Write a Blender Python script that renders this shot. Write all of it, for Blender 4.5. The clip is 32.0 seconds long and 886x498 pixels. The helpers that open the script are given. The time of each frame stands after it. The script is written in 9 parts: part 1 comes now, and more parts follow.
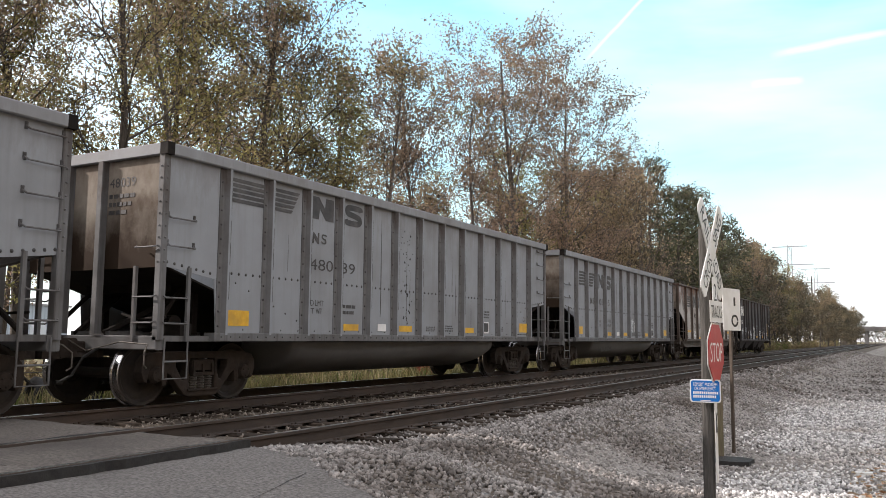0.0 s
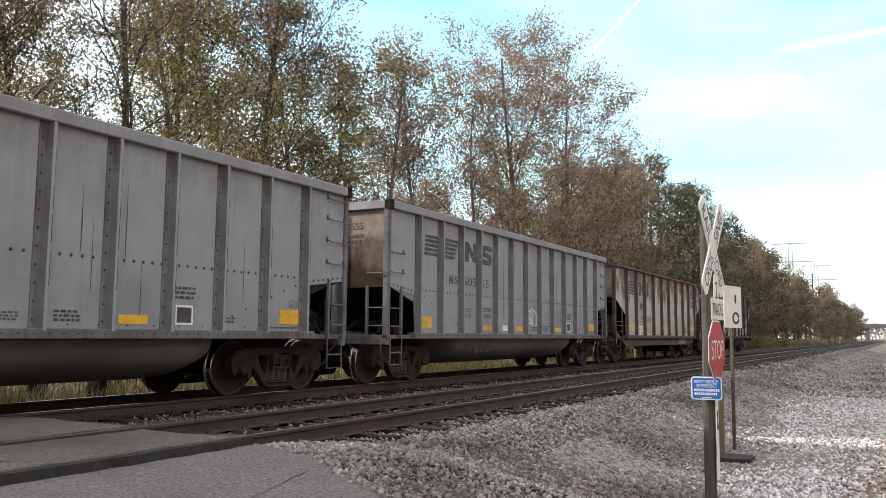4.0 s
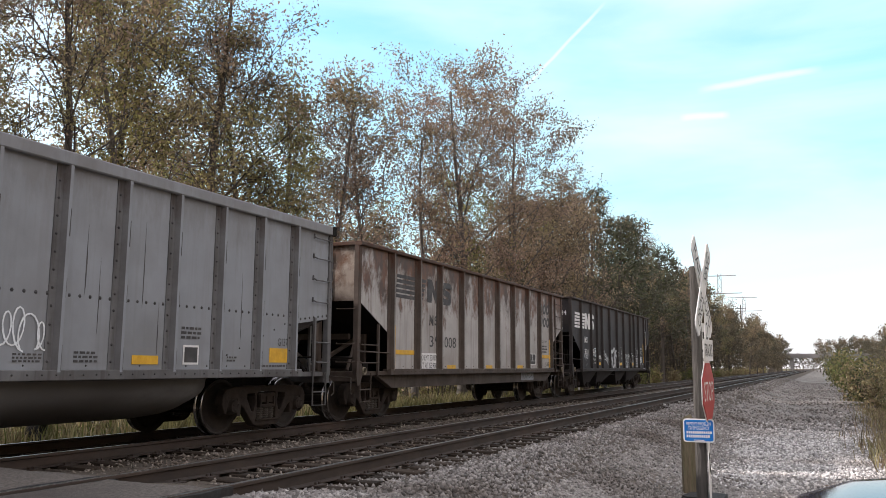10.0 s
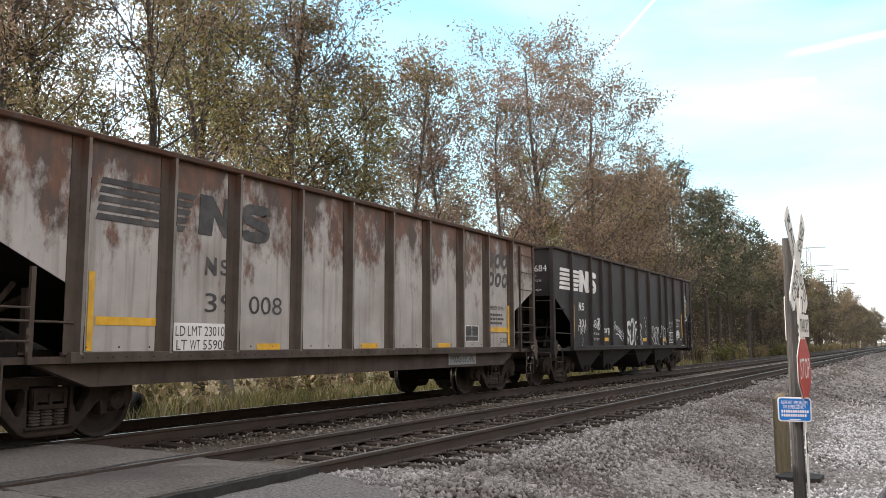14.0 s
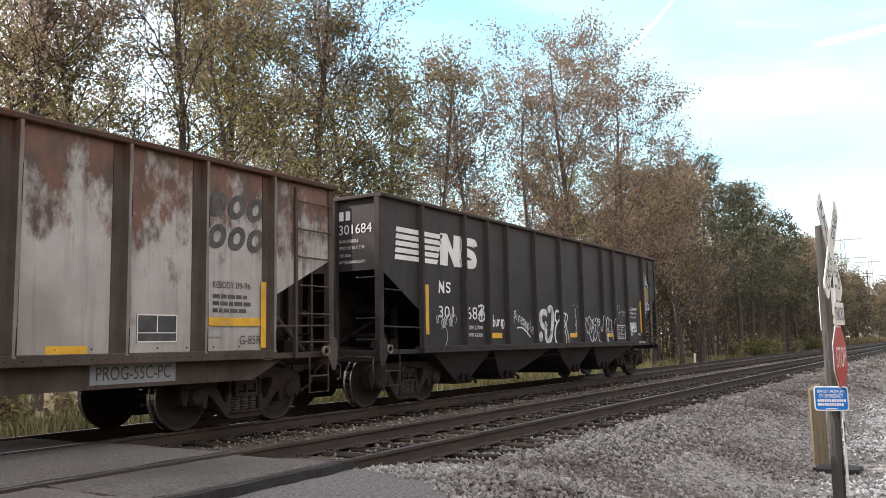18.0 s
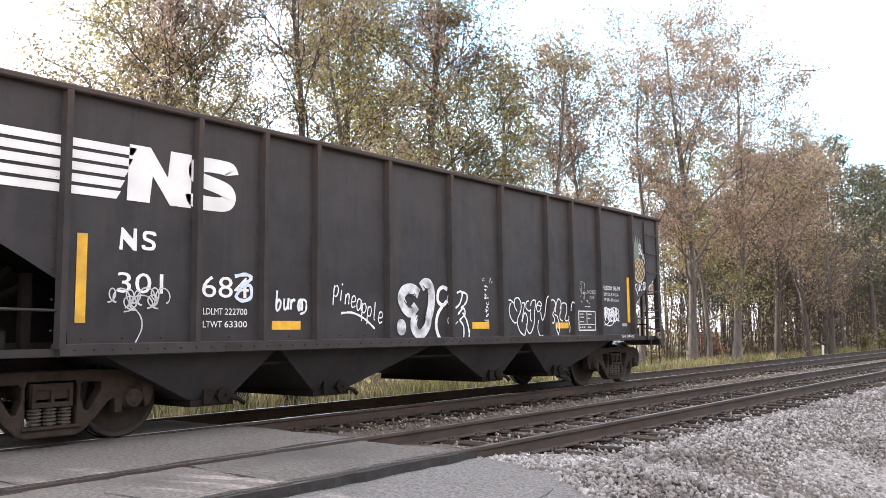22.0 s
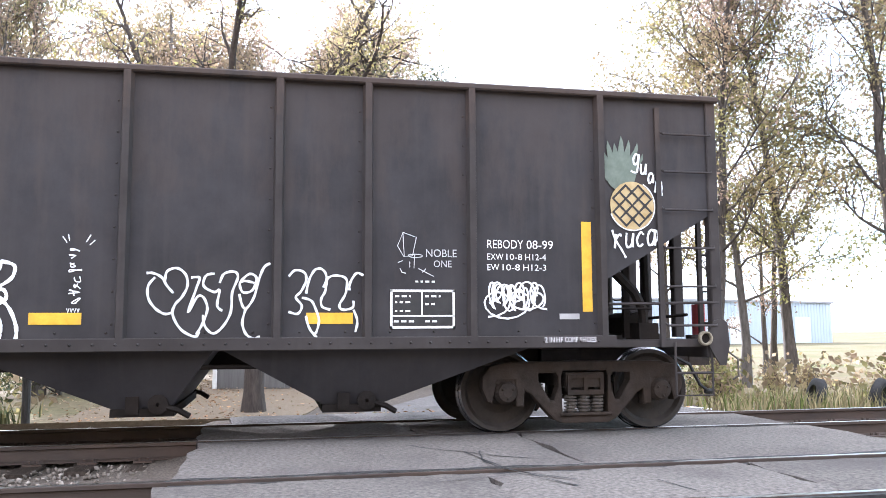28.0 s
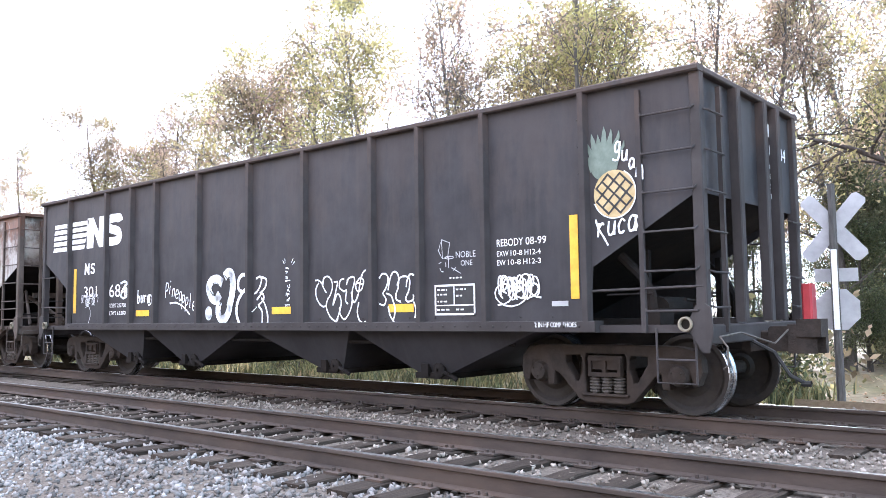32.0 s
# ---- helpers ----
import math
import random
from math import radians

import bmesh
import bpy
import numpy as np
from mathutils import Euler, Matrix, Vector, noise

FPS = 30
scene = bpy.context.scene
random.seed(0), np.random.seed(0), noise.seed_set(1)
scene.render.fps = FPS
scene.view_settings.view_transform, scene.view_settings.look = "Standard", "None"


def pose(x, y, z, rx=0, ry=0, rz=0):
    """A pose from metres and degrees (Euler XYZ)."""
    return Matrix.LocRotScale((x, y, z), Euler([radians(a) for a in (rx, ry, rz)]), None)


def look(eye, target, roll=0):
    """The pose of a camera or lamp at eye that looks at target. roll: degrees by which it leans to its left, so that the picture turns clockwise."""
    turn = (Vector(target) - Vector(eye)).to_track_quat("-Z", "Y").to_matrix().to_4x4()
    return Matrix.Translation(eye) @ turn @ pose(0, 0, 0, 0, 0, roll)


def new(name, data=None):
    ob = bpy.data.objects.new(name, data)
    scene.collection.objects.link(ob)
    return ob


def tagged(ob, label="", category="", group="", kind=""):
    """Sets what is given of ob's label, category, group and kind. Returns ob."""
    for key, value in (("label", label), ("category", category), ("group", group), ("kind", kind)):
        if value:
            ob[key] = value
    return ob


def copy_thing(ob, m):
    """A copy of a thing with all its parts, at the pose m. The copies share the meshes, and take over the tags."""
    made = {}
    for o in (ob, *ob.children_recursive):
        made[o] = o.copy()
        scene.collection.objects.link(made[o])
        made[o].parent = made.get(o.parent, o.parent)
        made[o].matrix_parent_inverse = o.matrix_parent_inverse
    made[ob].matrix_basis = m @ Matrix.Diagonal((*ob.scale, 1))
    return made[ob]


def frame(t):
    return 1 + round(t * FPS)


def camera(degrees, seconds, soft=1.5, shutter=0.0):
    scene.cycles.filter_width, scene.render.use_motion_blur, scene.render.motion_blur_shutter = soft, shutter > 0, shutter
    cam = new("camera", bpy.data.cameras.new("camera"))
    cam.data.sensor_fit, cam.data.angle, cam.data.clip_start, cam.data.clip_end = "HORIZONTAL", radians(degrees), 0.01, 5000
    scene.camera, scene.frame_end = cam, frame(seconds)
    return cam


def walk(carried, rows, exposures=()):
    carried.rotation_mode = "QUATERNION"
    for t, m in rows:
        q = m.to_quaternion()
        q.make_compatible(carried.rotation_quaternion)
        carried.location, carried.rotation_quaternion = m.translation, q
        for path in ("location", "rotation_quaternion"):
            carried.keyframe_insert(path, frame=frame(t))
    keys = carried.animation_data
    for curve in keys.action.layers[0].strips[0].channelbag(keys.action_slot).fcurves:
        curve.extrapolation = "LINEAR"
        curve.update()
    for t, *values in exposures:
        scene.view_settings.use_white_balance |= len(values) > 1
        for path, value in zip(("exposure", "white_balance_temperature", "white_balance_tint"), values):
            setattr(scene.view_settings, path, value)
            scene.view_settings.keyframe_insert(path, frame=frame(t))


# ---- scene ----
cam = camera(56.6, 32.0, soft=0.4)
PATH = [
    (0.0, pose(0.860, -0.403, 1.030, 96.13, -0.49, 28.93)),
    (0.5, pose(0.853, -0.408, 1.025, 96.11, -0.72, 28.95)),
    (1.0, pose(0.850, -0.410, 1.025, 95.93, -0.85, 29.09)),
    (1.5, pose(0.853, -0.417, 1.024, 95.83, -0.96, 29.02)),
    (2.0, pose(0.856, -0.417, 1.024, 95.86, -0.85, 28.82)),
    (2.5, pose(0.859, -0.422, 1.025, 95.78, -0.58, 29.03)),
    (3.0, pose(0.871, -0.435, 1.027, 95.92, -0.51, 28.87)),
    (3.5, pose(0.866, -0.433, 1.031, 95.98, -0.46, 28.92)),
    (5.5, pose(0.857, -0.465, 1.042, 95.62, -0.67, 29.25)),
    (6.0, pose(0.866, -0.463, 1.040, 95.97, -0.38, 29.79)),
    (6.5, pose(0.871, -0.460, 1.045, 95.97, -0.88, 30.11)),
    (7.0, pose(0.766, -0.449, 1.047, 96.00, -1.33, 31.13)),
    (7.5, pose(0.621, -0.363, 1.084, 95.78, 0.67, 32.17)),
    (8.0, pose(0.532, -0.349, 1.113, 96.81, -0.63, 30.93)),
    (8.5, pose(0.413, -0.384, 1.126, 97.18, -0.84, 28.70)),
    (9.0, pose(0.316, -0.455, 1.133, 97.34, -0.53, 25.78)),
    (9.5, pose(0.274, -0.476, 1.142, 97.82, -0.55, 24.71)),
    (10.0, pose(0.257, -0.480, 1.149, 98.05, -0.32, 24.50)),
    (10.5, pose(0.246, -0.420, 1.146, 97.81, 0.33, 24.82)),
    (11.0, pose(0.225, -0.412, 1.155, 96.88, -0.07, 25.43)),
    (11.5, pose(0.199, -0.385, 1.154, 96.27, -0.25, 25.99)),
    (12.0, pose(0.175, -0.374, 1.165, 96.09, -0.44, 26.73)),
    (12.5, pose(0.170, -0.369, 1.170, 96.28, -0.46, 27.78)),
    (13.0, pose(0.155, -0.359, 1.170, 96.36, -0.26, 28.85)),
    (13.5, pose(0.170, -0.380, 1.168, 96.31, 0.14, 29.67)),
    (14.0, pose(0.181, -0.380, 1.159, 96.52, 0.16, 29.95)),
    (14.5, pose(0.175, -0.381, 1.156, 96.78, 0.34, 30.26)),
    (16.5, pose(0.193, -0.388, 1.129, 96.81, 1.28, 30.78)),
    (17.0, pose(0.190, -0.413, 1.121, 96.76, 1.04, 30.82)),
    (17.5, pose(0.190, -0.416, 1.112, 96.76, 0.96, 31.43)),
    (18.0, pose(0.185, -0.409, 1.104, 96.57, 1.13, 32.03)),
    (18.5, pose(0.182, -0.415, 1.095, 96.63, 1.29, 32.75)),
    (19.0, pose(0.192, -0.406, 1.087, 96.71, 1.58, 33.41)),
    (19.5, pose(0.168, -0.415, 1.090, 96.57, 1.58, 34.40)),
    (20.0, pose(0.145, -0.437, 1.095, 96.41, 1.31, 35.38)),
    (20.5, pose(0.112, -0.435, 1.097, 96.17, 0.63, 36.30)),
    (21.0, pose(0.135, -0.489, 1.121, 96.00, 0.41, 37.34)),
    (21.5, pose(0.123, -0.503, 1.127, 96.07, 0.62, 38.58)),
    (22.0, pose(0.094, -0.487, 1.126, 95.88, 0.67, 39.66)),
    (22.5, pose(0.063, -0.483, 1.131, 95.34, 0.54, 40.63)),
    (23.0, pose(0.046, -0.496, 1.141, 94.98, 0.38, 41.95)),
    (23.5, pose(0.056, -0.535, 1.142, 95.07, 0.51, 43.73)),
    (24.0, pose(0.045, -0.534, 1.143, 95.19, 0.38, 45.75)),
    (24.5, pose(0.020, -0.500, 1.137, 95.15, 0.87, 48.64)),
    (25.0, pose(0.071, -0.540, 1.161, 94.96, 1.44, 52.65)),
    (25.5, pose(0.100, -0.518, 1.167, 95.39, 0.86, 56.44)),
    (26.0, pose(0.139, -0.548, 1.175, 95.66, 0.60, 59.51)),
    (26.5, pose(0.155, -0.551, 1.164, 95.86, 0.46, 62.38)),
    (28.5, pose(0.152, -0.115, 1.093, 95.98, 0.12, 84.68)),
    (29.0, pose(0.193, -0.170, 1.078, 96.38, -0.27, 90.62)),
    (29.5, pose(0.189, -0.216, 1.102, 96.35, -0.56, 96.93)),
    (30.0, pose(0.154, -0.264, 1.119, 96.15, -0.19, 102.97)),
    (30.5, pose(0.153, -0.276, 1.122, 96.14, 0.37, 108.89)),
    (31.0, pose(0.074, -0.296, 1.141, 95.58, 0.86, 115.54)),
    (31.5, pose(0.009, -0.294, 1.163, 95.12, 0.04, 123.24)),
    (32.0, pose(-0.009, -0.271, 1.180, 94.45, 0.80, 130.38)),
]

EXPOSURES = [(0.0, 0.3, 6850, 18), (8.0, 0.45, 6900, 18), (9.2, 0.4, 6850, 19), (10.5, 0.02, 6750, 21), (12.0, 0.1, 6800, 21), (13.0, 0.3, 6850, 18), (14.0, 0.42, 6850, 18), (17.0, 0.47, 6800, 18), (19.0, 0.52, 6750, 18), (20.0, 0.86, 6650, 19),
             (21.0, 1.15, 6550, 20), (23.0, 1.56, 6450, 20), (26.0, 1.92, 6250, 20), (29.0, 1.95, 5800, 19), (32.0, 2.2, 5650, 20)]
walk(cam, PATH, EXPOSURES)

# ---- daylight: a low sun behind the train, thin high cloud ----
SUN_YAW, SUN_ELEV = 110.0, 26.0
world = bpy.data.worlds.new("world")
scene.world = world
world.use_nodes = True
wn = world.node_tree.nodes
wl = world.node_tree.links
wn.clear()
w_out = wn.new("ShaderNodeOutputWorld")
w_bg = wn.new("ShaderNodeBackground")
w_sky = wn.new("ShaderNodeTexSky")
w_sky.sky_type = "NISHITA"
w_sky.sun_disc = False
w_sky.sun_elevation = radians(SUN_ELEV)
w_sky.sun_rotation = radians(-SUN_YAW)
w_sky.air_density, w_sky.dust_density, w_sky.ozone_density = 1.0, 1.6, 1.0
w_coord = wn.new("ShaderNodeTexCoord")
w_map = wn.new("ShaderNodeMapping")
w_map.inputs["Scale"].default_value = (1.0, 0.7, 4.2)
w_map.inputs["Rotation"].default_value = (0.12, 0.1, 0.5)
w_noise = wn.new("ShaderNodeTexNoise")
w_noise.inputs["Scale"].default_value = 1.7
w_noise.inputs["Detail"].default_value = 8.0
w_noise.inputs["Distortion"].default_value = 0.5
w_ramp = wn.new("ShaderNodeValToRGB")
w_ramp.color_ramp.elements[0].position, w_ramp.color_ramp.elements[1].position = 0.36, 0.66
w_ramp.color_ramp.elements[0].color = (0.3, 0.3, 0.3, 1)
w_mix = wn.new("ShaderNodeMixRGB")
w_mix.inputs[2].default_value = (5.0, 7.3, 7.7, 1)
wl.new(w_coord.outputs["Generated"], w_map.inputs["Vector"])
wl.new(w_map.outputs[0], w_noise.inputs["Vector"])
wl.new(w_noise.outputs["Fac"], w_ramp.inputs["Fac"])
wl.new(w_ramp.outputs["Color"], w_mix.inputs[0])
w_tint = wn.new("ShaderNodeMixRGB")
w_tint.blend_type = "MULTIPLY"
w_tint.inputs[0].default_value = 1.0
w_tint.inputs[2].default_value = (0.9, 2.3, 2.42, 1)
wl.new(w_sky.outputs["Color"], w_tint.inputs[1])
wl.new(w_tint.outputs[0], w_mix.inputs[1])
# the clear part of the sky lies along the line; the rest is veiled by thin white cloud
w_dot = wn.new("ShaderNodeVectorMath")
w_dot.operation = "DOT_PRODUCT"
w_dot.inputs[1].default_value = (-0.2, 0.939, 0.28)
wl.new(w_coord.outputs["Generated"], w_dot.inputs[0])
w_near = wn.new("ShaderNodeMapRange")
w_near.inputs["From Min"].default_value, w_near.inputs["From Max"].default_value = 0.94, 0.62
w_near.inputs["To Max"].default_value = 0.9
wl.new(w_dot.outputs["Value"], w_near.inputs["Value"])
w_haze = wn.new("ShaderNodeMixRGB")
w_haze.inputs[2].default_value = (7.4, 7.4, 7.6, 1)
w_xyz = wn.new("ShaderNodeSeparateXYZ")
wl.new(w_coord.outputs["Generated"], w_xyz.inputs[0])
w_low = wn.new("ShaderNodeMapRange")
w_low.inputs["From Min"].default_value, w_low.inputs["From Max"].default_value = 0.2, 0.02
w_low.inputs["To Max"].default_value = 0.85
wl.new(w_xyz.outputs["Z"], w_low.inputs["Value"])
w_pale = wn.new("ShaderNodeMath")
w_pale.operation = "MAXIMUM"
wl.new(w_near.outputs[0], w_pale.inputs[0])
wl.new(w_low.outputs[0], w_pale.inputs[1])
wl.new(w_pale.outputs[0], w_haze.inputs[0])
# a vapour trail and two thin streaks of cloud: the plane that each lies in, its middle, its reach, its width
w_sky_now = w_mix.outputs[0]
for w_plane, w_mid, w_reach, w_wide in (((0.5991, 0.4458, -0.6651), (-0.2574, 0.8938, 0.3672), 0.99732, 0.002),
                         ((0.0527, 0.3199, -0.946), (-0.0475, 0.947, 0.3177), 0.99779, 0.004),
                         ((-0.0521, 0.2795, -0.9587), (-0.1069, 0.953, 0.2836), 0.99963, 0.004)):
    w_off = wn.new("ShaderNodeVectorMath")
    w_off.operation = "DOT_PRODUCT"
    w_off.inputs[1].default_value = w_plane
    wl.new(w_coord.outputs["Generated"], w_off.inputs[0])
    w_wig = wn.new("ShaderNodeTexNoise")
    w_wig.inputs["Scale"].default_value = 26.0
    w_wig.inputs["Detail"].default_value = 5.0
    wl.new(w_coord.outputs["Generated"], w_wig.inputs["Vector"])
    w_jit = wn.new("ShaderNodeMath")
    w_jit.operation = "MULTIPLY_ADD"
    w_jit.inputs[1].default_value, w_jit.inputs[2].default_value = w_wide * 1.6, -w_wide * 0.8
    wl.new(w_wig.outputs["Fac"], w_jit.inputs[0])
    w_sum = wn.new("ShaderNodeMath")
    w_sum.operation = "ADD"
    wl.new(w_off.outputs["Value"], w_sum.inputs[0])
    wl.new(w_jit.outputs[0], w_sum.inputs[1])
    w_abs = wn.new("ShaderNodeMath")
    w_abs.operation = "ABSOLUTE"
    wl.new(w_sum.outputs[0], w_abs.inputs[0])
    w_band = wn.new("ShaderNodeMapRange")
    w_band.inputs["From Min"].default_value, w_band.inputs["From Max"].default_value = w_wide * 0.3, w_wide * 1.3
    w_band.inputs["To Min"].default_value, w_band.inputs["To Max"].default_value = 0.4, 0.0
    wl.new(w_abs.outputs[0], w_band.inputs["Value"])
    w_len = wn.new("ShaderNodeVectorMath")
    w_len.operation = "DOT_PRODUCT"
    w_len.inputs[1].default_value = w_mid
    wl.new(w_coord.outputs["Generated"], w_len.inputs[0])
    w_end = wn.new("ShaderNodeMapRange")
    w_end.inputs["From Min"].default_value, w_end.inputs["From Max"].default_value = w_reach, w_reach + (1 - w_reach) * 0.6
    wl.new(w_len.outputs["Value"], w_end.inputs["Value"])
    w_both = wn.new("ShaderNodeMath")
    w_both.operation = "MULTIPLY"
    wl.new(w_band.outputs[0], w_both.inputs[0])
    wl.new(w_end.outputs[0], w_both.inputs[1])
    w_lay = wn.new("ShaderNodeMixRGB")
    w_lay.inputs[2].default_value = (7.6, 7.8, 7.9, 1)
    wl.new(w_both.outputs[0], w_lay.inputs[0])
    wl.new(w_sky_now, w_lay.inputs[1])
    w_sky_now = w_lay.outputs[0]
wl.new(w_sky_now, w_haze.inputs[1])
wl.new(w_haze.outputs[0], w_bg.inputs["Color"])
w_bg.inputs["Strength"].default_value = 0.15
wl.new(w_bg.outputs[0], w_out.inputs["Surface"])

sun = new("sun", bpy.data.lights.new("sun", "SUN"))
sun.data.energy = 4.6
sun.data.angle = radians(0.6)
sun.data.color = (1.0, 0.965, 0.91)
_a, _e = radians(SUN_YAW), radians(SUN_ELEV)
SUN_DIR = Vector((-math.sin(_a) * math.cos(_e), math.cos(_a) * math.cos(_e), math.sin(_e)))
sun.matrix_world = look(SUN_DIR * 100, (0, 0, 0))

# ---- materials ----
def surface(name, c1, c2, scale=3.0, rough=0.7, metal=0.0, bump=0.0, bump_scale=60.0, c3=None, scale3=0.6, amount3=0.5,
            stretch=(1, 1, 1), per_object=0.0, per_island=0.0, spec=0.4, translucent=0.0):
    """Two-colour grain, an optional larger stain, fine relief."""
    m = bpy.data.materials.new(name)
    m.use_nodes = True
    n, l = m.node_tree.nodes, m.node_tree.links
    b = n["Principled BSDF"]
    b.inputs["Roughness"].default_value = rough
    b.inputs["Metallic"].default_value = metal
    b.inputs["Specular IOR Level"].default_value = spec
    tc = n.new("ShaderNodeTexCoord")
    mp = n.new("ShaderNodeMapping")
    mp.inputs["Scale"].default_value = stretch
    l.new(tc.outputs["Object"], mp.inputs["Vector"])
    t1 = n.new("ShaderNodeTexNoise")
    t1.inputs["Scale"].default_value = scale
    t1.inputs["Detail"].default_value = 6.0
    t1.inputs["Roughness"].default_value = 0.65
    l.new(mp.outputs[0], t1.inputs["Vector"])
    r1 = n.new("ShaderNodeValToRGB")
    r1.color_ramp.elements[0].position, r1.color_ramp.elements[1].position = 0.32, 0.68
    r1.color_ramp.elements[0].color, r1.color_ramp.elements[1].color = (*c1, 1), (*c2, 1)
    l.new(t1.outputs["Fac"], r1.inputs["Fac"])
    col = r1.outputs["Color"]
    if c3:
        t3 = n.new("ShaderNodeTexNoise")
        t3.inputs["Scale"].default_value = scale3
        t3.inputs["Detail"].default_value = 5.0
        l.new(mp.outputs[0], t3.inputs["Vector"])
        r3 = n.new("ShaderNodeValToRGB")
        r3.color_ramp.elements[0].position, r3.color_ramp.elements[1].position = 0.48, 0.7
        r3.color_ramp.elements[1].color = (amount3, amount3, amount3, 1)
        l.new(t3.outputs["Fac"], r3.inputs["Fac"])
        mx = n.new("ShaderNodeMixRGB")
        mx.inputs[2].default_value = (*c3, 1)
        l.new(r3.outputs["Color"], mx.inputs[0])
        l.new(col, mx.inputs[1])
        col = mx.outputs[0]
    for amount, node, out in ((per_object, "ShaderNodeObjectInfo", "Random"), (per_island, "ShaderNodeNewGeometry", "Random Per Island")):
        if amount:
            src = n.new(node)
            hs = n.new("ShaderNodeHueSaturation")
            mr = n.new("ShaderNodeMapRange")
            mr.inputs["To Min"].default_value, mr.inputs["To Max"].default_value = 1 - amount, 1 + amount
            l.new(src.outputs[out], mr.inputs["Value"])
            l.new(mr.outputs[0], hs.inputs["Value"])
            l.new(col, hs.inputs["Color"])
            col = hs.outputs[0]
    l.new(col, b.inputs["Base Color"])
    if bump:
        t2 = n.new("ShaderNodeTexNoise")
        t2.inputs["Scale"].default_value = bump_scale
        t2.inputs["Detail"].default_value = 4.0
        l.new(mp.outputs[0], t2.inputs["Vector"])
        bp = n.new("ShaderNodeBump")
        bp.inputs["Strength"].default_value = bump
        bp.inputs["Distance"].default_value = 0.02
        l.new(t2.outputs["Fac"], bp.inputs["Height"])
        l.new(bp.outputs[0], b.inputs["Normal"])
    if translucent:
        tr = n.new("ShaderNodeBsdfTranslucent")
        ms = n.new("ShaderNodeMixShader")
        ms.inputs[0].default_value = translucent
        l.new(col, tr.inputs["Color"])
        l.new(b.outputs[0], ms.inputs[1])
        l.new(tr.outputs[0], ms.inputs[2])
        l.new(ms.outputs[0], n["Material Output"].inputs["Surface"])
    return m


def car_paint(name, base1, base2, rust, rust_amount, grime, streak=0.5, rough=0.6, top=3.7, reach=1.2, soot=None, edge=(0.53, 0.68), dents=0.12, rust2=None):
    """Weathered freight-car paint: vertical streaks, blotches, rust that starts at the top edge and runs down."""
    m = surface(name, base1, base2, scale=1.6, rough=rough, bump=dents, bump_scale=2.6, c3=grime, scale3=0.9, amount3=0.45)
    n, l = m.node_tree.nodes, m.node_tree.links
    b = n["Principled BSDF"]
    col = b.inputs["Base Color"].links[0].from_socket
    tc = n.new("ShaderNodeTexCoord")
    # narrow vertical streaks
    mp = n.new("ShaderNodeMapping")
    mp.inputs["Scale"].default_value = (1, 7.0, 0.35)
    l.new(tc.outputs["Object"], mp.inputs["Vector"])
    t = n.new("ShaderNodeTexNoise")
    t.inputs["Scale"].default_value = 1.6
    t.inputs["Detail"].default_value = 7.0
    l.new(mp.outputs[0], t.inputs["Vector"])
    rp = n.new("ShaderNodeValToRGB")
    rp.color_ramp.elements[0].position, rp.color_ramp.elements[1].position = 0.5, 0.75
    rp.color_ramp.elements[1].color = (streak, streak, streak, 1)
    l.new(t.outputs["Fac"], rp.inputs["Fac"])
    mx = n.new("ShaderNodeMixRGB")
    mx.inputs[2].default_value = (*grime, 1)
    l.new(rp.outputs["Color"], mx.inputs[0])
    l.new(col, mx.inputs[1])
    # rust running down from the top edge
    sp = n.new("ShaderNodeSeparateXYZ")
    l.new(tc.outputs["Object"], sp.inputs[0])
    mr = n.new("ShaderNodeMapRange")
    mr.inputs["From Min"].default_value, mr.inputs["From Max"].default_value = top - reach, top
    mr.inputs["To Min"].default_value, mr.inputs["To Max"].default_value = -0.12, 0.2
    l.new(sp.outputs["Z"], mr.inputs["Value"])
    mp2 = n.new("ShaderNodeMapping")
    mp2.inputs["Scale"].default_value = (1, 1.9, 1.0) if rust2 else (1, 2.4, 0.7)
    l.new(tc.outputs["Object"], mp2.inputs["Vector"])
    t4 = n.new("ShaderNodeTexNoise")
    t4.inputs["Scale"].default_value = 1.3
    t4.inputs["Detail"].default_value = 9.0
    t4.inputs["Roughness"].default_value = 0.7
    l.new(mp2.outputs[0], t4.inputs["Vector"])
    ad = n.new("ShaderNodeMath")
    ad.operation = "ADD"
    l.new(t4.outputs["Fac"], ad.inputs[0])
    l.new(mr.outputs[0], ad.inputs[1])
    r4 = n.new("ShaderNodeValToRGB")
    r4.color_ramp.elements[0].position, r4.color_ramp.elements[1].position = edge
    r4.color_ramp.elements[1].color = (rust_amount, rust_amount, rust_amount, 1)
    l.new(ad.outputs[0], r4.inputs["Fac"])
    mx2 = n.new("ShaderNodeMixRGB")
    mx2.inputs[2].default_value = (*rust, 1)
    if rust2:
        # the rust itself goes from dark scale to fresh orange
        t5 = n.new("ShaderNodeTexNoise")
        t5.inputs["Scale"].default_value = 2.3
        t5.inputs["Detail"].default_value = 8.0
        l.new(mp2.outputs[0], t5.inputs["Vector"])
        r6 = n.new("ShaderNodeValToRGB")
        r6.color_ramp.elements[0].position, r6.color_ramp.elements[1].position = 0.4, 0.6
        r6.color_ramp.elements[0].color = (*rust2, 1)
        r6.color_ramp.elements[1].color = (*rust, 1)
        l.new(t5.outputs["Fac"], r6.inputs["Fac"])
        l.new(r6.outputs["Color"], mx2.inputs[2])
    l.new(r4.outputs["Color"], mx2.inputs[0])
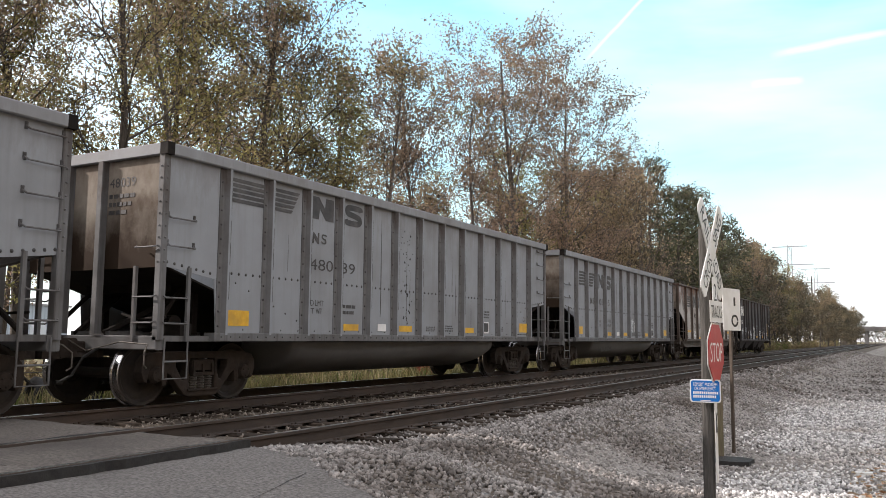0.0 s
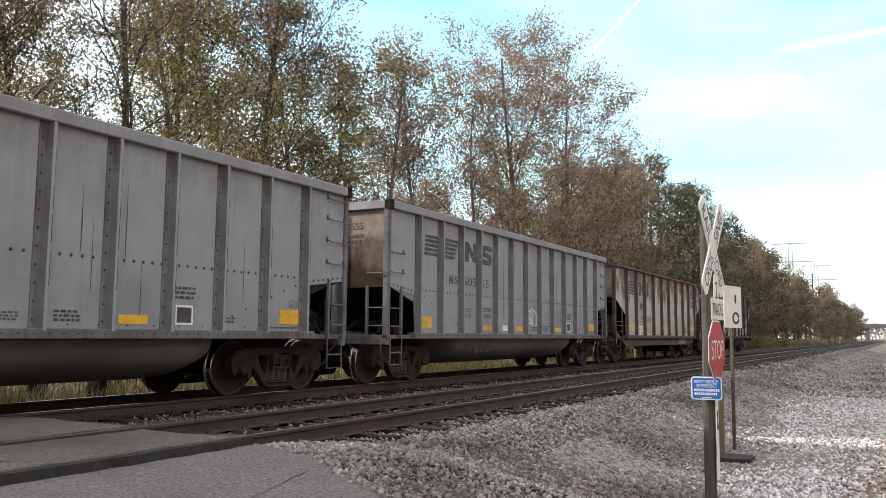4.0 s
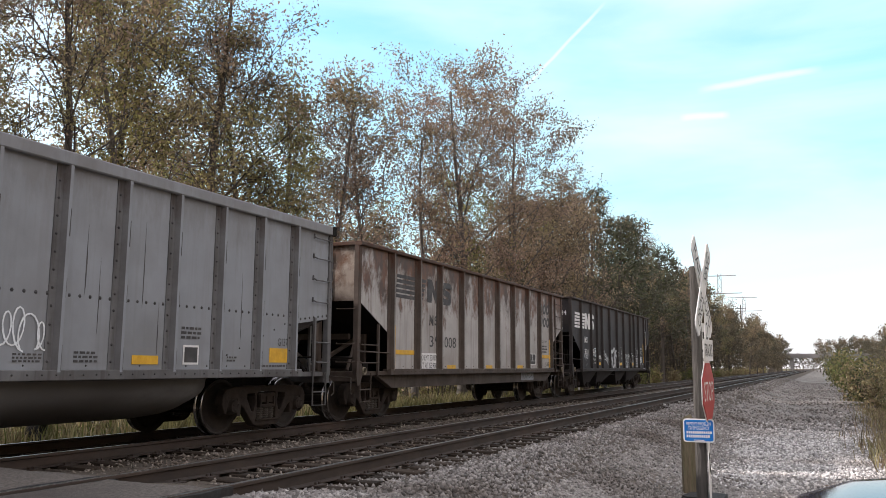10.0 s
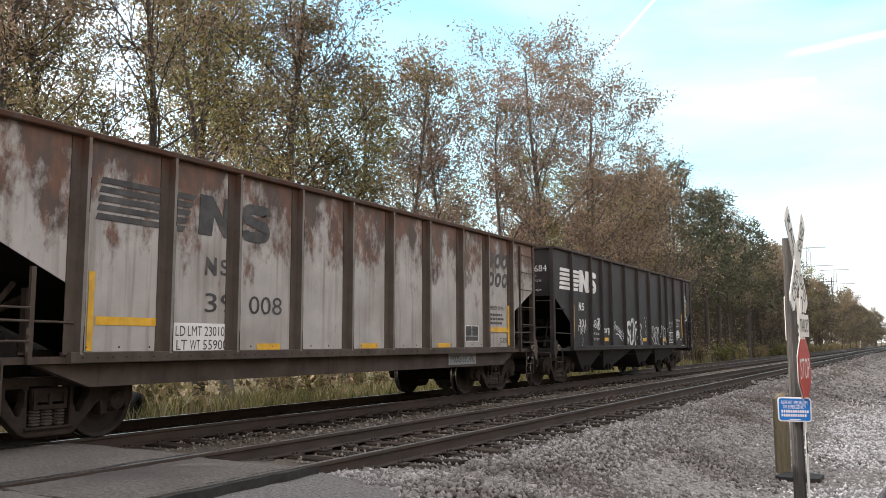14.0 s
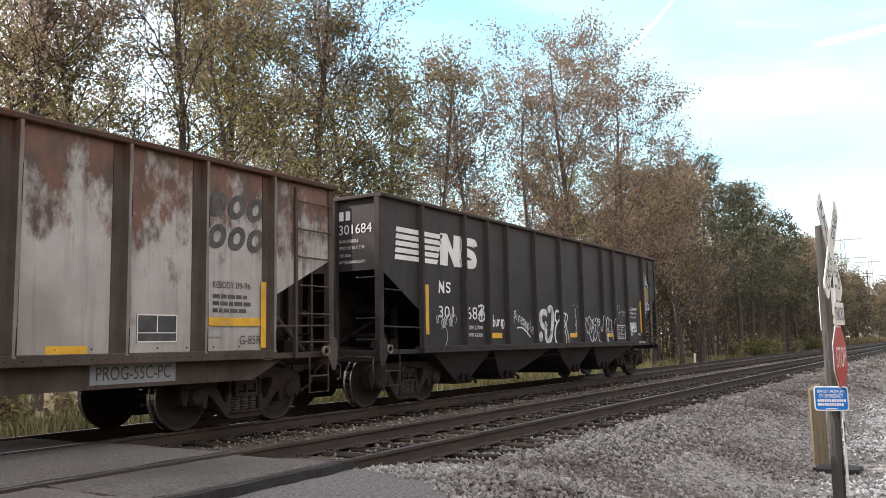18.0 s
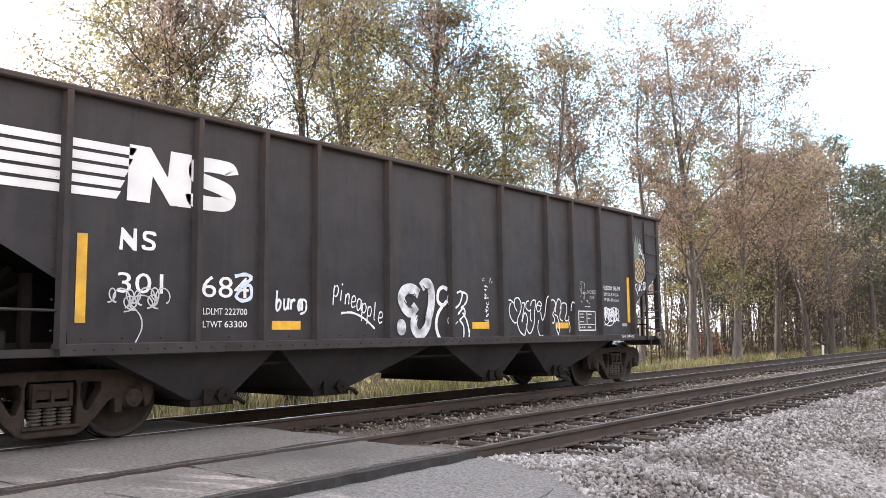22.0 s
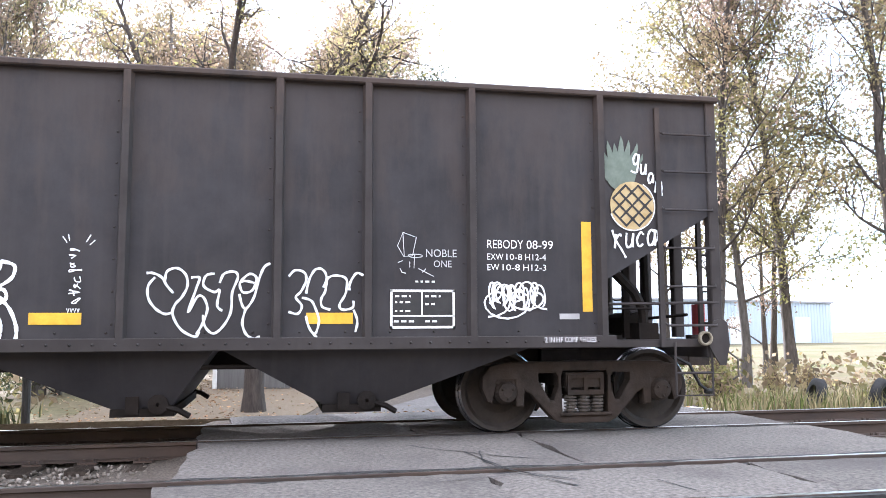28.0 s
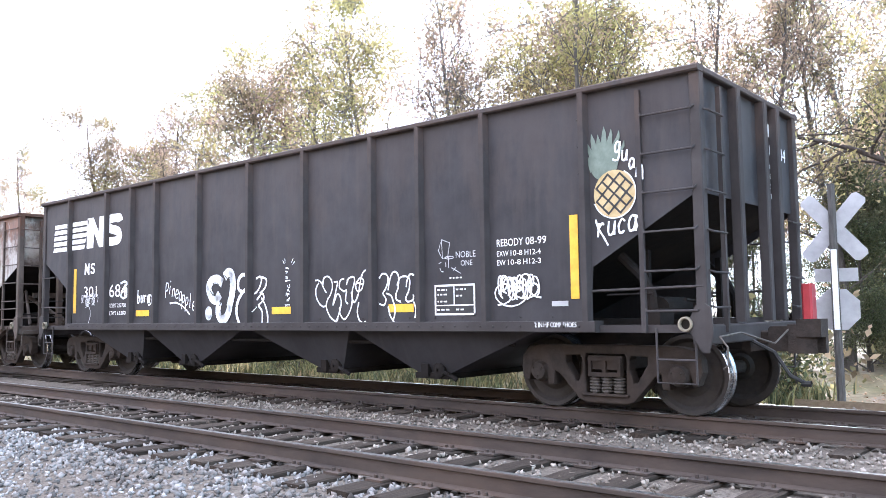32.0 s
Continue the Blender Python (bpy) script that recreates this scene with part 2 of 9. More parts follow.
    l.new(mx.outputs[0], mx2.inputs[1])
    last = mx2.outputs[0]
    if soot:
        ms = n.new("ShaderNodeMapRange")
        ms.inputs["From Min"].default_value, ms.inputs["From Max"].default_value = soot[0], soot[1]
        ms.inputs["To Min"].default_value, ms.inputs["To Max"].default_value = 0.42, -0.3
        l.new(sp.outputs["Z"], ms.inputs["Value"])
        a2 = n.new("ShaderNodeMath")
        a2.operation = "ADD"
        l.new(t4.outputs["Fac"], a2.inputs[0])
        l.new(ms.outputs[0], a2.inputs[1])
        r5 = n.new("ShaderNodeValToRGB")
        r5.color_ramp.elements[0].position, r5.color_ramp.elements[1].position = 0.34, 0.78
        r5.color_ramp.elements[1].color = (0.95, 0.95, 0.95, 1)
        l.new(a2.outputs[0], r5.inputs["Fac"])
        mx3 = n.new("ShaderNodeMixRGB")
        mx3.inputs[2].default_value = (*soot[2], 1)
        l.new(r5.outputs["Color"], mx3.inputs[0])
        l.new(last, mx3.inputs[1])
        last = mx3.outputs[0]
    l.new(last, b.inputs["Base Color"])
    return m


GREY_PAINT = car_paint("grey_paint", (0.25, 0.268, 0.287), (0.285, 0.306, 0.33), (0.14, 0.118, 0.105), 0.3, (0.165, 0.163, 0.163), 0.28, rough=0.7, dents=0.2)
GREY_TRIM = car_paint("grey_trim", (0.115, 0.116, 0.117), (0.18, 0.183, 0.187), (0.07, 0.05, 0.04), 0.6, (0.06, 0.05, 0.045), 0.75)
GREY_PLATE = car_paint("grey_rivet_plate", (0.11, 0.111, 0.112), (0.18, 0.184, 0.188), (0.05, 0.036, 0.029), 0.6, (0.035, 0.029, 0.026), 0.8)
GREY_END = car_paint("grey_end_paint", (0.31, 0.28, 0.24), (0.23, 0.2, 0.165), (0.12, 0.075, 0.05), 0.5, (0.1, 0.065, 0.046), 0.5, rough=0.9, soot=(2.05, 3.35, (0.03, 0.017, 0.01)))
RUST_END = car_paint("rusty_end_paint", (0.33, 0.29, 0.25), (0.4, 0.36, 0.31), (0.15, 0.068, 0.034), 0.9, (0.16, 0.11, 0.08), 0.55, reach=2.2, soot=(2.3, 3.0, (0.04, 0.025, 0.018)), rust2=(0.06, 0.036, 0.026))
RUST_PAINT = car_paint("rusty_paint", (0.35, 0.335, 0.318), (0.45, 0.432, 0.412), (0.14, 0.058, 0.03), 0.92, (0.16, 0.128, 0.105), 0.65, reach=1.9, edge=(0.49, 0.62), rust2=(0.06, 0.034, 0.024))
RUST_TRIM = car_paint("rusty_trim", (0.055, 0.042, 0.035), (0.11, 0.088, 0.074), (0.075, 0.034, 0.02), 0.9, (0.035, 0.025, 0.02), 0.6)
BLACK_PAINT = car_paint("black_paint", (0.018, 0.0168, 0.0188), (0.036, 0.0342, 0.0372), (0.06, 0.045, 0.039), 0.35, (0.043, 0.039, 0.039), 0.45, rough=0.65, dents=0.35, reach=2.6)
BLACK_PAINT.node_tree.nodes["Principled BSDF"].inputs["Specular IOR Level"].default_value = 0.3
BLACK_TRIM = car_paint("black_trim", (0.032, 0.028, 0.0275), (0.057, 0.051, 0.0495), (0.075, 0.055, 0.046), 0.7, (0.03, 0.026, 0.024), 0.4, rough=0.7)
for _m in (GREY_END, GREY_TRIM, GREY_PLATE, RUST_END, RUST_TRIM, BLACK_TRIM):
    _m.node_tree.nodes["Principled BSDF"].inputs["Specular IOR Level"].default_value = 0.15
POST_PALE = car_paint("pale_post_face", (0.13, 0.115, 0.1), (0.25, 0.235, 0.215), (0.1, 0.05, 0.03), 0.7, (0.1, 0.075, 0.06), 0.7)
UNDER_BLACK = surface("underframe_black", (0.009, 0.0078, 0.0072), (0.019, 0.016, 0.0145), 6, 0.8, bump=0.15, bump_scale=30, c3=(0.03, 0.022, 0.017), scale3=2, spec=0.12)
TUB_STEEL = surface("tub_steel", (0.082, 0.08, 0.078), (0.145, 0.141, 0.137), 1.2, 0.5, bump=0.06, c3=(0.03, 0.025, 0.022), scale3=0.6, amount3=0.85, stretch=(1, 1, 2))
TRUCK_IRON = surface("truck_iron", (0.02, 0.016, 0.0135), (0.045, 0.035, 0.029), 7, 0.85, bump=0.25, bump_scale=40, c3=(0.045, 0.03, 0.021), scale3=3, spec=0.2)
WHEEL_IRON = surface("wheel_iron", (0.018, 0.0145, 0.0125), (0.037, 0.03, 0.025), 9, 0.75, metal=0.1, bump=0.1, c3=(0.042, 0.03, 0.022), scale3=4)
TREAD_STEEL = surface("tread_steel", (0.3, 0.3, 0.31), (0.42, 0.42, 0.43), 20, 0.26, metal=1.0)
SPRING_IRON = surface("spring_iron", (0.05, 0.043, 0.037), (0.09, 0.075, 0.062), 9, 0.7, bump=0.1)
STENCIL_DARK = surface("stencil_dark", (0.035, 0.035, 0.038), (0.075, 0.073, 0.072), 5, 0.65, c3=(0.16, 0.155, 0.15), scale3=2.5, amount3=0.35)
STENCIL_WHITE = surface("stencil_white", (0.7, 0.7, 0.69), (0.82, 0.82, 0.81), 6, 0.6, c3=(0.45, 0.43, 0.41), scale3=3, amount3=0.4)
STENCIL_YELLOW = surface("reflector_yellow", (0.62, 0.33, 0.02), (0.78, 0.46, 0.04), 8, 0.5, c3=(0.35, 0.22, 0.06), scale3=3, amount3=0.5)
SPRAY_WHITE = surface("spray_white", (0.62, 0.66, 0.68), (0.85, 0.88, 0.9), 12, 0.6)
SPRAY_FILL = surface("spray_fill_mottled", (0.5, 0.53, 0.55), (0.8, 0.83, 0.85), 14, 0.65, c3=(0.1, 0.1, 0.105), scale3=7.0, amount3=0.85)
SPRAY_PALE = surface("spray_pale_blue", (0.5, 0.6, 0.68), (0.68, 0.76, 0.82), 9, 0.6)
SPRAY_THIN = surface("spray_thin_white", (0.35, 0.36, 0.37), (0.6, 0.61, 0.62), 9, 0.6)
SPRAY_CREAM = surface("spray_cream", (0.36, 0.25, 0.1), (0.5, 0.4, 0.22), 6, 0.6)
SPRAY_GREEN = surface("spray_green", (0.1, 0.13, 0.105), (0.17, 0.21, 0.17), 6, 0.6)
SPRAY_BLACK = surface("spray_black", (0.015, 0.015, 0.015), (0.03, 0.03, 0.03), 6, 0.6)
RED_PLASTIC = surface("marker_red", (0.24, 0.016, 0.024), (0.32, 0.028, 0.034), 5, 0.45)
RING_CREAM = surface("ring_cream", (0.13, 0.11, 0.075), (0.26, 0.23, 0.17), 14, 0.7)
WORN_ROD = surface("worn_rod", (0.035, 0.029, 0.024), (0.11, 0.095, 0.08), 12, 0.7)
HOSE_RUBBER = surface("hose_rubber", (0.015, 0.015, 0.015), (0.03, 0.028, 0.027), 8, 0.7)
RAIL_SIDE = surface("rail_side", (0.03, 0.022, 0.018), (0.062, 0.045, 0.035), 5, 0.8, bump=0.1, c3=(0.08, 0.048, 0.032), scale3=2, stretch=(1, 0.3, 1))
RAIL_TOP = surface("rail_top", (0.2, 0.19, 0.18), (0.38, 0.37, 0.36), 9, 0.32, metal=0.9, stretch=(6, 0.4, 1))
TIE_WOOD = surface("tie_wood", (0.024, 0.019, 0.015), (0.062, 0.048, 0.038), 8, 0.9, bump=0.4, bump_scale=25, c3=(0.078, 0.058, 0.045), scale3=2, stretch=(0.4, 5, 3), per_object=0.35, spec=0.1)
BALLAST_BED = surface("ballast_bed", (0.055, 0.043, 0.034), (0.175, 0.15, 0.125), 34, 0.95, bump=0.9, bump_scale=34, c3=(0.08, 0.066, 0.055), scale3=0.35, amount3=0.6, spec=0.12)
BALLAST_STONE = surface("ballast_stone", (0.18, 0.168, 0.158), (0.37, 0.352, 0.336), 6, 0.95, bump=0.2, per_island=0.5, spec=0.1, c3=(0.095, 0.076, 0.062), scale3=0.45, amount3=0.8)
ASPHALT = surface("asphalt", (0.075, 0.07, 0.066), (0.25, 0.234, 0.222), 38, 0.92, bump=0.9, bump_scale=38, c3=(0.1, 0.093, 0.088), scale3=0.8, amount3=0.7, spec=0.12)
ASPHALT_OLD = surface("asphalt_old", (0.088, 0.079, 0.072), (0.215, 0.193, 0.173), 26, 0.92, bump=0.7, bump_scale=70, c3=(0.09, 0.08, 0.075), scale3=0.7, amount3=0.8, per_object=0.12, spec=0.12)
FLANGE_RUBBER = surface("flangeway_rubber", (0.018, 0.017, 0.017), (0.04, 0.038, 0.036), 12, 0.85, bump=0.3)
DIRT_DRIVE = surface("dirt_drive", (0.145, 0.108, 0.07), (0.215, 0.165, 0.112), 14, 0.95, bump=0.4, bump_scale=50, c3=(0.17, 0.115, 0.065), scale3=0.8, amount3=0.6)
POLE_WOOD = surface("pole_wood", (0.045, 0.042, 0.038), (0.1, 0.094, 0.086), 7, 0.9, bump=0.5, bump_scale=18, stretch=(5, 5, 0.5))
STUMP_WOOD = surface("stump_wood", (0.12, 0.095, 0.06), (0.2, 0.165, 0.11), 7, 0.9, bump=0.5, bump_scale=18, stretch=(5, 5, 0.6), c3=(0.1, 0.11, 0.05), scale3=3)
SIGN_WHITE = surface("sign_white", (0.7, 0.7, 0.68), (0.8, 0.8, 0.78), 5, 0.5, c3=(0.55, 0.52, 0.46), scale3=3, amount3=0.5)
SIGN_BACK = surface("sign_back", (0.3, 0.3, 0.3), (0.4, 0.4, 0.4), 5, 0.6)
SIGN_RED = surface("sign_red", (0.38, 0.03, 0.035), (0.47, 0.05, 0.05), 5, 0.45, c3=(0.5, 0.2, 0.18), scale3=6, amount3=0.35)
SIGN_BLUE = surface("sign_blue", (0.0, 0.12, 0.42), (0.004, 0.155, 0.5), 5, 0.5, spec=0.25)
SIGN_BLACK = surface("sign_black", (0.012, 0.012, 0.012), (0.03, 0.03, 0.03), 5, 0.5)
STEEL_GALV = surface("galvanised_steel", (0.3, 0.31, 0.32), (0.42, 0.43, 0.44), 6, 0.45, metal=0.6)
STEEL_BROWN = surface("brown_sign_post", (0.06, 0.045, 0.035), (0.1, 0.078, 0.06), 6, 0.7, metal=0.2)
BARK = surface("bark", (0.045, 0.038, 0.032), (0.105, 0.09, 0.077), 5, 0.95, bump=0.6, bump_scale=14, stretch=(3, 3, 0.6), per_object=0.25)
BARK_PALE = surface("pale_bark", (0.075, 0.066, 0.057), (0.155, 0.14, 0.125), 5, 0.95, bump=0.5, bump_scale=14, stretch=(3, 3, 0.7), per_object=0.2)
def leafy(name, c1, c2, c3, amount3=0.8, tr=0.62):
    return surface(name, c1, c2, 0.55, 0.6, c3=c3, scale3=0.4, amount3=amount3, per_island=0.45, translucent=tr, spec=0.25)
LEAF_OLIVE = leafy("leaf_olive", (0.155, 0.146, 0.066), (0.26, 0.228, 0.105), (0.25, 0.165, 0.1))
LEAF_YELLOW = leafy("leaf_yellow_green", (0.22, 0.22, 0.085), (0.36, 0.32, 0.14), (0.38, 0.27, 0.13))
LEAF_RED = leafy("leaf_red", (0.3, 0.05, 0.045), (0.42, 0.1, 0.07), (0.36, 0.14, 0.07), 0.6, 0.4)
LEAF_FAR = leafy("leaf_far", (0.085, 0.075, 0.05), (0.15, 0.13, 0.09), (0.11, 0.095, 0.075), 0.8, 0.3)
LEAF_RUST = leafy("leaf_rust", (0.235, 0.165, 0.125), (0.36, 0.265, 0.205), (0.29, 0.235, 0.16))
LEAF_TAN = leafy("leaf_tan", (0.254, 0.184, 0.123), (0.374, 0.291, 0.195), (0.240, 0.227, 0.101))
LEAF_BROWN = leafy("leaf_brown_orange", (0.17, 0.128, 0.082), (0.27, 0.205, 0.13), (0.17, 0.155, 0.09))
LEAF_PINE = leafy("needle_green", (0.062, 0.07, 0.046), (0.105, 0.112, 0.073), (0.12, 0.102, 0.072), 0.7, 0.2)
LEAF_DARK = leafy("leaf_dark_green", (0.05, 0.064, 0.03), (0.09, 0.105, 0.05), (0.13, 0.108, 0.056), 0.6, 0.3)
LEAF_MOSS = leafy("leaf_moss_green", (0.11, 0.118, 0.055), (0.18, 0.175, 0.085), (0.19, 0.145, 0.085), 0.7, 0.5)
GRASS_TAN = leafy("dry_grass", (0.253, 0.206, 0.107), (0.380, 0.322, 0.182), (0.128, 0.151, 0.052), 0.8, 0.35)
GRASS_GREEN = leafy("verge_grass", (0.102, 0.126, 0.038), (0.179, 0.202, 0.062), (0.277, 0.219, 0.102), 0.8, 0.35)
LEAF_LITTER = leafy("fallen_leaf", (0.248, 0.119, 0.055), (0.374, 0.222, 0.105), (0.174, 0.080, 0.045), 0.8, 0.1)
GROUND_SOIL = surface("ground_soil", (0.11, 0.09, 0.055), (0.2, 0.165, 0.1), 5, 0.95, bump=0.6, bump_scale=20, c3=(0.09, 0.1, 0.035), scale3=0.25, amount3=0.8, spec=0.12)
GRAVEL_GROUND = surface("gravel_ground", (0.1, 0.09, 0.08), (0.4, 0.375, 0.348), 24, 0.95, bump=0.9, bump_scale=30, c3=(0.1, 0.075, 0.05), scale3=0.3, amount3=0.75, spec=0.12)
TRACK_STONE = surface("track_stone", (0.145, 0.124, 0.103), (0.31, 0.273, 0.235), 6, 0.9, bump=0.2, per_island=0.5, c3=(0.1, 0.075, 0.056), scale3=0.7, amount3=0.8, spec=0.08)
SHOULDER_STONE = surface("shoulder_stone", (0.13, 0.121, 0.114), (0.29, 0.276, 0.265), 6, 0.95, bump=0.2, per_island=0.6, spec=0.12, c3=(0.095, 0.076, 0.062), scale3=0.6, amount3=0.8)
OLD_BARK = surface("old_bark", (0.035, 0.028, 0.024), (0.085, 0.068, 0.057), 5, 0.95, bump=0.8, bump_scale=12, stretch=(3, 3, 0.6))
# paler stone colour that paints sunlight onto the roadside gravel
SUNLIT_STONE = surface("sunlit_stone", (0.42, 0.41, 0.4), (0.66, 0.65, 0.64), 6, 0.9, bump=0.2, per_island=0.65, c3=(0.26, 0.21, 0.17), scale3=0.5, amount3=0.6, spec=0.12)
BOUNCE_BANK = surface("bounce_bank", (0.1, 0.075, 0.04), (0.26, 0.19, 0.11), 0.35, 0.95, c3=(0.14, 0.13, 0.06), scale3=0.08)
CAR_NAVY = surface("navy_car_paint", (0.006, 0.009, 0.03), (0.009, 0.013, 0.04), 2, 0.1, spec=0.6)
CAR_LENS = surface("lamp_lens", (0.14, 0.15, 0.16), (0.38, 0.39, 0.4), 14, 0.12, spec=0.5)
CAR_WHITE = surface("white_car_paint", (0.72, 0.73, 0.74), (0.8, 0.8, 0.8), 2, 0.25)
CAR_ORANGE = surface("orange_decal", (0.75, 0.2, 0.05), (0.8, 0.26, 0.07), 3, 0.35)
CAR_CHROME = surface("lamp_chrome", (0.75, 0.76, 0.78), (0.9, 0.9, 0.92), 8, 0.12, metal=0.9)
CAR_GLASS = surface("car_glass", (0.02, 0.025, 0.03), (0.035, 0.04, 0.045), 2, 0.06, spec=0.8)
TYRE = surface("tyre_rubber", (0.015, 0.015, 0.015), (0.03, 0.03, 0.03), 12, 0.85)
WALL_BLUE = surface("blue_sheet_wall", (0.34, 0.4, 0.46), (0.4, 0.46, 0.52), 0.4, 0.5, stretch=(1, 1, 0.2))
WALL_PALE = surface("pale_sheet_wall", (0.5, 0.53, 0.55), (0.6, 0.63, 0.65), 0.4, 0.5, stretch=(1, 1, 0.2))
OVERPASS_CONCRETE = surface("overpass_concrete", (0.17, 0.165, 0.16), (0.24, 0.235, 0.23), 0.6, 0.9, c3=(0.1, 0.095, 0.09), scale3=0.2, spec=0.15)
WALL_SHED = surface("grey_board_wall", (0.092, 0.088, 0.084), (0.135, 0.13, 0.124), 1.5, 0.8, stretch=(6, 6, 0.4))
ROOF_GREY = surface("roof_grey", (0.2, 0.2, 0.21), (0.3, 0.3, 0.31), 1, 0.6)

# ---- mesh helpers ----
class Shape:
    """Collects boxes, prisms, tubes and lathes into one mesh."""
    def __init__(self):
        self.v, self.f, self.m = [], [], []

    def add(self, verts, faces, mi=0):
        k = len(self.v)
        self.v.extend(tuple(p) for p in verts)
        self.f.extend(tuple(k + i for i in f) for f in faces)
        self.m.extend([mi] * len(faces))
        return self

    def box(self, x0, x1, y0, y1, z0, z1, mi=0, c=0.0):
        """A box; c: a chamfer on its long edges along the longest axis."""
        if c <= 0:
            v = [(x, y, z) for x in (x0, x1) for y in (y0, y1) for z in (z0, z1)]
            return self.add(v, [(0, 1, 3, 2), (4, 6, 7, 5), (0, 4, 5, 1), (2, 3, 7, 6), (0, 2, 6, 4), (1, 5, 7, 3)], mi)
        d = (x1 - x0, y1 - y0, z1 - z0)
        ax = d.index(max(d))
        o = [i for i in range(3) if i != ax]
        lo, hi = (x0, y0, z0), (x1, y1, z1)
        a0, a1, b0, b1 = lo[o[0]], hi[o[0]], lo[o[1]], hi[o[1]]
        prof = [(a0 + c, b0), (a1 - c, b0), (a1, b0 + c), (a1, b1 - c), (a1 - c, b1), (a0 + c, b1), (a0, b1 - c), (a0, b0 + c)]
        return self.prism(prof, ax, lo[ax], hi[ax], mi)

    def prism(self, prof, ax, lo, hi, mi=0):
        """A profile in the two other axes (in x, y, z order) drawn out along axis ax."""
        n = len(prof)
        v = []
        for t in (lo, hi):
            for a, b in prof:
                p = [a, b]
                p.insert(ax, t)
                v.append(p)
        f = [tuple(range(n - 1, -1, -1)), tuple(range(n, 2 * n))]
        f += [(i, (i + 1) % n, n + (i + 1) % n, n + i) for i in range(n)]
        return self.add(v, f, mi)

    def tube(self, path, r, n=6, mi=0, cap=True):
        path = [Vector(p) for p in path]
        radii = r if isinstance(r, (list, tuple)) else [r] * len(path)
        rings, up = [], None
        v = []
        for i, p in enumerate(path):
            d = (path[min(i + 1, len(path) - 1)] - path[max(i - 1, 0)])
            d = d.normalized() if d.length > 1e-9 else Vector((0, 0, 1))
            up = d.orthogonal().normalized() if up is None else (up - d * up.dot(d)).normalized()
            w = d.cross(up)
            for k in range(n):
                a = 2 * math.pi * k / n
                v.append(p + (up * math.cos(a) + w * math.sin(a)) * radii[i])
        f = []
        for i in range(len(path) - 1):
            for k in range(n):
                f.append((i * n + k, i * n + (k + 1) % n, (i + 1) * n + (k + 1) % n, (i + 1) * n + k))
        if cap:
            f.append(tuple(range(n - 1, -1, -1)))
            f.append(tuple(range((len(path) - 1) * n, len(path) * n)))
        return self.add(v, f, mi)

    def lathe(self, prof, n=32, ax=0, mis=None, centre=(0, 0, 0)):
        """Rings (distance along ax, radius), closed round the axis."""
        v, f, mm = [], [], []
        for a, r in prof:
            for k in range(n):
                t = 2 * math.pi * k / n
                p = [r * math.cos(t), r * math.sin(t)]
                p.insert(ax, a)
                v.append((p[0] + centre[0], p[1] + centre[1], p[2] + centre[2]))
        k0 = len(self.v)
        self.v.extend(v)
        for i in range(len(prof) - 1):
            for k in range(n):
                self.f.append((k0 + i * n + k, k0 + i * n + (k + 1) % n, k0 + (i + 1) * n + (k + 1) % n, k0 + (i + 1) * n + k))
                self.m.append(mis[i] if mis else 0)
        return self

    def mesh(self, name, *mats, smooth=False):
        me = bpy.data.meshes.new(name)
        me.from_pydata(self.v, [], self.f)
        for m in mats:
            me.materials.append(m)
        if len(mats) > 1:
            me.polygons.foreach_set("material_index", self.m)
        if smooth:
            me.polygons.foreach_set("use_smooth", [True] * len(me.polygons))
        bm = bmesh.new()
        bm.from_mesh(me)
        bmesh.ops.recalc_face_normals(bm, faces=bm.faces)
        bm.to_mesh(me)
        bm.free()
        me.update()
        return me


def part(name, shape, mat, parent, label="", at=None, smooth=False):
    """One mesh object under a thing or a part."""
    me = shape if isinstance(shape, bpy.types.Mesh) else shape.mesh(name, *(mat if isinstance(mat, tuple) else (mat,)), smooth=smooth)
    ob = new(name, me)
    ob.parent = parent
    if at is not None:
        ob.matrix_basis = at if isinstance(at, Matrix) else Matrix.Translation(at)
    if label:
        ob["label"] = label
    return ob


def thing(name, label, category, group="", at=None, kind=""):
    ob = new(name)
    ob.empty_display_size = 0.2
    if at is not None:
        ob.matrix_basis = at if isinstance(at, Matrix) else Matrix.Translation(at)
    return tagged(ob, label, category, group, kind)


def solo(name, shape, mat, label, category="", kind="", at=None, smooth=False, group=""):
    me = shape if isinstance(shape, bpy.types.Mesh) else shape.mesh(name, *(mat if isinstance(mat, tuple) else (mat,)), smooth=smooth)
    ob = new(name, me)
    if at is not None:
        ob.matrix_basis = at if isinstance(at, Matrix) else Matrix.Translation(at)
    return tagged(ob, label, category, group, kind)


def flat_mesh(name, verts, faces, mats, mi=None):
    me = bpy.data.meshes.new(name)
    verts = np.asarray(verts, dtype=np.float32)
    faces = np.asarray(faces, dtype=np.int32)
    k = faces.shape[1]
    me.vertices.add(len(verts))
    me.vertices.foreach_set("co", verts.ravel())
    me.loops.add(faces.size)
    me.loops.foreach_set("vertex_index", faces.ravel())
    me.polygons.add(len(faces))
    me.polygons.foreach_set("loop_start", np.arange(0, faces.size, k, dtype=np.int32))
    me.polygons.foreach_set("loop_total", np.full(len(faces), k, dtype=np.int32))
    for m in mats:
        me.materials.append(m)
    if mi is not None:
        me.polygons.foreach_set("material_index", np.asarray(mi, dtype=np.int32))
    me.update(calc_edges=True)
    me.validate()
    return me


# +y runs along the text, +z up, +x towards the reader
ON_SIDE = Matrix(((0, 0, 1, 0), (1, 0, 0, 0), (0, 1, 0, 0), (0, 0, 0, 1)))
_letters = {}


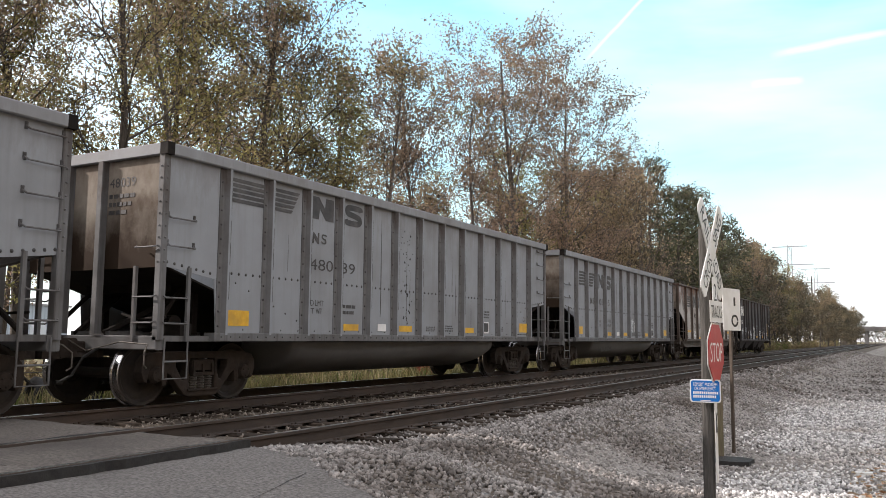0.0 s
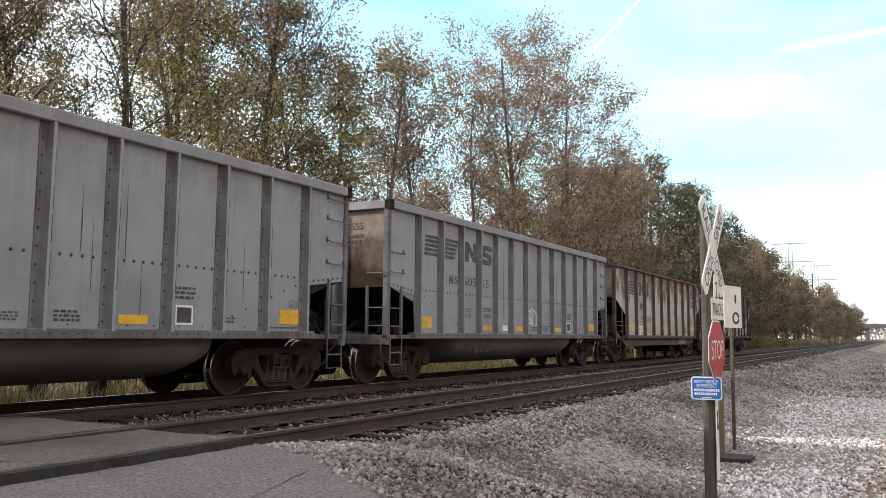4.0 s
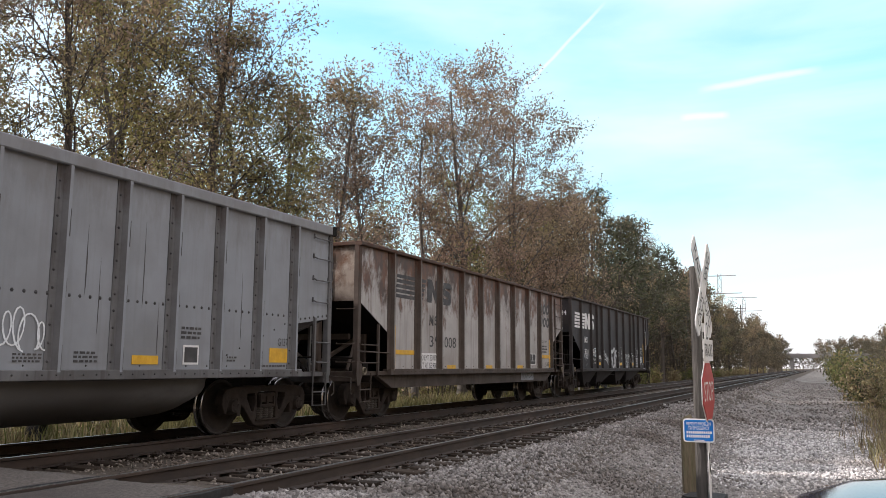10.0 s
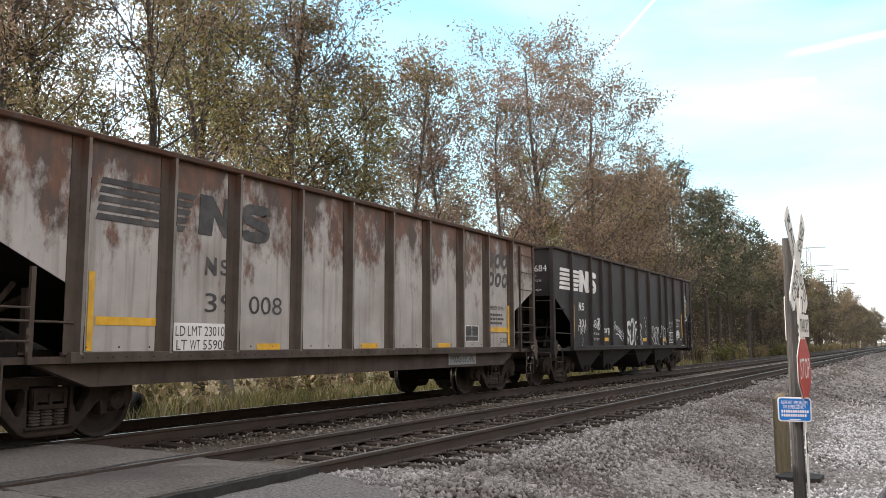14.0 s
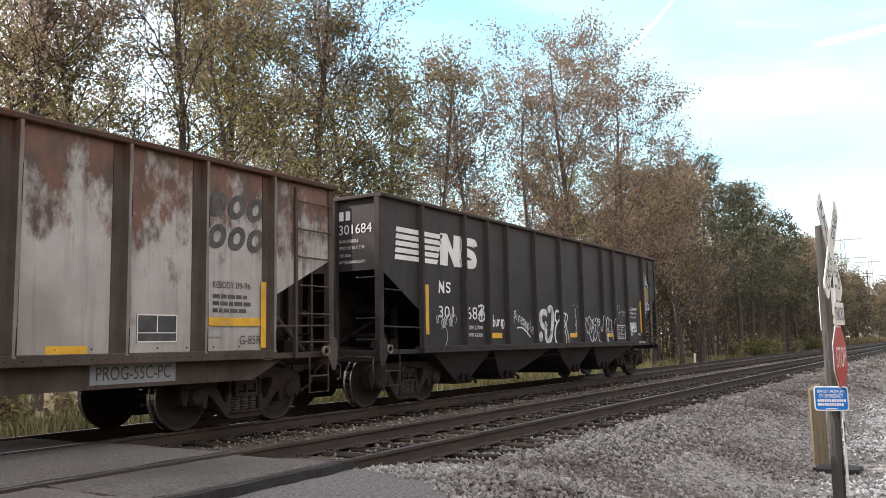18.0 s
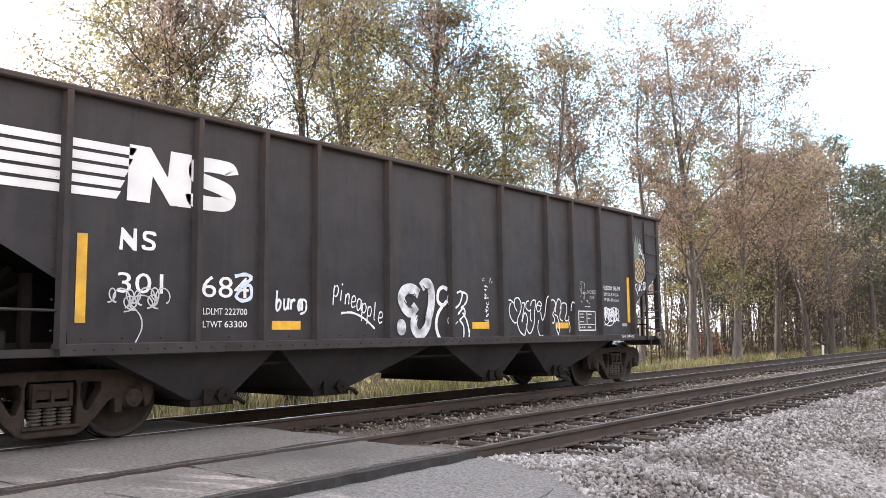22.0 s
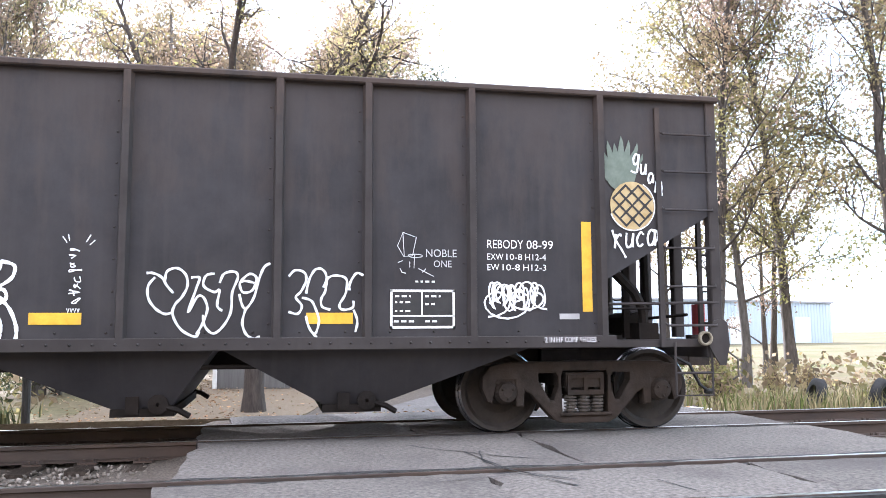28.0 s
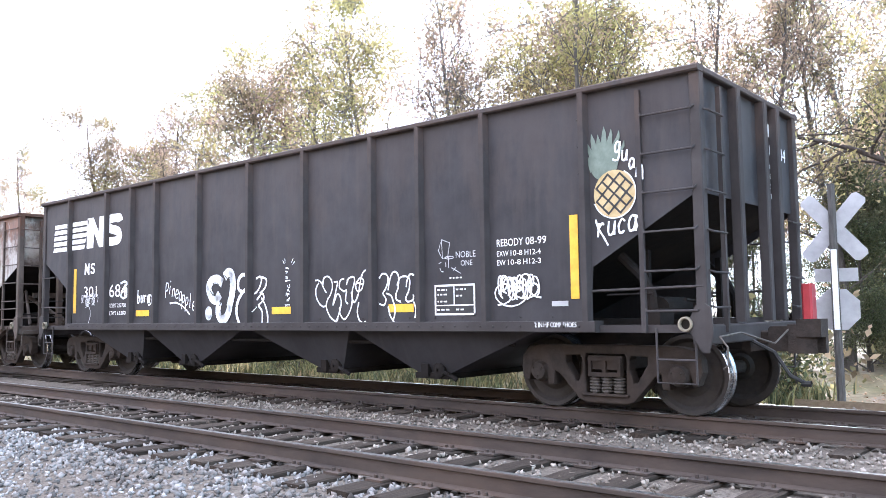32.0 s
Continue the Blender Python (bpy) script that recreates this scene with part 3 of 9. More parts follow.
def lettering(body, height, width=None, depth=0.003):
    """Built-in font, capital height and total width given; lies in x, y with its lower left corner at 0."""
    key = (body, height, width, depth)
    if key in _letters:
        return _letters[key].copy()
    cu = bpy.data.curves.new("lettering", "FONT")
    cu.body, cu.extrude, cu.resolution_u = body, 0.0, 3
    ob = new("lettering", cu)
    bpy.context.view_layer.update()
    me = bpy.data.meshes.new_from_object(ob.evaluated_get(bpy.context.evaluated_depsgraph_get()))
    bpy.data.objects.remove(ob)
    bpy.data.curves.remove(cu)
    co = np.empty(len(me.vertices) * 3, np.float32)
    me.vertices.foreach_get("co", co)
    co = co.reshape(-1, 3)
    lo, hi = co.min(0), co.max(0)
    s = height / (hi[1] - lo[1])
    sx = width / (hi[0] - lo[0]) if width else s * 0.92
    co[:, 0] = (co[:, 0] - lo[0]) * sx
    co[:, 1] = (co[:, 1] - lo[1]) * s
    co[:, 2] = depth
    me.vertices.foreach_set("co", co.ravel())
    me.update()
    _letters[key] = me
    return me.copy()


# ---- the ground ----
RAIL_C, RAIL_B, RAIL_A, RAIL_Z = -5.0, -6.51, -8.89, -10.40
TRAIN_X = -9.645
ROAD_Y0, ROAD_Y1 = -0.95, 6.05


def ground_z(x, y):
    """Ballast bed under the tracks, lower ground on both sides, a rise of the road at the crossing."""
    def lerp(a, b, t):
        t = min(1, max(0, t))
        t = t * t * (3 - 2 * t)
        return a + (b - a) * t
    if x > -4.2:
        bed = lerp(-0.22, -0.66, (-4.0 - x) / -2.6)
    elif x < -11.2:
        bed = lerp(-0.22, -0.55, (-11.4 - x) / 2.4)
    else:
        bed = -0.22
    if x > -4.2 and y > 6:
        bed -= lerp(0, 0.14, (y - 7) / 4) * lerp(0, 1, (x + 4) / 2.0)
    road = lerp(-0.06, -0.58, (x + 4.0) / 4.5) if x > -4.2 else (lerp(-0.06, -0.5, (-11.3 - x) / 5.0) if x < -11.2 else -0.1)
    w = max(lerp(1, 0, (y - 6.3) / 1.3), 0) if y > 2 else lerp(1, 0, (-0.9 - y) / 0.8)
    return bed + (road - 0.03 - bed) * w


gx = sorted(set([-600, -300, -150, -100, -70, -50, -40, -30, -25, -20] + [round(-16 + 0.35 * i, 2) for i in range(58)] + [5, 6.5, 8, 10, 14, 20, 30, 60, 120, 300, 600]))
gy = sorted(set([-600, -300, -150, -80, -50] + [-35 + 2.5 * i for i in range(12)] + [round(-5 + 0.4 * i, 2) for i in range(60)] + [20 + 2 * i for i in range(20)] + [65, 75, 90, 120, 180, 300, 600, 1200]))
gv = [(x, y, ground_z(x, y) + 0.03 * noise.noise((x * 0.6, y * 0.6, 0)) * (1 if x > -3.6 or x < -13 else 0.3)) for y in gy for x in gx]
gf, gm = [], []
for j in range(len(gy) - 1):
    for i in range(len(gx) - 1):
        a = j * len(gx) + i
        gf.append((a, a + 1, a + 1 + len(gx), a + len(gx)))
        xm = (gx[i] + gx[i + 1]) / 2
        gm.append(0 if -12.6 < xm < -3.2 or (xm < 1.2 and -2 < (gy[j] + gy[j + 1]) / 2 < 9) else (1 if -3.2 <= xm < 3.5 else 2))
ground = new("ground", flat_mesh("ground", gv, gf, (BALLAST_BED, GRAVEL_GROUND, GROUND_SOIL), gm))
ground.data.polygons.foreach_set("use_smooth", [True] * len(ground.data.polygons))
tagged(ground, "grey gravel and brown soil ground beside the railway", "ground", kind="structure")

# unseen bank, added to close the road's near side, block sky, bounce warm light
wv, wf, wn2 = [], [], 48
for i in range(wn2 + 1):
    u = i / wn2
    yb = -85 + 190 * u
    xb = 27 + 3 * math.sin(u * 9) - (24 * max(0, 0.16 - u) / 0.16)
    for k, (dx, z) in enumerate(((0, -0.9), (0.4, 3), (1.4, 7), (3.0, 10.5), (5.5, 12.5))):
        wv.append((xb + dx + 0.8 * noise.noise((yb * 0.2, z, 1)), yb, z + (1.8 * noise.noise((yb * 0.13, z * 0.4, 4)) if k else 0)))
for i in range(wn2):
    for k in range(4):
        a = i * 5 + k
        wf.append((a, a + 1, a + 6, a + 5))
tagged(new("backdrop", flat_mesh("backdrop", np.array(wv), np.array(wf), (BOUNCE_BANK,))), "unseen plain brown bank added to block sky and bounce warm light", "bank", kind="structure")

# the road up to the crossing, with ragged edges
def strip_mesh(name, xs, edge0, edge1, mat, n=14, lift=0.0, thick=0.12):
    sh = Shape()
    rows = []
    for x in xs:
        y0, y1 = edge0(x), edge1(x)
        rows.append([(x, y0 + (y1 - y0) * k / n, ground_z(x, min(max(y0 + (y1 - y0) * k / n, ROAD_Y0 + .3), ROAD_Y1 - .3)) + 0.045 + lift) for k in range(n + 1)])
    v = [p for r in rows for p in r]
    m = n + 1
    f = [(i * m + k, i * m + k + 1, (i + 1) * m + k + 1, (i + 1) * m + k) for i in range(len(xs) - 1) for k in range(n)]
    base = len(v)
    v2 = v + [(x, y, z - thick) for x, y, z in v]
    for i in range(len(xs) - 1):
        for k in (0, n):
            a, b = i * m + k, (i + 1) * m + k
            f.append((a, b, b + base, a + base))
    for i in (0, len(xs) - 1):
        for k in range(n):
            a, b = i * m + k, i * m + k + 1
            f.append((a, b, b + base, a + base))
    sh.add(v2, f)
    return sh.mesh(name, mat, smooth=False)


def wob(x, s, a=0.12):
    return a * noise.noise((x * 1.3, s, 0)) + a * 0.6 * noise.noise((x * 4.1, s + 5, 0))


def road_edge(x):
    """The ragged edge of the asphalt on the side of the signs: it draws in past the rail, then widens again."""
    xs, ys = (-4.93, -4.4, -3.8, -3.3, -2.8, -2.0, -1.0, 0.0, 2.0, 40.0), (6.05, 6.0, 5.65, 5.27, 5.02, 4.85, 4.9, 5.25, 5.9, 9.0)
    return float(np.interp(x, xs, ys)) + wob(x, 2, 0.16) + 0.05 * noise.noise((x * 9.0, 3.0, 0))


near_x = [-4.93 + 0.12 * i for i in range(55)] + [2.5 + 1.5 * i for i in range(25)]
road = new("road", strip_mesh("road", near_x, lambda x: ROAD_Y0 - max(0, x + 4) * 0.5 + wob(x, 1), road_edge, ASPHALT))
tagged(road, "worn grey asphalt road running up to the tracks", "road", kind="structure")
far_x = [-10.48 - 0.3 * i for i in range(12)] + [-15 - 1.2 * i for i in range(12)]
road_far = new("road", strip_mesh("road_far", far_x[::-1], lambda x: ROAD_Y0 + 0.2 + max(0, -12 - x) * 0.52 + wob(x, 3), lambda x: ROAD_Y1 + max(0, -12 - x) * 0.22 + wob(x, 4, 0.2), ASPHALT))
tagged(road_far, "worn grey asphalt road beyond the tracks leading to a gate", "road", kind="structure")
drive_x = [-13.0 - 0.8 * i for i in range(30)]
drive = new("dirt_drive", strip_mesh("dirt_drive", drive_x[::-1], lambda x: -4.4 + max(0, -13 - x) * 0.05 + wob(x, 7, 0.5), lambda x: -0.75 + max(0, -13 - x) * 0.3 + wob(x, 8, 0.3), DIRT_DRIVE, lift=-0.02))
tagged(drive, "pale dirt and gravel drive strewn with brown leaves", "drive", kind="structure")

# crossing panels between the rails, one slab after the other
crossing = thing("level_crossing", "worn asphalt crossing panels laid between the rails", "crossing", kind="structure")
rnd = random.Random(4)
def slab_strip(x0, x1, top, lengths, name="crossing_panel"):
    y = ROAD_Y0 + rnd.uniform(-0.12, 0.05)
    for ln in lengths:
        sh = Shape()
        n, d = 16, 6
        skew = rnd.uniform(-0.03, 0.03)
        grid = []
        for j in range(n + 1):
            for i in range(d + 1):
                u, w = i / d, j / n
                ex = rnd.uniform(-0.02, 0.03) * (1 if i == 0 else -1) if i in (0, d) else 0
                grid.append((x0 + (x1 - x0) * u + ex, y + 0.012 + (ln - 0.024) * w + skew * u + (rnd.uniform(-0.05, 0.05) if j in (0, n) else 0),
                             top + rnd.uniform(-0.004, 0.003) + 0.008 * noise.noise((x0 + u, y + w * ln, 2.0)) - (0.012 if i in (0, d) or j in (0, n) else 0)))
        m = d + 1
        f = [(j * m + i, j * m + i + 1, (j + 1) * m + i + 1, (j + 1) * m + i) for j in range(n) for i in range(d)]
        rim = [i for i in range(m)] + [j * m + d for j in range(1, n + 1)] + [n * m + i for i in range(d - 1, -1, -1)] + [j * m for j in range(n - 1, 0, -1)]
        k = len(grid)
        low = [(grid[i][0], grid[i][1], top - 0.2) for i in rim]
        f += [(rim[i], rim[(i + 1) % len(rim)], k + (i + 1) % len(rim), k + i) for i in range(len(rim))]
        sh.add(grid + low, f)
        part(name, sh, ASPHALT_OLD, crossing)
        y += ln


slab_strip(RAIL_B + 0.11, RAIL_C - 0.11, -0.005, (2.5, 2.3, 2.2))
slab_strip(RAIL_Z + 0.11, RAIL_A - 0.11, -0.005, (2.4, 2.4, 2.25))
slab_strip(RAIL_A + 0.07, RAIL_B - 0.07, 0.0, (3.4, 3.6))
for xr, d in ((RAIL_C, -1), (RAIL_C, 1), (RAIL_B, 1), (RAIL_B, -1), (RAIL_A, -1), (RAIL_A, 1), (RAIL_Z, 1)):
    sh = Shape()
    k = 40
    pts = [(xr + d * (0.042 + rnd.uniform(0.0, 0.006)), xr + d * (0.105 + 0.05 * noise.noise((xr, j * 0.4, d)) + rnd.uniform(-0.015, 0.03)), ROAD_Y0 + (ROAD_Y1 - ROAD_Y0) * j / k) for j in range(k + 1)]
    v = []
    for a, b, y in pts:
        zt = -0.028 if d == (-1 if xr in (RAIL_C, RAIL_A) else 1) else -0.008
        v += [(a, y, zt), (b, y, zt + 0.004), (b, y, -0.15), (a, y, -0.15)]
    f = [(4 * j + i, 4 * j + (i + 1) % 4, 4 * j + 4 + (i + 1) % 4, 4 * j + 4 + i) for j in range(k) for i in range(4)]
    sh.add(v, f)
    part("flangeway_strip", sh, FLANGE_RUBBER, crossing, "black rubber strip along a rail")

# cracks and tar seams in the asphalt
rc = random.Random(12)
for k in range(15):
    near = k < 8
    x, y = (rc.uniform(-4.6, -1.2), rc.uniform(-0.6, 5.6)) if near else (rc.choice((-5.7, -7.7, -9.6)) + rc.uniform(-0.4, 0.4), rc.uniform(-0.4, 5.4))
    ang = rc.uniform(-0.3, 0.3) + (1.57 if rc.random() < 0.75 else 0)
    v = []
    w = rc.uniform(0.005, 0.013)
    for q in range(rc.randrange(6, 14)):
        z = (ground_z(x, min(max(y, ROAD_Y0 + .3), ROAD_Y1 - .3)) + 0.048) if near else 0.003
        if not near and not (RAIL_Z + 0.15 < x < RAIL_C - 0.15):
            break
        if y > ROAD_Y1 - 1.0 or y < ROAD_Y0 or (near and not -4.7 < x < 2):
            break
        ww = w * rc.uniform(0.25, 1.3)
        v += [(x - ww * math.sin(ang), y + ww * math.cos(ang), z), (x + ww * math.sin(ang), y - ww * math.cos(ang), z)]
        ang += rc.uniform(-0.22, 0.22)
        x += 0.16 * math.cos(ang)
        y += 0.16 * math.sin(ang)
    if len(v) > 5:
        part("crack", Shape().add(v, [(2 * i, 2 * i + 1, 2 * i + 3, 2 * i + 2) for i in range(len(v) // 2 - 1)]), FLANGE_RUBBER, road)

# ---- the tracks ----
def rail_prof():
    h = [(0.075, -0.172), (0.075, -0.16), (0.012, -0.145), (0.009, -0.045), (0.037, -0.034), (0.037, -0.006), (0.03, 0.0)]
    return h + [(-a, b) for a, b in reversed(h)]


for tname, r0, r1, lab in (("track_near", RAIL_C, RAIL_B, "empty railway track of rusty rails on dark wooden ties"), ("track_far", RAIL_A, RAIL_Z, "railway track under the train, rusty rails on dark wooden ties")):
    track = thing(tname, lab, "railway track", kind="structure")
    for xr in (r0, r1):
        sh = Shape()
        prof = [(xr + a, b) for a, b in rail_prof()]
        sh.prism(prof, 1, -160, 420)
        me = sh.mesh("rail", RAIL_SIDE, RAIL_TOP)
        for p in me.polygons:
            if p.normal.z > 0.9 and p.center.z > -0.002:
                p.material_index = 1
        part("rail", me, RAIL_SIDE, track)
    cx = (r0 + r1) / 2
    tie_meshes = []
    for s in range(5):
        rt = random.Random(s + 20)
        sh = Shape()
        w, hl = 0.115, 1.3
        n = 8
        v = []
        for i in range(n + 1):
            x = -hl + 2 * hl * i / n
            dz = rt.uniform(-0.012, 0.006)
            for yy, zz in ((-w, -0.17), (-w, -0.012 + dz), (-w + 0.015, dz), (w - 0.015, dz + rt.uniform(-0.006, 0.004)), (w, -0.012 + dz), (w, -0.17)):
                v.append((x, yy + rt.uniform(-0.006, 0.006), zz))
        f = [(i * 6 + k, i * 6 + (k + 1) % 6, i * 6 + 6 + (k + 1) % 6, i * 6 + 6 + k) for i in range(n) for k in range(6)]
        f += [tuple(range(5, -1, -1)), tuple(range(n * 6, n * 6 + 6))]
        sh.add(v, f)
        tie_meshes.append(sh.mesh("tie", TIE_WOOD))
    rt = random.Random(7 if tname == "track_near" else 8)
    far = Shape()
    plates = Shape()
    y = -150.0
    while y < 300:
        y += 0.53 + rt.uniform(-0.03, 0.03)
        if ROAD_Y0 - 0.1 < y < ROAD_Y1 + 0.1:
            continue
        if -22 < y < 56:
            part("tie", rt.choice(tie_meshes), None, track, at=pose(cx + rt.uniform(-0.06, 0.06), y, -0.178 + rt.uniform(-0.012, 0.01), 0, 0, rt.uniform(-1.5, 1.5)))
            if -14 < y < 30:
                for xr in (r0, r1):
                    plates.box(xr - 0.18, xr + 0.18, y - 0.09, y + 0.09, -0.18, -0.162)
                    for sx in (-0.11, 0.11):
                        plates.box(xr + sx - 0.012, xr + sx + 0.012, y - 0.05, y - 0.026, -0.162, -0.135)
                        plates.box(xr + sx - 0.012, xr + sx + 0.012, y + 0.026, y + 0.05, -0.162, -0.135)
        else:
            far.box(cx - 1.3, cx + 1.3, y - 0.11, y + 0.11, -0.34, -0.185)
    tagged(part("ties_far", far, TIE_WOOD, track), kind="stuff")
    tagged(part("tie_plates", plates, RAIL_SIDE, track), kind="stuff")

# ---- the train: x across (+ towards the road side), y from the leading end back, z up from the rail ----
def bolts(sh, pts, r=0.026, h=0.02, ax=0, sgn=1):
    for p in pts:
        v = []
        for k in range(6):
            a = math.pi * k / 3
            q = [r * math.cos(a), r * math.sin(a)]
            q.insert(ax, 0)
            v.append([p[i] + q[i] for i in range(3)])
        tip = list(p)
        tip[ax] += sgn * h
        v.append(tip)
        sh.add(v, [(k, (k + 1) % 6, 6) for k in range(6)])


def make_truck_meshes():
    d = {}
    sh = Shape()
    # cast side frame: one plate with two windows and the spring opening, edges rounded
    half = [(0.0, 0.11), (0.27, 0.11), (0.36, 0.15), (0.5, 0.3), (0.62, 0.43), (0.69, 0.47), (0.7, 0.3), (0.79, 0.3), (0.8, 0.58), (1.0, 0.58), (1.06, 0.34), (1.11, 0.36), (1.17, 0.5), (1.16, 0.64), (1.08, 0.74), (0.9, 0.78), (0.45, 0.785), (0.0, 0.785)]
    outer = half + [(-a, b) for a, b in half[-2:0:-1]]
    win = [(0.53, 0.655), (0.34, 0.66), (0.31, 0.62), (0.31, 0.5), (0.36, 0.36), (0.4, 0.36), (0.53, 0.57)]
    loops = [outer, win, [(-a, b) for a, b in win], [(-0.25, 0.68), (0.25, 0.68), (0.27, 0.62), (0.26, 0.21), (-0.26, 0.21), (-0.27, 0.62)]]
    bm = bmesh.new()
    for lp in loops:
        vs = [bm.verts.new((1.1, a, b)) for a, b in lp]
        for i in range(len(vs)):
            bm.edges.new((vs[i], vs[(i + 1) % len(vs)]))
    bmesh.ops.triangle_fill(bm, use_beauty=True, edges=bm.edges[:])
    face = bm.faces[:]
    got = bmesh.ops.extrude_face_region(bm, geom=face)
    bmesh.ops.translate(bm, verts=[g for g in got["geom"] if isinstance(g, bmesh.types.BMVert)], vec=(-0.15, 0, 0))
    bmesh.ops.recalc_face_normals(bm, faces=bm.faces[:])
    sharp = [e for e in bm.edges if len(e.link_faces) == 2 and e.calc_face_angle(0) > 1.2 and abs(e.verts[0].co.x - 1.1) < 1e-4 and abs(e.verts[1].co.x - 1.1) < 1e-4]
    bmesh.ops.bevel(bm, geom=sharp, offset=0.022, segments=2, affect="EDGES", profile=0.6)
    bm.verts.index_update()
    sh.add([tuple(v.co) for v in bm.verts], [tuple(v.index for v in f.verts) for f in bm.faces])
    bm.free()
    for s in (-1, 1):
        # bearing with its cap and bolts under the pedestal
        sh.lathe([(0.95, 0.001), (0.95, 0.13), (1.08, 0.13), (1.1, 0.115), (1.15, 0.1), (1.165, 0.05), (1.165, 0.001)], 18, 0, centre=(0, s * 0.9, 0.46))
        sh.box(0.98, 1.09, s * 0.9 - 0.11, s * 0.9 + 0.11, 0.54, 0.6)
        for k in range(3):
            a = 2.1 * k + 0.5
            bolts(sh, [(1.16, s * 0.9 + 0.065 * math.cos(a), 0.46 + 0.065 * math.sin(a))], 0.018, 0.02)
    sh.box(0.92, 1.13, -0.3, 0.3, 0.19, 0.225, c=0.01)
    d["side_frame"] = sh.mesh("side_frame", TRUCK_IRON)
    sh = Shape()
    sh.box(-1.1, 1.1, -0.22, 0.22, 0.50, 0.66)
    for s in (1, -1):
        # bolster end with two pockets
        for a, b, c, e in ((-0.21, 0.21, 0.6, 0.64), (-0.21, 0.21, 0.42, 0.47), (-0.21, -0.17, 0.47, 0.6), (0.17, 0.21, 0.47, 0.6), (-0.02, 0.02, 0.47, 0.6)):
            sh.box(*sorted((s * 1.04, s * 1.13)), a, b, c, e)
    sh.lathe([(0.64, 0.2), (0.85, 0.2)], 16, 2)
    sh.box(-0.9, -0.6, -0.1, 0.1, 0.66, 0.78)
    sh.box(0.6, 0.9, -0.1, 0.1, 0.66, 0.78)
    d["bolster"] = sh.mesh("bolster", TRUCK_IRON)
    sh = Shape()
    for ring in range(5):
        z = 0.25 + ring * 0.036
        sh.lathe([(z - 0.014, 0.05), (z - 0.008, 0.07), (z + 0.008, 0.07), (z + 0.014, 0.05)], 10, 2, centre=(1.05, 0, 0))
    sh.lathe([(0.22, 0.045), (0.42, 0.045)], 8, 2, centre=(1.05, 0, 0))
    d["spring"] = sh.mesh("spring", SPRING_IRON)
    sh = Shape()
    for s in (-1, 1):
        x = s * 0.755
        prof = [(x - s * 0.075, 0.001), (x - s * 0.075, 0.13), (x - s * 0.03, 0.17), (x - s * 0.02, 0.36), (x - s * 0.07, 0.385), (x - s * 0.075, 0.455), (x + s * 0.065, 0.46)]
        prof = [(x + s * 0.09, 0.001), (x + s * 0.09, 0.13), (x + s * 0.045, 0.16), (x + s * 0.02, 0.25), (x + s * 0.02, 0.36), (x + s * 0.065, 0.40), (x + s * 0.07, 0.445),
                (x + s * 0.06, 0.458), (x - s * 0.035, 0.46), (x - s * 0.045, 0.475), (x - s * 0.06, 0.485), (x - s * 0.072, 0.475), (x - s * 0.072, 0.40), (x - s * 0.03, 0.35), (x - s * 0.03, 0.17), (x - s * 0.08, 0.13), (x - s * 0.08, 0.09)]
        mis = [0] * (len(prof) - 1)
        mis[6] = mis[7] = mis[8] = mis[9] = 1
        sh.lathe(prof, 40, 0, mis)
    sh.lathe([(-1.0, 0.08), (1.0, 0.08)], 12, 0)
    d["wheelset"] = sh.mesh("wheelset", WHEEL_IRON, TREAD_STEEL, smooth=False)
    sh = Shape()
    for s in (-1, 1):
        sh.box(-0.8, 0.8, s * 0.36 - 0.03, s * 0.36 + 0.03, 0.3, 0.38)
        for sx in (-1, 1):
            sh.prism([(s * 0.4, 0.3), (s * 0.47, 0.22), (s * 0.47, 0.55), (s * 0.42, 0.5)], 0, sx * 0.755 - 0.05, sx * 0.755 + 0.05)
    sh.tube([(0.2, -0.36, 0.36), (0.1, 0.36, 0.3)], 0.025, 6)
    d["brake_beam"] = sh.mesh("brake_beam", TRUCK_IRON)
    return d


TRUCK = make_truck_meshes()
WHEELS = []


def add_truck(car, y):
    tr = part("truck", Shape().box(-0.35, 0.35, -0.25, 0.25, 0.66, 0.9).mesh("truck", UNDER_BLACK), None, car, "dark cast-iron four-wheel truck", at=(0, y, 0))
    for s in (1, -1):
        part("side_frame", TRUCK["side_frame"], None, tr, at=pose(0, 0, 0, 0, 0, 0 if s > 0 else 180))
        for yy in (-0.155, 0.0, 0.155):
            part("spring", TRUCK["spring"], None, tr, at=pose(0, yy, 0, 0, 0, 0 if s > 0 else 180))
        w = part("wheelset", TRUCK["wheelset"], None, tr, "dark steel wheelset with shiny treads", at=pose(0, s * 0.9, 0.46))
        WHEELS.append((w, s * 0.9))
    part("bolster", TRUCK["bolster"], None, tr)
    part("brake_beam", TRUCK["brake_beam"], None, tr)
    return tr


def coupler_mesh(gap):
    """Points to -y; the knuckles of two cars meet in the middle of the gap."""
    sh = Shape()
    e = -gap / 2
    sh.box(-0.07, 0.07, e + 0.25, 0.5, 0.77, 0.93, c=0.02)
    sh.prism([(-0.16, e + 0.28), (-0.12, e - 0.02), (-0.02, e + 0.02), (-0.02, e + 0.14), (0.06, e + 0.14), (0.06, e - 0.06), (0.15, e - 0.06), (0.17, e + 0.16), (0.1, e + 0.3)], 2, 0.68, 1.0)
    sh.box(-0.14, 0.14, e + 0.22, e + 0.5, 0.7, 0.98, c=0.03)
    sh.box(-0.3, 0.3, 0.02, 0.12, 0.7, 1.0)
    return sh


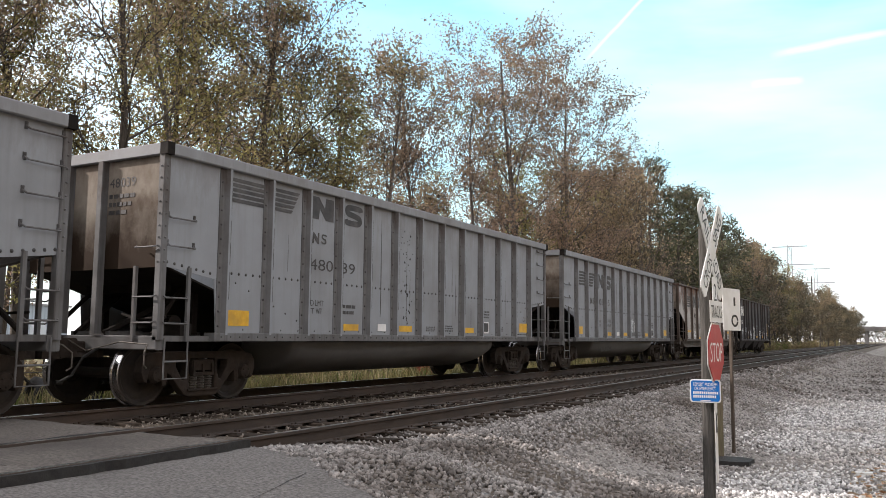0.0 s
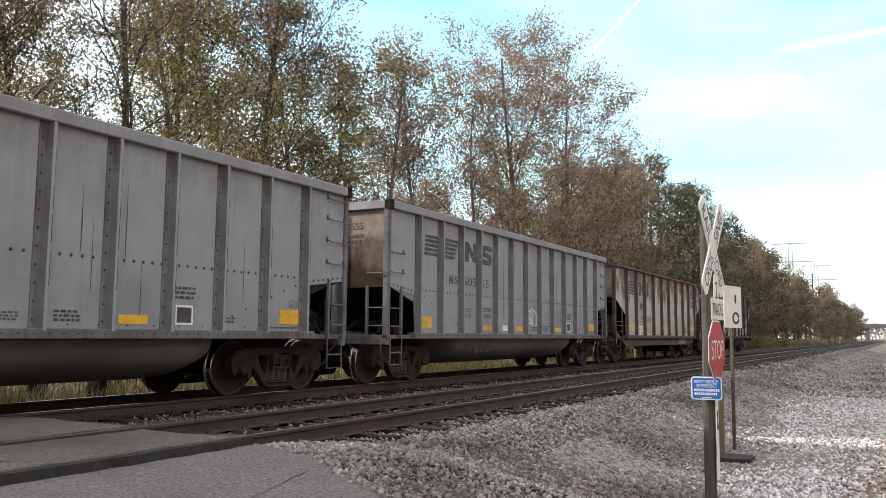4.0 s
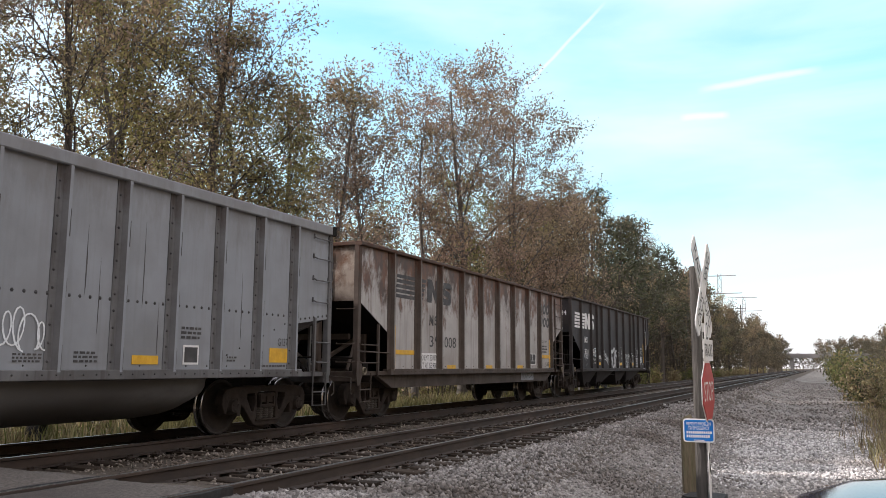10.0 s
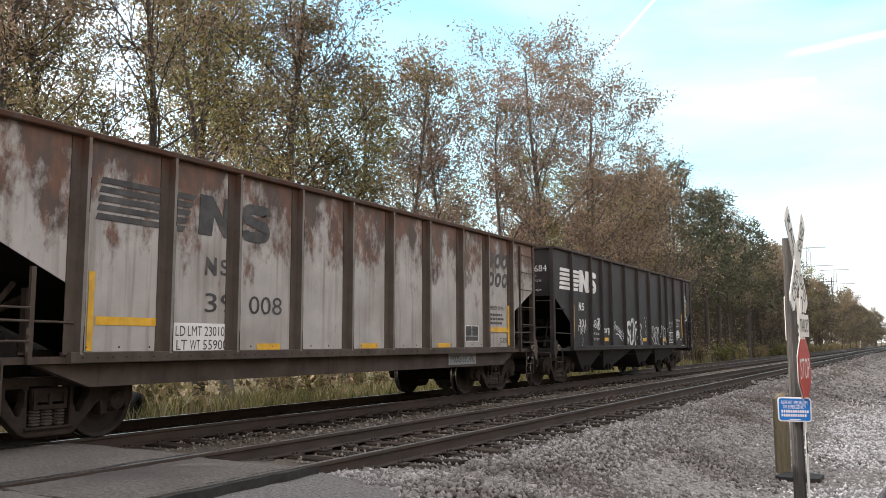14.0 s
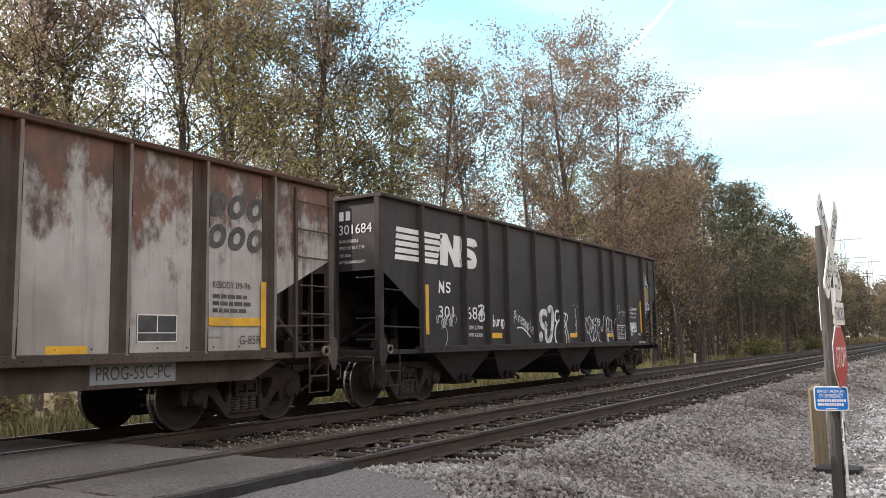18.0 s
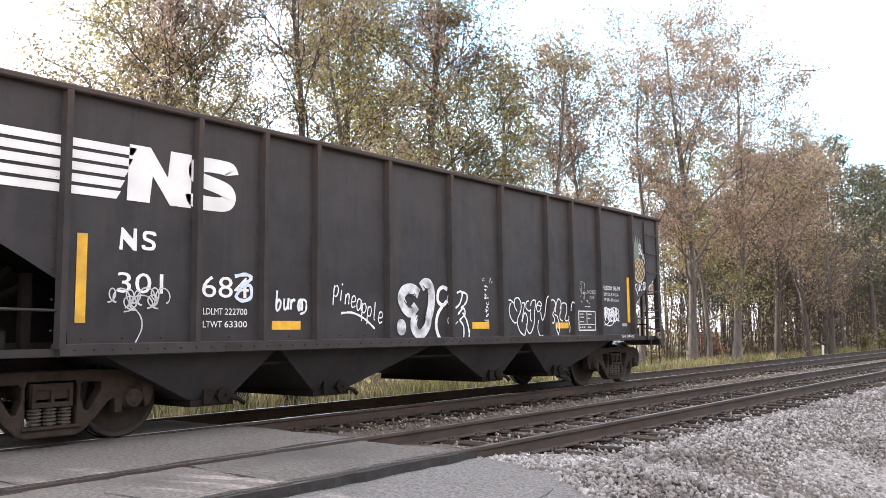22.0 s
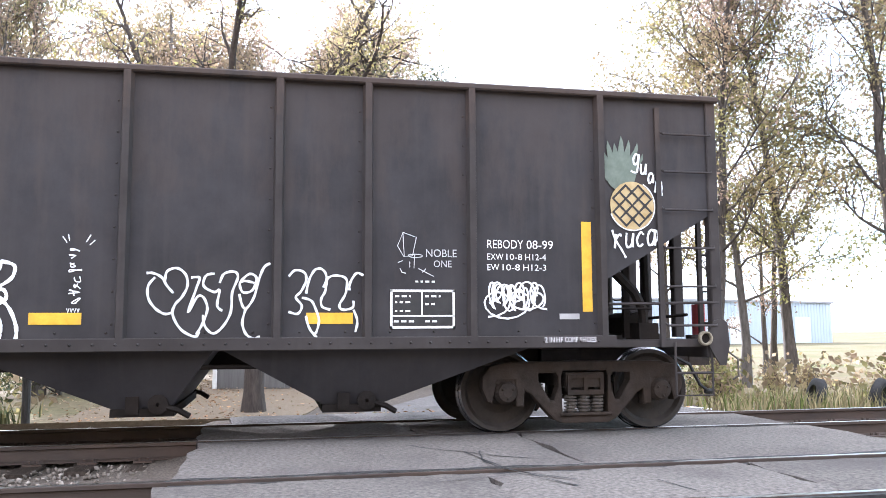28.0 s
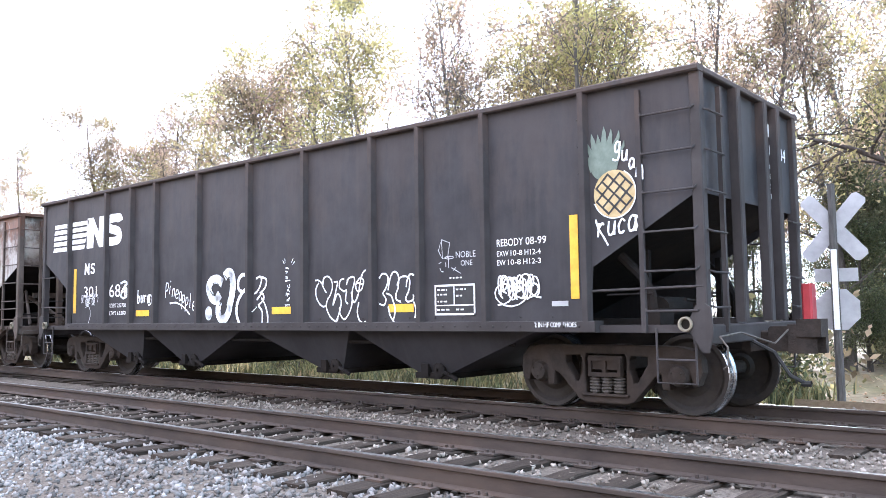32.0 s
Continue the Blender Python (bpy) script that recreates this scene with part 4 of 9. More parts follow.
def stripe_logo(car, x, y0, z0, z1, mat, yn0, yn1, ys0, ys1, stripe=True, y_end=None, weight=1.0):
    """Slanted speed stripes running into two heavy slanted blocks."""
    h = z1 - z0
    if stripe:
        sh = Shape()
        n = 5
        for k in range(n):
            a = z0 + h * (k * 1.0 / n)
            b = a + h * 0.7 / n
            end0 = y_end
            sh.prism([(y0 - 0.0 + 0.06 * (k / n), a), (end0 - 0.22 * (1 - k / n), a), (end0 - 0.22 * (1 - k / n) + 0.05, b), (y0 + 0.06 * (k / n) + 0.03, b)], 0, x, x + 0.004)
        part("logo_stripes", sh, mat, car)
    w = yn1 - yn0
    sh = Shape()
    t = w * 0.34 * weight
    # heavy block with two wedge notches
    sh.prism([(yn0, z0), (yn0 + t, z0), (yn0 + t * 1.12, z0 + h * 0.5), (yn1 - t, z0), (yn1, z0), (yn1, z1), (yn1 - t, z1), (yn1 - t * 1.12, z0 + h * 0.5), (yn0 + t, z1), (yn0 + 0.02, z1)], 0, x, x + 0.004)
    part("logo_block", sh, mat, car)
    w = ys1 - ys0
    sh = Shape()
    # rounded double bend
    spine = [(0.9, 0.74), (0.86, 0.84), (0.7, 0.865), (0.36, 0.865), (0.2, 0.82), (0.16, 0.7), (0.22, 0.58), (0.4, 0.53), (0.62, 0.48), (0.8, 0.41), (0.85, 0.28), (0.78, 0.17), (0.62, 0.135), (0.3, 0.135), (0.14, 0.17), (0.1, 0.28)]
    line = flow([(ys0 + a * w, z0 + b * h) for a, b in spine], 3)
    v = []
    for k, (a, b) in enumerate(line):
        p, q = line[max(k - 1, 0)], line[min(k + 1, len(line) - 1)]
        dy, dz = q[0] - p[0], q[1] - p[1]
        ln = math.hypot(dy, dz) or 1
        hw = h * (0.135 + 0.03 * abs(dz) / ln) * weight
        v += [(x + 0.004, a - dz / ln * hw, b + dy / ln * hw), (x + 0.004, a + dz / ln * hw, b - dy / ln * hw)]
    sh.add(v, [(2 * k, 2 * k + 1, 2 * k + 3, 2 * k + 2) for k in range(len(line) - 1)])
    part("logo_block", sh, mat, car)


def bars(car, x, y0, z0, width, height, rows, mat, seed=1, name="stencil"):
    """Small unreadable stencil writing."""
    r = random.Random(seed)
    sh = Shape()
    rh = height / rows
    for k in range(rows):
        y = y0
        zz = z0 + height - (k + 1) * rh
        while y < y0 + width * r.uniform(0.75, 1.0):
            w = min(r.uniform(0.05, 0.14) * max(0.4, rh / 0.09), y0 + width - y)
            if w > 0.01:
                sh.box(x, x + 0.003, y, y + w, zz + rh * 0.2, zz + rh * 0.75)
            y += w + 0.025
    return tagged(part(name, sh, mat, car), kind="stuff")


def rect_mark(car, name, x, y0, y1, z0, z1, mat, label=""):
    r = random.Random(int(y0 * 97 + z0 * 31))
    sh = Shape().box(x, x + 0.004, y0, y1, z0, z1)
    return part(name, sh, mat, car, label)


def make_car(name, label, spec):
    L, H, paint, trim, endm = spec["L"], spec["H"], spec["paint"], spec["trim"], spec["end"]
    car = thing(name, label, "freight car", "cars of the coal train")
    xs, xo = 1.52, 1.605
    zs = 1.04
    c0, cd, c1 = spec["cut"]      # height of the cut at the end, its length, height at its inner end
    # side sheets
    for s in (1, -1):
        sh = Shape()
        prof = [(0.02, c0), (cd, c1), (cd + 0.06, zs), (L - cd - 0.06, zs), (L - cd, c1), (L - 0.02, c0), (L - 0.02, H - 0.04), (0.02, H - 0.04)]
        sh.prism(prof, 0, s * (xs - 0.015), s * xs)
        part("side_sheet", sh, paint, car)
        # top chord
        sh = Shape()
        ch = spec["chord"]
        sh.box(*sorted((s * (xs - 0.07), s * xo)), -0.03, L + 0.03, H - ch, H, c=0.015)
        part("top_chord", sh, trim if spec["kind"] != "grey" else paint, car)
        sh = Shape()
        sh.box(*sorted((s * (xs - 0.12), s * xo)), cd - 0.05, L - cd + 0.05, zs - 0.1, zs + 0.03, c=0.01)
        sh.box(*sorted((s * (xs - 0.25), s * (xs - 0.02))), 0.0, L, zs - 0.1, zs - 0.02)
        part("side_sill", sh, trim, car)
        # side posts
        pm = Shape()
        w = spec["post_w"]
        if "flange" in spec:
            pm.prism([(0.0, -0.065), (0.085, -0.026), (0.085, 0.024), (0.0, 0.03)], 2, zs - 0.02, H - ch + 0.01)
        else:
            pm.prism([(0.0, -w), (0.085, -w * 0.6), (0.085, w * 0.6), (0.0, w)], 2, zs - 0.02, H - ch + 0.01)
        pm = pm.mesh("side_post", trim)
        for k, y in enumerate(spec["posts"]):
            part("side_post", pm, None, car, at=pose(s * xs, y, 0, 0, 0, 0 if s > 0 else 180))
        # the wide riveted plate that carries each post
        if "flange" in spec:
            fm = Shape().box(0, 0.012, -spec["flange"] * 0.95, spec["flange"] * 0.35, zs, H - ch).mesh("post_plate", GREY_PLATE if spec["kind"] == "grey" else trim)
            cap_m = Shape().box(0.085, 0.089, -0.024, 0.022, zs, H - ch).mesh("post_face", paint if spec["kind"] == "grey" else POST_PALE)
            # ragged dark runs along the post's edge
            rr = random.Random(int(L * 100))
            edge = Shape()
            za = zs + 0.02
            while za < H - ch - 0.05:
                zb = min(za + rr.uniform(0.12, 0.5), H - ch)
                wd = rr.uniform(0.006, 0.03)
                edge.prism([(0.03, za), (0.03 + wd, za + 0.04), (0.03 + wd * rr.uniform(0.5, 1.1), zb - 0.03), (0.03, zb)], 0, 0.0125, 0.0145)
                if rr.random() < 0.6:
                    edge.prism([(0.022 - wd * 0.5, za), (0.023, za), (0.023, zb), (0.022 - wd * 0.3, zb)], 0, 0.0892, 0.0904)
                za = zb + rr.uniform(0.0, 0.16)
            edge = edge.mesh("dirt_run", STENCIL_DARK if spec["kind"] == "grey" else UNDER_BLACK)
            for y in spec["posts"]:
                at = pose(s * xs, y, 0, 0, 0, 0 if s > 0 else 180)
                part("post_plate", fm, None, car, at=at)
                part("post_face", cap_m, None, car, at=at)
                part("dirt_run", edge, None, car, at=at)
        # rivets
        if s > 0:
            sh = Shape()
            if spec["kind"] == "grey":
                for y in np.arange(cd + 0.2, L - cd - 0.1, 0.16):
                    bolts(sh, [(xs, y, 1.98)])
                for y in spec["posts"]:
                    for z in np.arange(1.12, H - 0.25, 0.22):
                        bolts(sh, [(xs + 0.012, y - w - 0.04, z + 0.05)], 0.022, 0.022)
                for i in range(7):
                    for y0 in (spec["posts"][0], spec["posts"][-1]):
                        sg = 1 if y0 < L / 2 else -1
                        bolts(sh, [(xs, y0 + sg * (0.25 + i * 0.3), 1.84 - i * 0.11)], 0.018)
                for y in np.arange(0.12, cd, 0.14):
                    for yy in (y, L - y):
                        bolts(sh, [(xs, yy, c0 + 0.07 - (c0 - c1) * y / cd)])
            if spec["kind"] != "grey":
                for y in spec["posts"]:
                    for z in np.arange(1.2, H - 0.2, 0.31):
                        bolts(sh, [(xs, y - w - 0.03, z), ], 0.014, 0.012)
            for y in np.arange(cd + 0.1, L - cd, 0.2):
                bolts(sh, [(xo, y, zs - 0.03)], 0.016)
            for y in np.arange(cd + 0.2, L - cd, 0.45):
                bolts(sh, [(xs, y, zs + 0.08)], 0.014)
            tagged(part("rivets", sh, STENCIL_DARK if spec["kind"] == "grey" else trim, car), kind="stuff")
    # ends: sheet, posts, slope sheets, sills
    for e in (0, 1):
        yy = (lambda v: v) if e == 0 else (lambda v: L - v)
        sh = Shape()
        ys = sorted((yy(0.05), yy(0.065)))
        sh.box(-xs + 0.02, xs - 0.02, ys[0], ys[1], c0 - 0.02, H - 0.05)
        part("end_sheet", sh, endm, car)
        sh = Shape()
        ya = sorted((yy(-0.03), yy(0.07)))
        sh.box(-xs + 0.075, xs - 0.075, ya[0], ya[1], H - spec["chord"], H, c=0.012)
        part("end_chord", sh, trim if spec["kind"] != "grey" else paint, car)
        if spec["kind"] == "grey":
            for s in (1, -1):
                cap = Shape().box(*sorted((s * (xs - 0.06), s * (xo + 0.004))), *sorted((yy(-0.036), yy(0.1))), H - ch - 0.004, H + 0.004)
                part("corner_cap", cap, UNDER_BLACK, car)
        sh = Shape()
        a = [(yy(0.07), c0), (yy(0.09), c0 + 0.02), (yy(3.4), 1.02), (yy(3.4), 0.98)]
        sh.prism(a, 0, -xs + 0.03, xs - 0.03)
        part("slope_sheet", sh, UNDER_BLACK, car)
        for s in (1, -1):
            sh = Shape()
            px = s * (xs + 0.0)
            sh.box(*sorted((px - s * 0.09, px + s * 0.03)), *sorted((yy(-0.02), yy(0.1))), zs - 0.08, H - spec["chord"], c=0.012)
            if spec["kind"] == "grey":
                for z in np.arange(2.05, H - 0.2, 0.17):
                    bolts(sh, [(px + s * 0.03, yy(0.04), z)], 0.02, 0.02, 0, s)
                    bolts(sh, [(px - s * 0.03, yy(-0.02), z)], 0.02, 0.02, 1, -1 if e == 0 else 1)
            part("corner_post", sh, trim, car)
        for px in spec["end_posts"]:
            sh = Shape().box(px - 0.06, px + 0.06, *sorted((yy(-0.06), yy(0.06))), zs, H - spec["chord"], c=0.012)
            part("end_post", sh, GREY_PLATE if spec["kind"] == "grey" else trim, car)
        sh = Shape()
        sh.box(-xs, xs, *sorted((yy(-0.02), yy(0.16))), zs - 0.22, zs - 0.02, c=0.015)
        sh.box(-0.42, 0.42, *sorted((yy(0.1), yy(1.9))), zs - 0.06, zs + 0.04)
        part("end_sill", sh, trim, car)
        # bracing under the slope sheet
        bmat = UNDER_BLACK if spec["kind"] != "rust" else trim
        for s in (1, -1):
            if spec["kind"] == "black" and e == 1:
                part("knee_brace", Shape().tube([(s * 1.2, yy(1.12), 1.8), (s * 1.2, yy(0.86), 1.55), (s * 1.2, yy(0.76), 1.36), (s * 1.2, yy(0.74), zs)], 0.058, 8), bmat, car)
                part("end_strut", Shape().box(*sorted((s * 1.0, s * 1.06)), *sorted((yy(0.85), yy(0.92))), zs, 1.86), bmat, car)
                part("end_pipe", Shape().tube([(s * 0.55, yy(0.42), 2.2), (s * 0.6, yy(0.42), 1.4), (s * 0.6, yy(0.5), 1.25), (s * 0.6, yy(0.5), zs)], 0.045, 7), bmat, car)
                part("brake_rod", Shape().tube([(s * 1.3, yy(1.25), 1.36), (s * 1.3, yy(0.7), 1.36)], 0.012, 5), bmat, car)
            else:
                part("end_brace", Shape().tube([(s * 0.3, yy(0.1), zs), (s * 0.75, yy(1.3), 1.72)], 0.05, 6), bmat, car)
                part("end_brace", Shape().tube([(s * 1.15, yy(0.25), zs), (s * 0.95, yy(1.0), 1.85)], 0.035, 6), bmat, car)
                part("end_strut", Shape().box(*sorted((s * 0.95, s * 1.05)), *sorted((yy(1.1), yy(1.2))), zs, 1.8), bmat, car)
        if not (spec["kind"] == "black" and e == 1):
            part("cross_beam", Shape().box(-0.9, 0.9, *sorted((yy(0.7), yy(0.78))), 1.68, 1.8), bmat, car)
        if spec["kind"] == "black":
            # black plates between draft sill and slope sheet stand in for the dark interior
            under = lambda v: c0 - 0.04 - (c0 - 1.0) * (v - 0.07) / 3.33
            for px in (0.34, -0.34) if e == 0 else ():
                web = Shape().prism([(yy(0.3), zs), (yy(0.3), under(0.3)), (yy(2.4), under(2.4)), (yy(2.4), zs)], 0, px - 0.012, px + 0.012)
                part("draft_web", web, UNDER_BLACK, car)
        # brake gear on the end platform
        sh = Shape()
        sh.lathe([(-0.35, 0.001), (-0.35, 0.13), (0.3, 0.13), (0.3, 0.001)], 12, 0, centre=(0.75, yy(0.75), zs + 0.16))
        sh.box(0.95, 1.3, *sorted((yy(0.62), yy(0.85))), zs - 0.02, zs + 0.16)
        sh.tube([(1.35, yy(0.3), zs + 0.25), (0.6, yy(0.45), zs + 0.22), (0.2, yy(0.5), zs + 0.3)], 0.018, 6)
        part("brake_cylinder", sh, UNDER_BLACK, car)
        # ladders: stiles with rungs, on the side and round the corner on the end
        for s in (1, -1):
            sh = Shape()
            sty = spec["stile"]
            full = spec["kind"] != "grey" and ((e == 1) == (s > 0))
            ztop = H - 0.15 if full else 2.0
            bare = spec["kind"] == "black" and not full
            if bare:
                sh.box(*sorted((s * (xs + 0.0), s * (xs + 0.035))), *sorted((yy(0.02), yy(0.075))), zs - 0.1, 2.4)
            else:
                sh.box(*sorted((s * (xs - 0.01), s * (xs + 0.035))), *sorted((yy(sty), yy(sty + 0.055))), zs - 0.1, ztop)
            lad = part("ladder", sh, trim, car)
            zr = [2.08] if bare else ([1.22, 1.58] if not full else list(np.arange(1.2, H - 0.25, 0.42)))
            for z in zr:
                rg = Shape().tube([(s * (xs + 0.02), yy(0.05), z), (s * (xs + 0.06), yy(0.07), z - 0.03), (s * (xs + 0.06), yy(sty - 0.02), z - 0.03), (s * (xs + 0.02), yy(sty), z)], 0.013, 6)
                part("rung", rg, trim, lad)
            if spec["kind"] == "grey":
                for z in (2.28, 2.68) + ((3.08, 3.45) if (e == 1) == (s > 0) else ()):
                    rg = Shape().tube([(s * xs, yy(0.1), z + 0.04), (s * (xs + 0.07), yy(0.1), z), (s * (xs + 0.07), yy(0.58), z), (s * xs, yy(0.6), z + 0.04)], 0.013, 6)
                    grab = part("grab_iron", rg, trim, car)
                    for v in (0.1, 0.6):
                        foot = Shape().box(*sorted((s * xs, s * (xs + 0.016))), *sorted((yy(v - 0.022), yy(v + 0.022))), z + 0.0, z + 0.09, c=0.004)
                        bolts(foot, [(s * (xs + 0.016), yy(v), z + 0.07)], 0.016, 0.012, 0, s)
                        part("bracket", foot, STENCIL_DARK, grab, "dark bolted bracket")
            for z in ([1.22, 1.58] + ([2.0, 2.42, 2.84, 3.26] if full else [2.28])):
                rg = Shape().tube([(s * 1.48, yy(-0.02), z), (s * 1.46, yy(-0.07), z - 0.02), (s * 1.08, yy(-0.07), z - 0.02), (s * 1.06, yy(-0.02), z)], 0.013, 6)
                part("grab_iron", rg, trim, car)
            if full or spec["kind"] == "grey":
                st2 = Shape().box(*sorted((s * 1.04, s * 1.09)), *sorted((yy(-0.05), yy(0.0))), zs - 0.1, ztop)
                part("end_stile", st2, trim, car)
            # sill step
            sp = Shape().tube([(s * (xs + 0.02), yy(0.12), zs - 0.05), (s * (xs + 0.02), yy(0.12), 0.42), (s * (xs + 0.02), yy(0.55), 0.42), (s * (xs + 0.02), yy(0.55), zs - 0.05)], 0.014, 6)
            sp.tube([(s * (xs + 0.02), yy(0.12), 0.66), (s * (xs + 0.02), yy(0.55), 0.66)], 0.014, 6)
            part("sill_step", sp, trim, car)
            # handrail across the end opening
            if spec["kind"] != "grey":
                hr = Shape().tube([(s * (xs + 0.02), yy(0.02), 1.42), (s * (xs + 0.02), yy(cd), 1.40)], 0.016, 6)
                part("handrail", hr, trim, car)
                gp = Shape().prism([(yy(-0.06), zs + 0.16), (yy(0.0), zs + 0.2), (yy(0.1), zs + 0.18), (yy(0.16), zs + 0.06), (yy(0.16), zs - 0.1), (yy(0.04), zs - 0.3), (yy(-0.03), zs - 0.3), (yy(-0.08), zs - 0.08)], 0, *sorted((s * (xs + 0.03), s * (xs + 0.05))))
                gus = part("corner_gusset", gp, trim, car)
                eye = Shape().lathe([(s * (xs + 0.03), 0.052), (s * (xs + 0.075), 0.055), (s * (xs + 0.08), 0.065), (s * (xs + 0.075), 0.078), (s * (xs + 0.03), 0.08)], 18, 0, centre=(0, yy(0.21), zs - 0.01))
                part("roping_ring", eye, RING_CREAM, gus, "cream-painted steel roping ring")
                part("ring_hole", Shape().lathe([(s * (xs + 0.04), 0.001), (s * (xs + 0.04), 0.053)], 14, 0, centre=(0, yy(0.21), zs - 0.01)), UNDER_BLACK, gus)
        cpl = part("coupler", coupler_mesh(spec["gap"][e]), TRUCK_IRON, car, at=pose(0, yy(0), 0, 0, 0, 0 if e == 0 else 180))
        hs = Shape().tube([(0.3, yy(0.05), 0.85), (0.33, yy(-0.25), 0.7), (0.3, yy(-0.4), 0.45), (0.24, yy(-0.55), 0.36)], 0.022, 6)
        hs.lathe([(yy(-0.55) - 0.05, 0.03), (yy(-0.55) + 0.05, 0.035)], 8, 1, centre=(0.24, 0, 0.36))
        part("air_hose", hs, HOSE_RUBBER, car)
        lev = Shape().tube([(1.5, yy(-0.14), 0.58), (1.52, yy(-0.2), 0.62), (1.52, yy(-0.2), 0.8), (1.46, yy(-0.1), 0.9), (0.9, yy(-0.1), 0.93), (0.45, yy(-0.3), 0.8), (0.12, yy(-0.36), 0.96)], 0.011, 6)
        part("uncoupling_lever", lev, WORN_ROD, car, "worn bare steel uncoupling lever")
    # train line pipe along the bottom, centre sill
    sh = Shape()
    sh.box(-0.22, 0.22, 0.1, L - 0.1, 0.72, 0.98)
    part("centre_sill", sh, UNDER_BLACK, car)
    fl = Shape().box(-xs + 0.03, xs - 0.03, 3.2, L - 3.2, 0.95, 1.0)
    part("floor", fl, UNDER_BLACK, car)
    for y in (spec["truck_y"], L - spec["truck_y"]):
        add_truck(car, y)
    return car


def grey_tub(car, L):
    sh = Shape()
    y0, y1 = 3.1, L - 3.2
    n = 18
    prof = []
    for k in range(n + 1):
        a = math.pi * k / n
        prof.append((-1.36 * math.cos(a), 0.93 - 0.62 * math.sin(a) ** 0.75))
    m = len(prof)
    stations = ((y0, 0.75), (y0 + 0.25, 0.96), (y0 + 0.6, 1.0), (y1 - 0.6, 1.0), (y1 - 0.25, 0.96), (y1, 0.75))
    v = [(x, a, 0.93 + (z - 0.93) * k) for a, k in stations for x, z in prof]
    f = [(q * m + i, q * m + i + 1, q * m + m + i + 1, q * m + m + i) for q in range(5) for i in range(m - 1)]
    sh.add(v, f + [tuple(range(m)), tuple(range(5 * m, 6 * m))])
    me = sh.mesh("tub", TUB_STEEL, smooth=True)
    part("tub", me, None, car, "rounded steel bathtub hanging below the floor")


GP1 = [1.25, 2.24, 3.227, 4.17, 5.12, 6.09, 7.066, 8.048, 9.025, 10.015, 11.01, 12.01, 13.01]


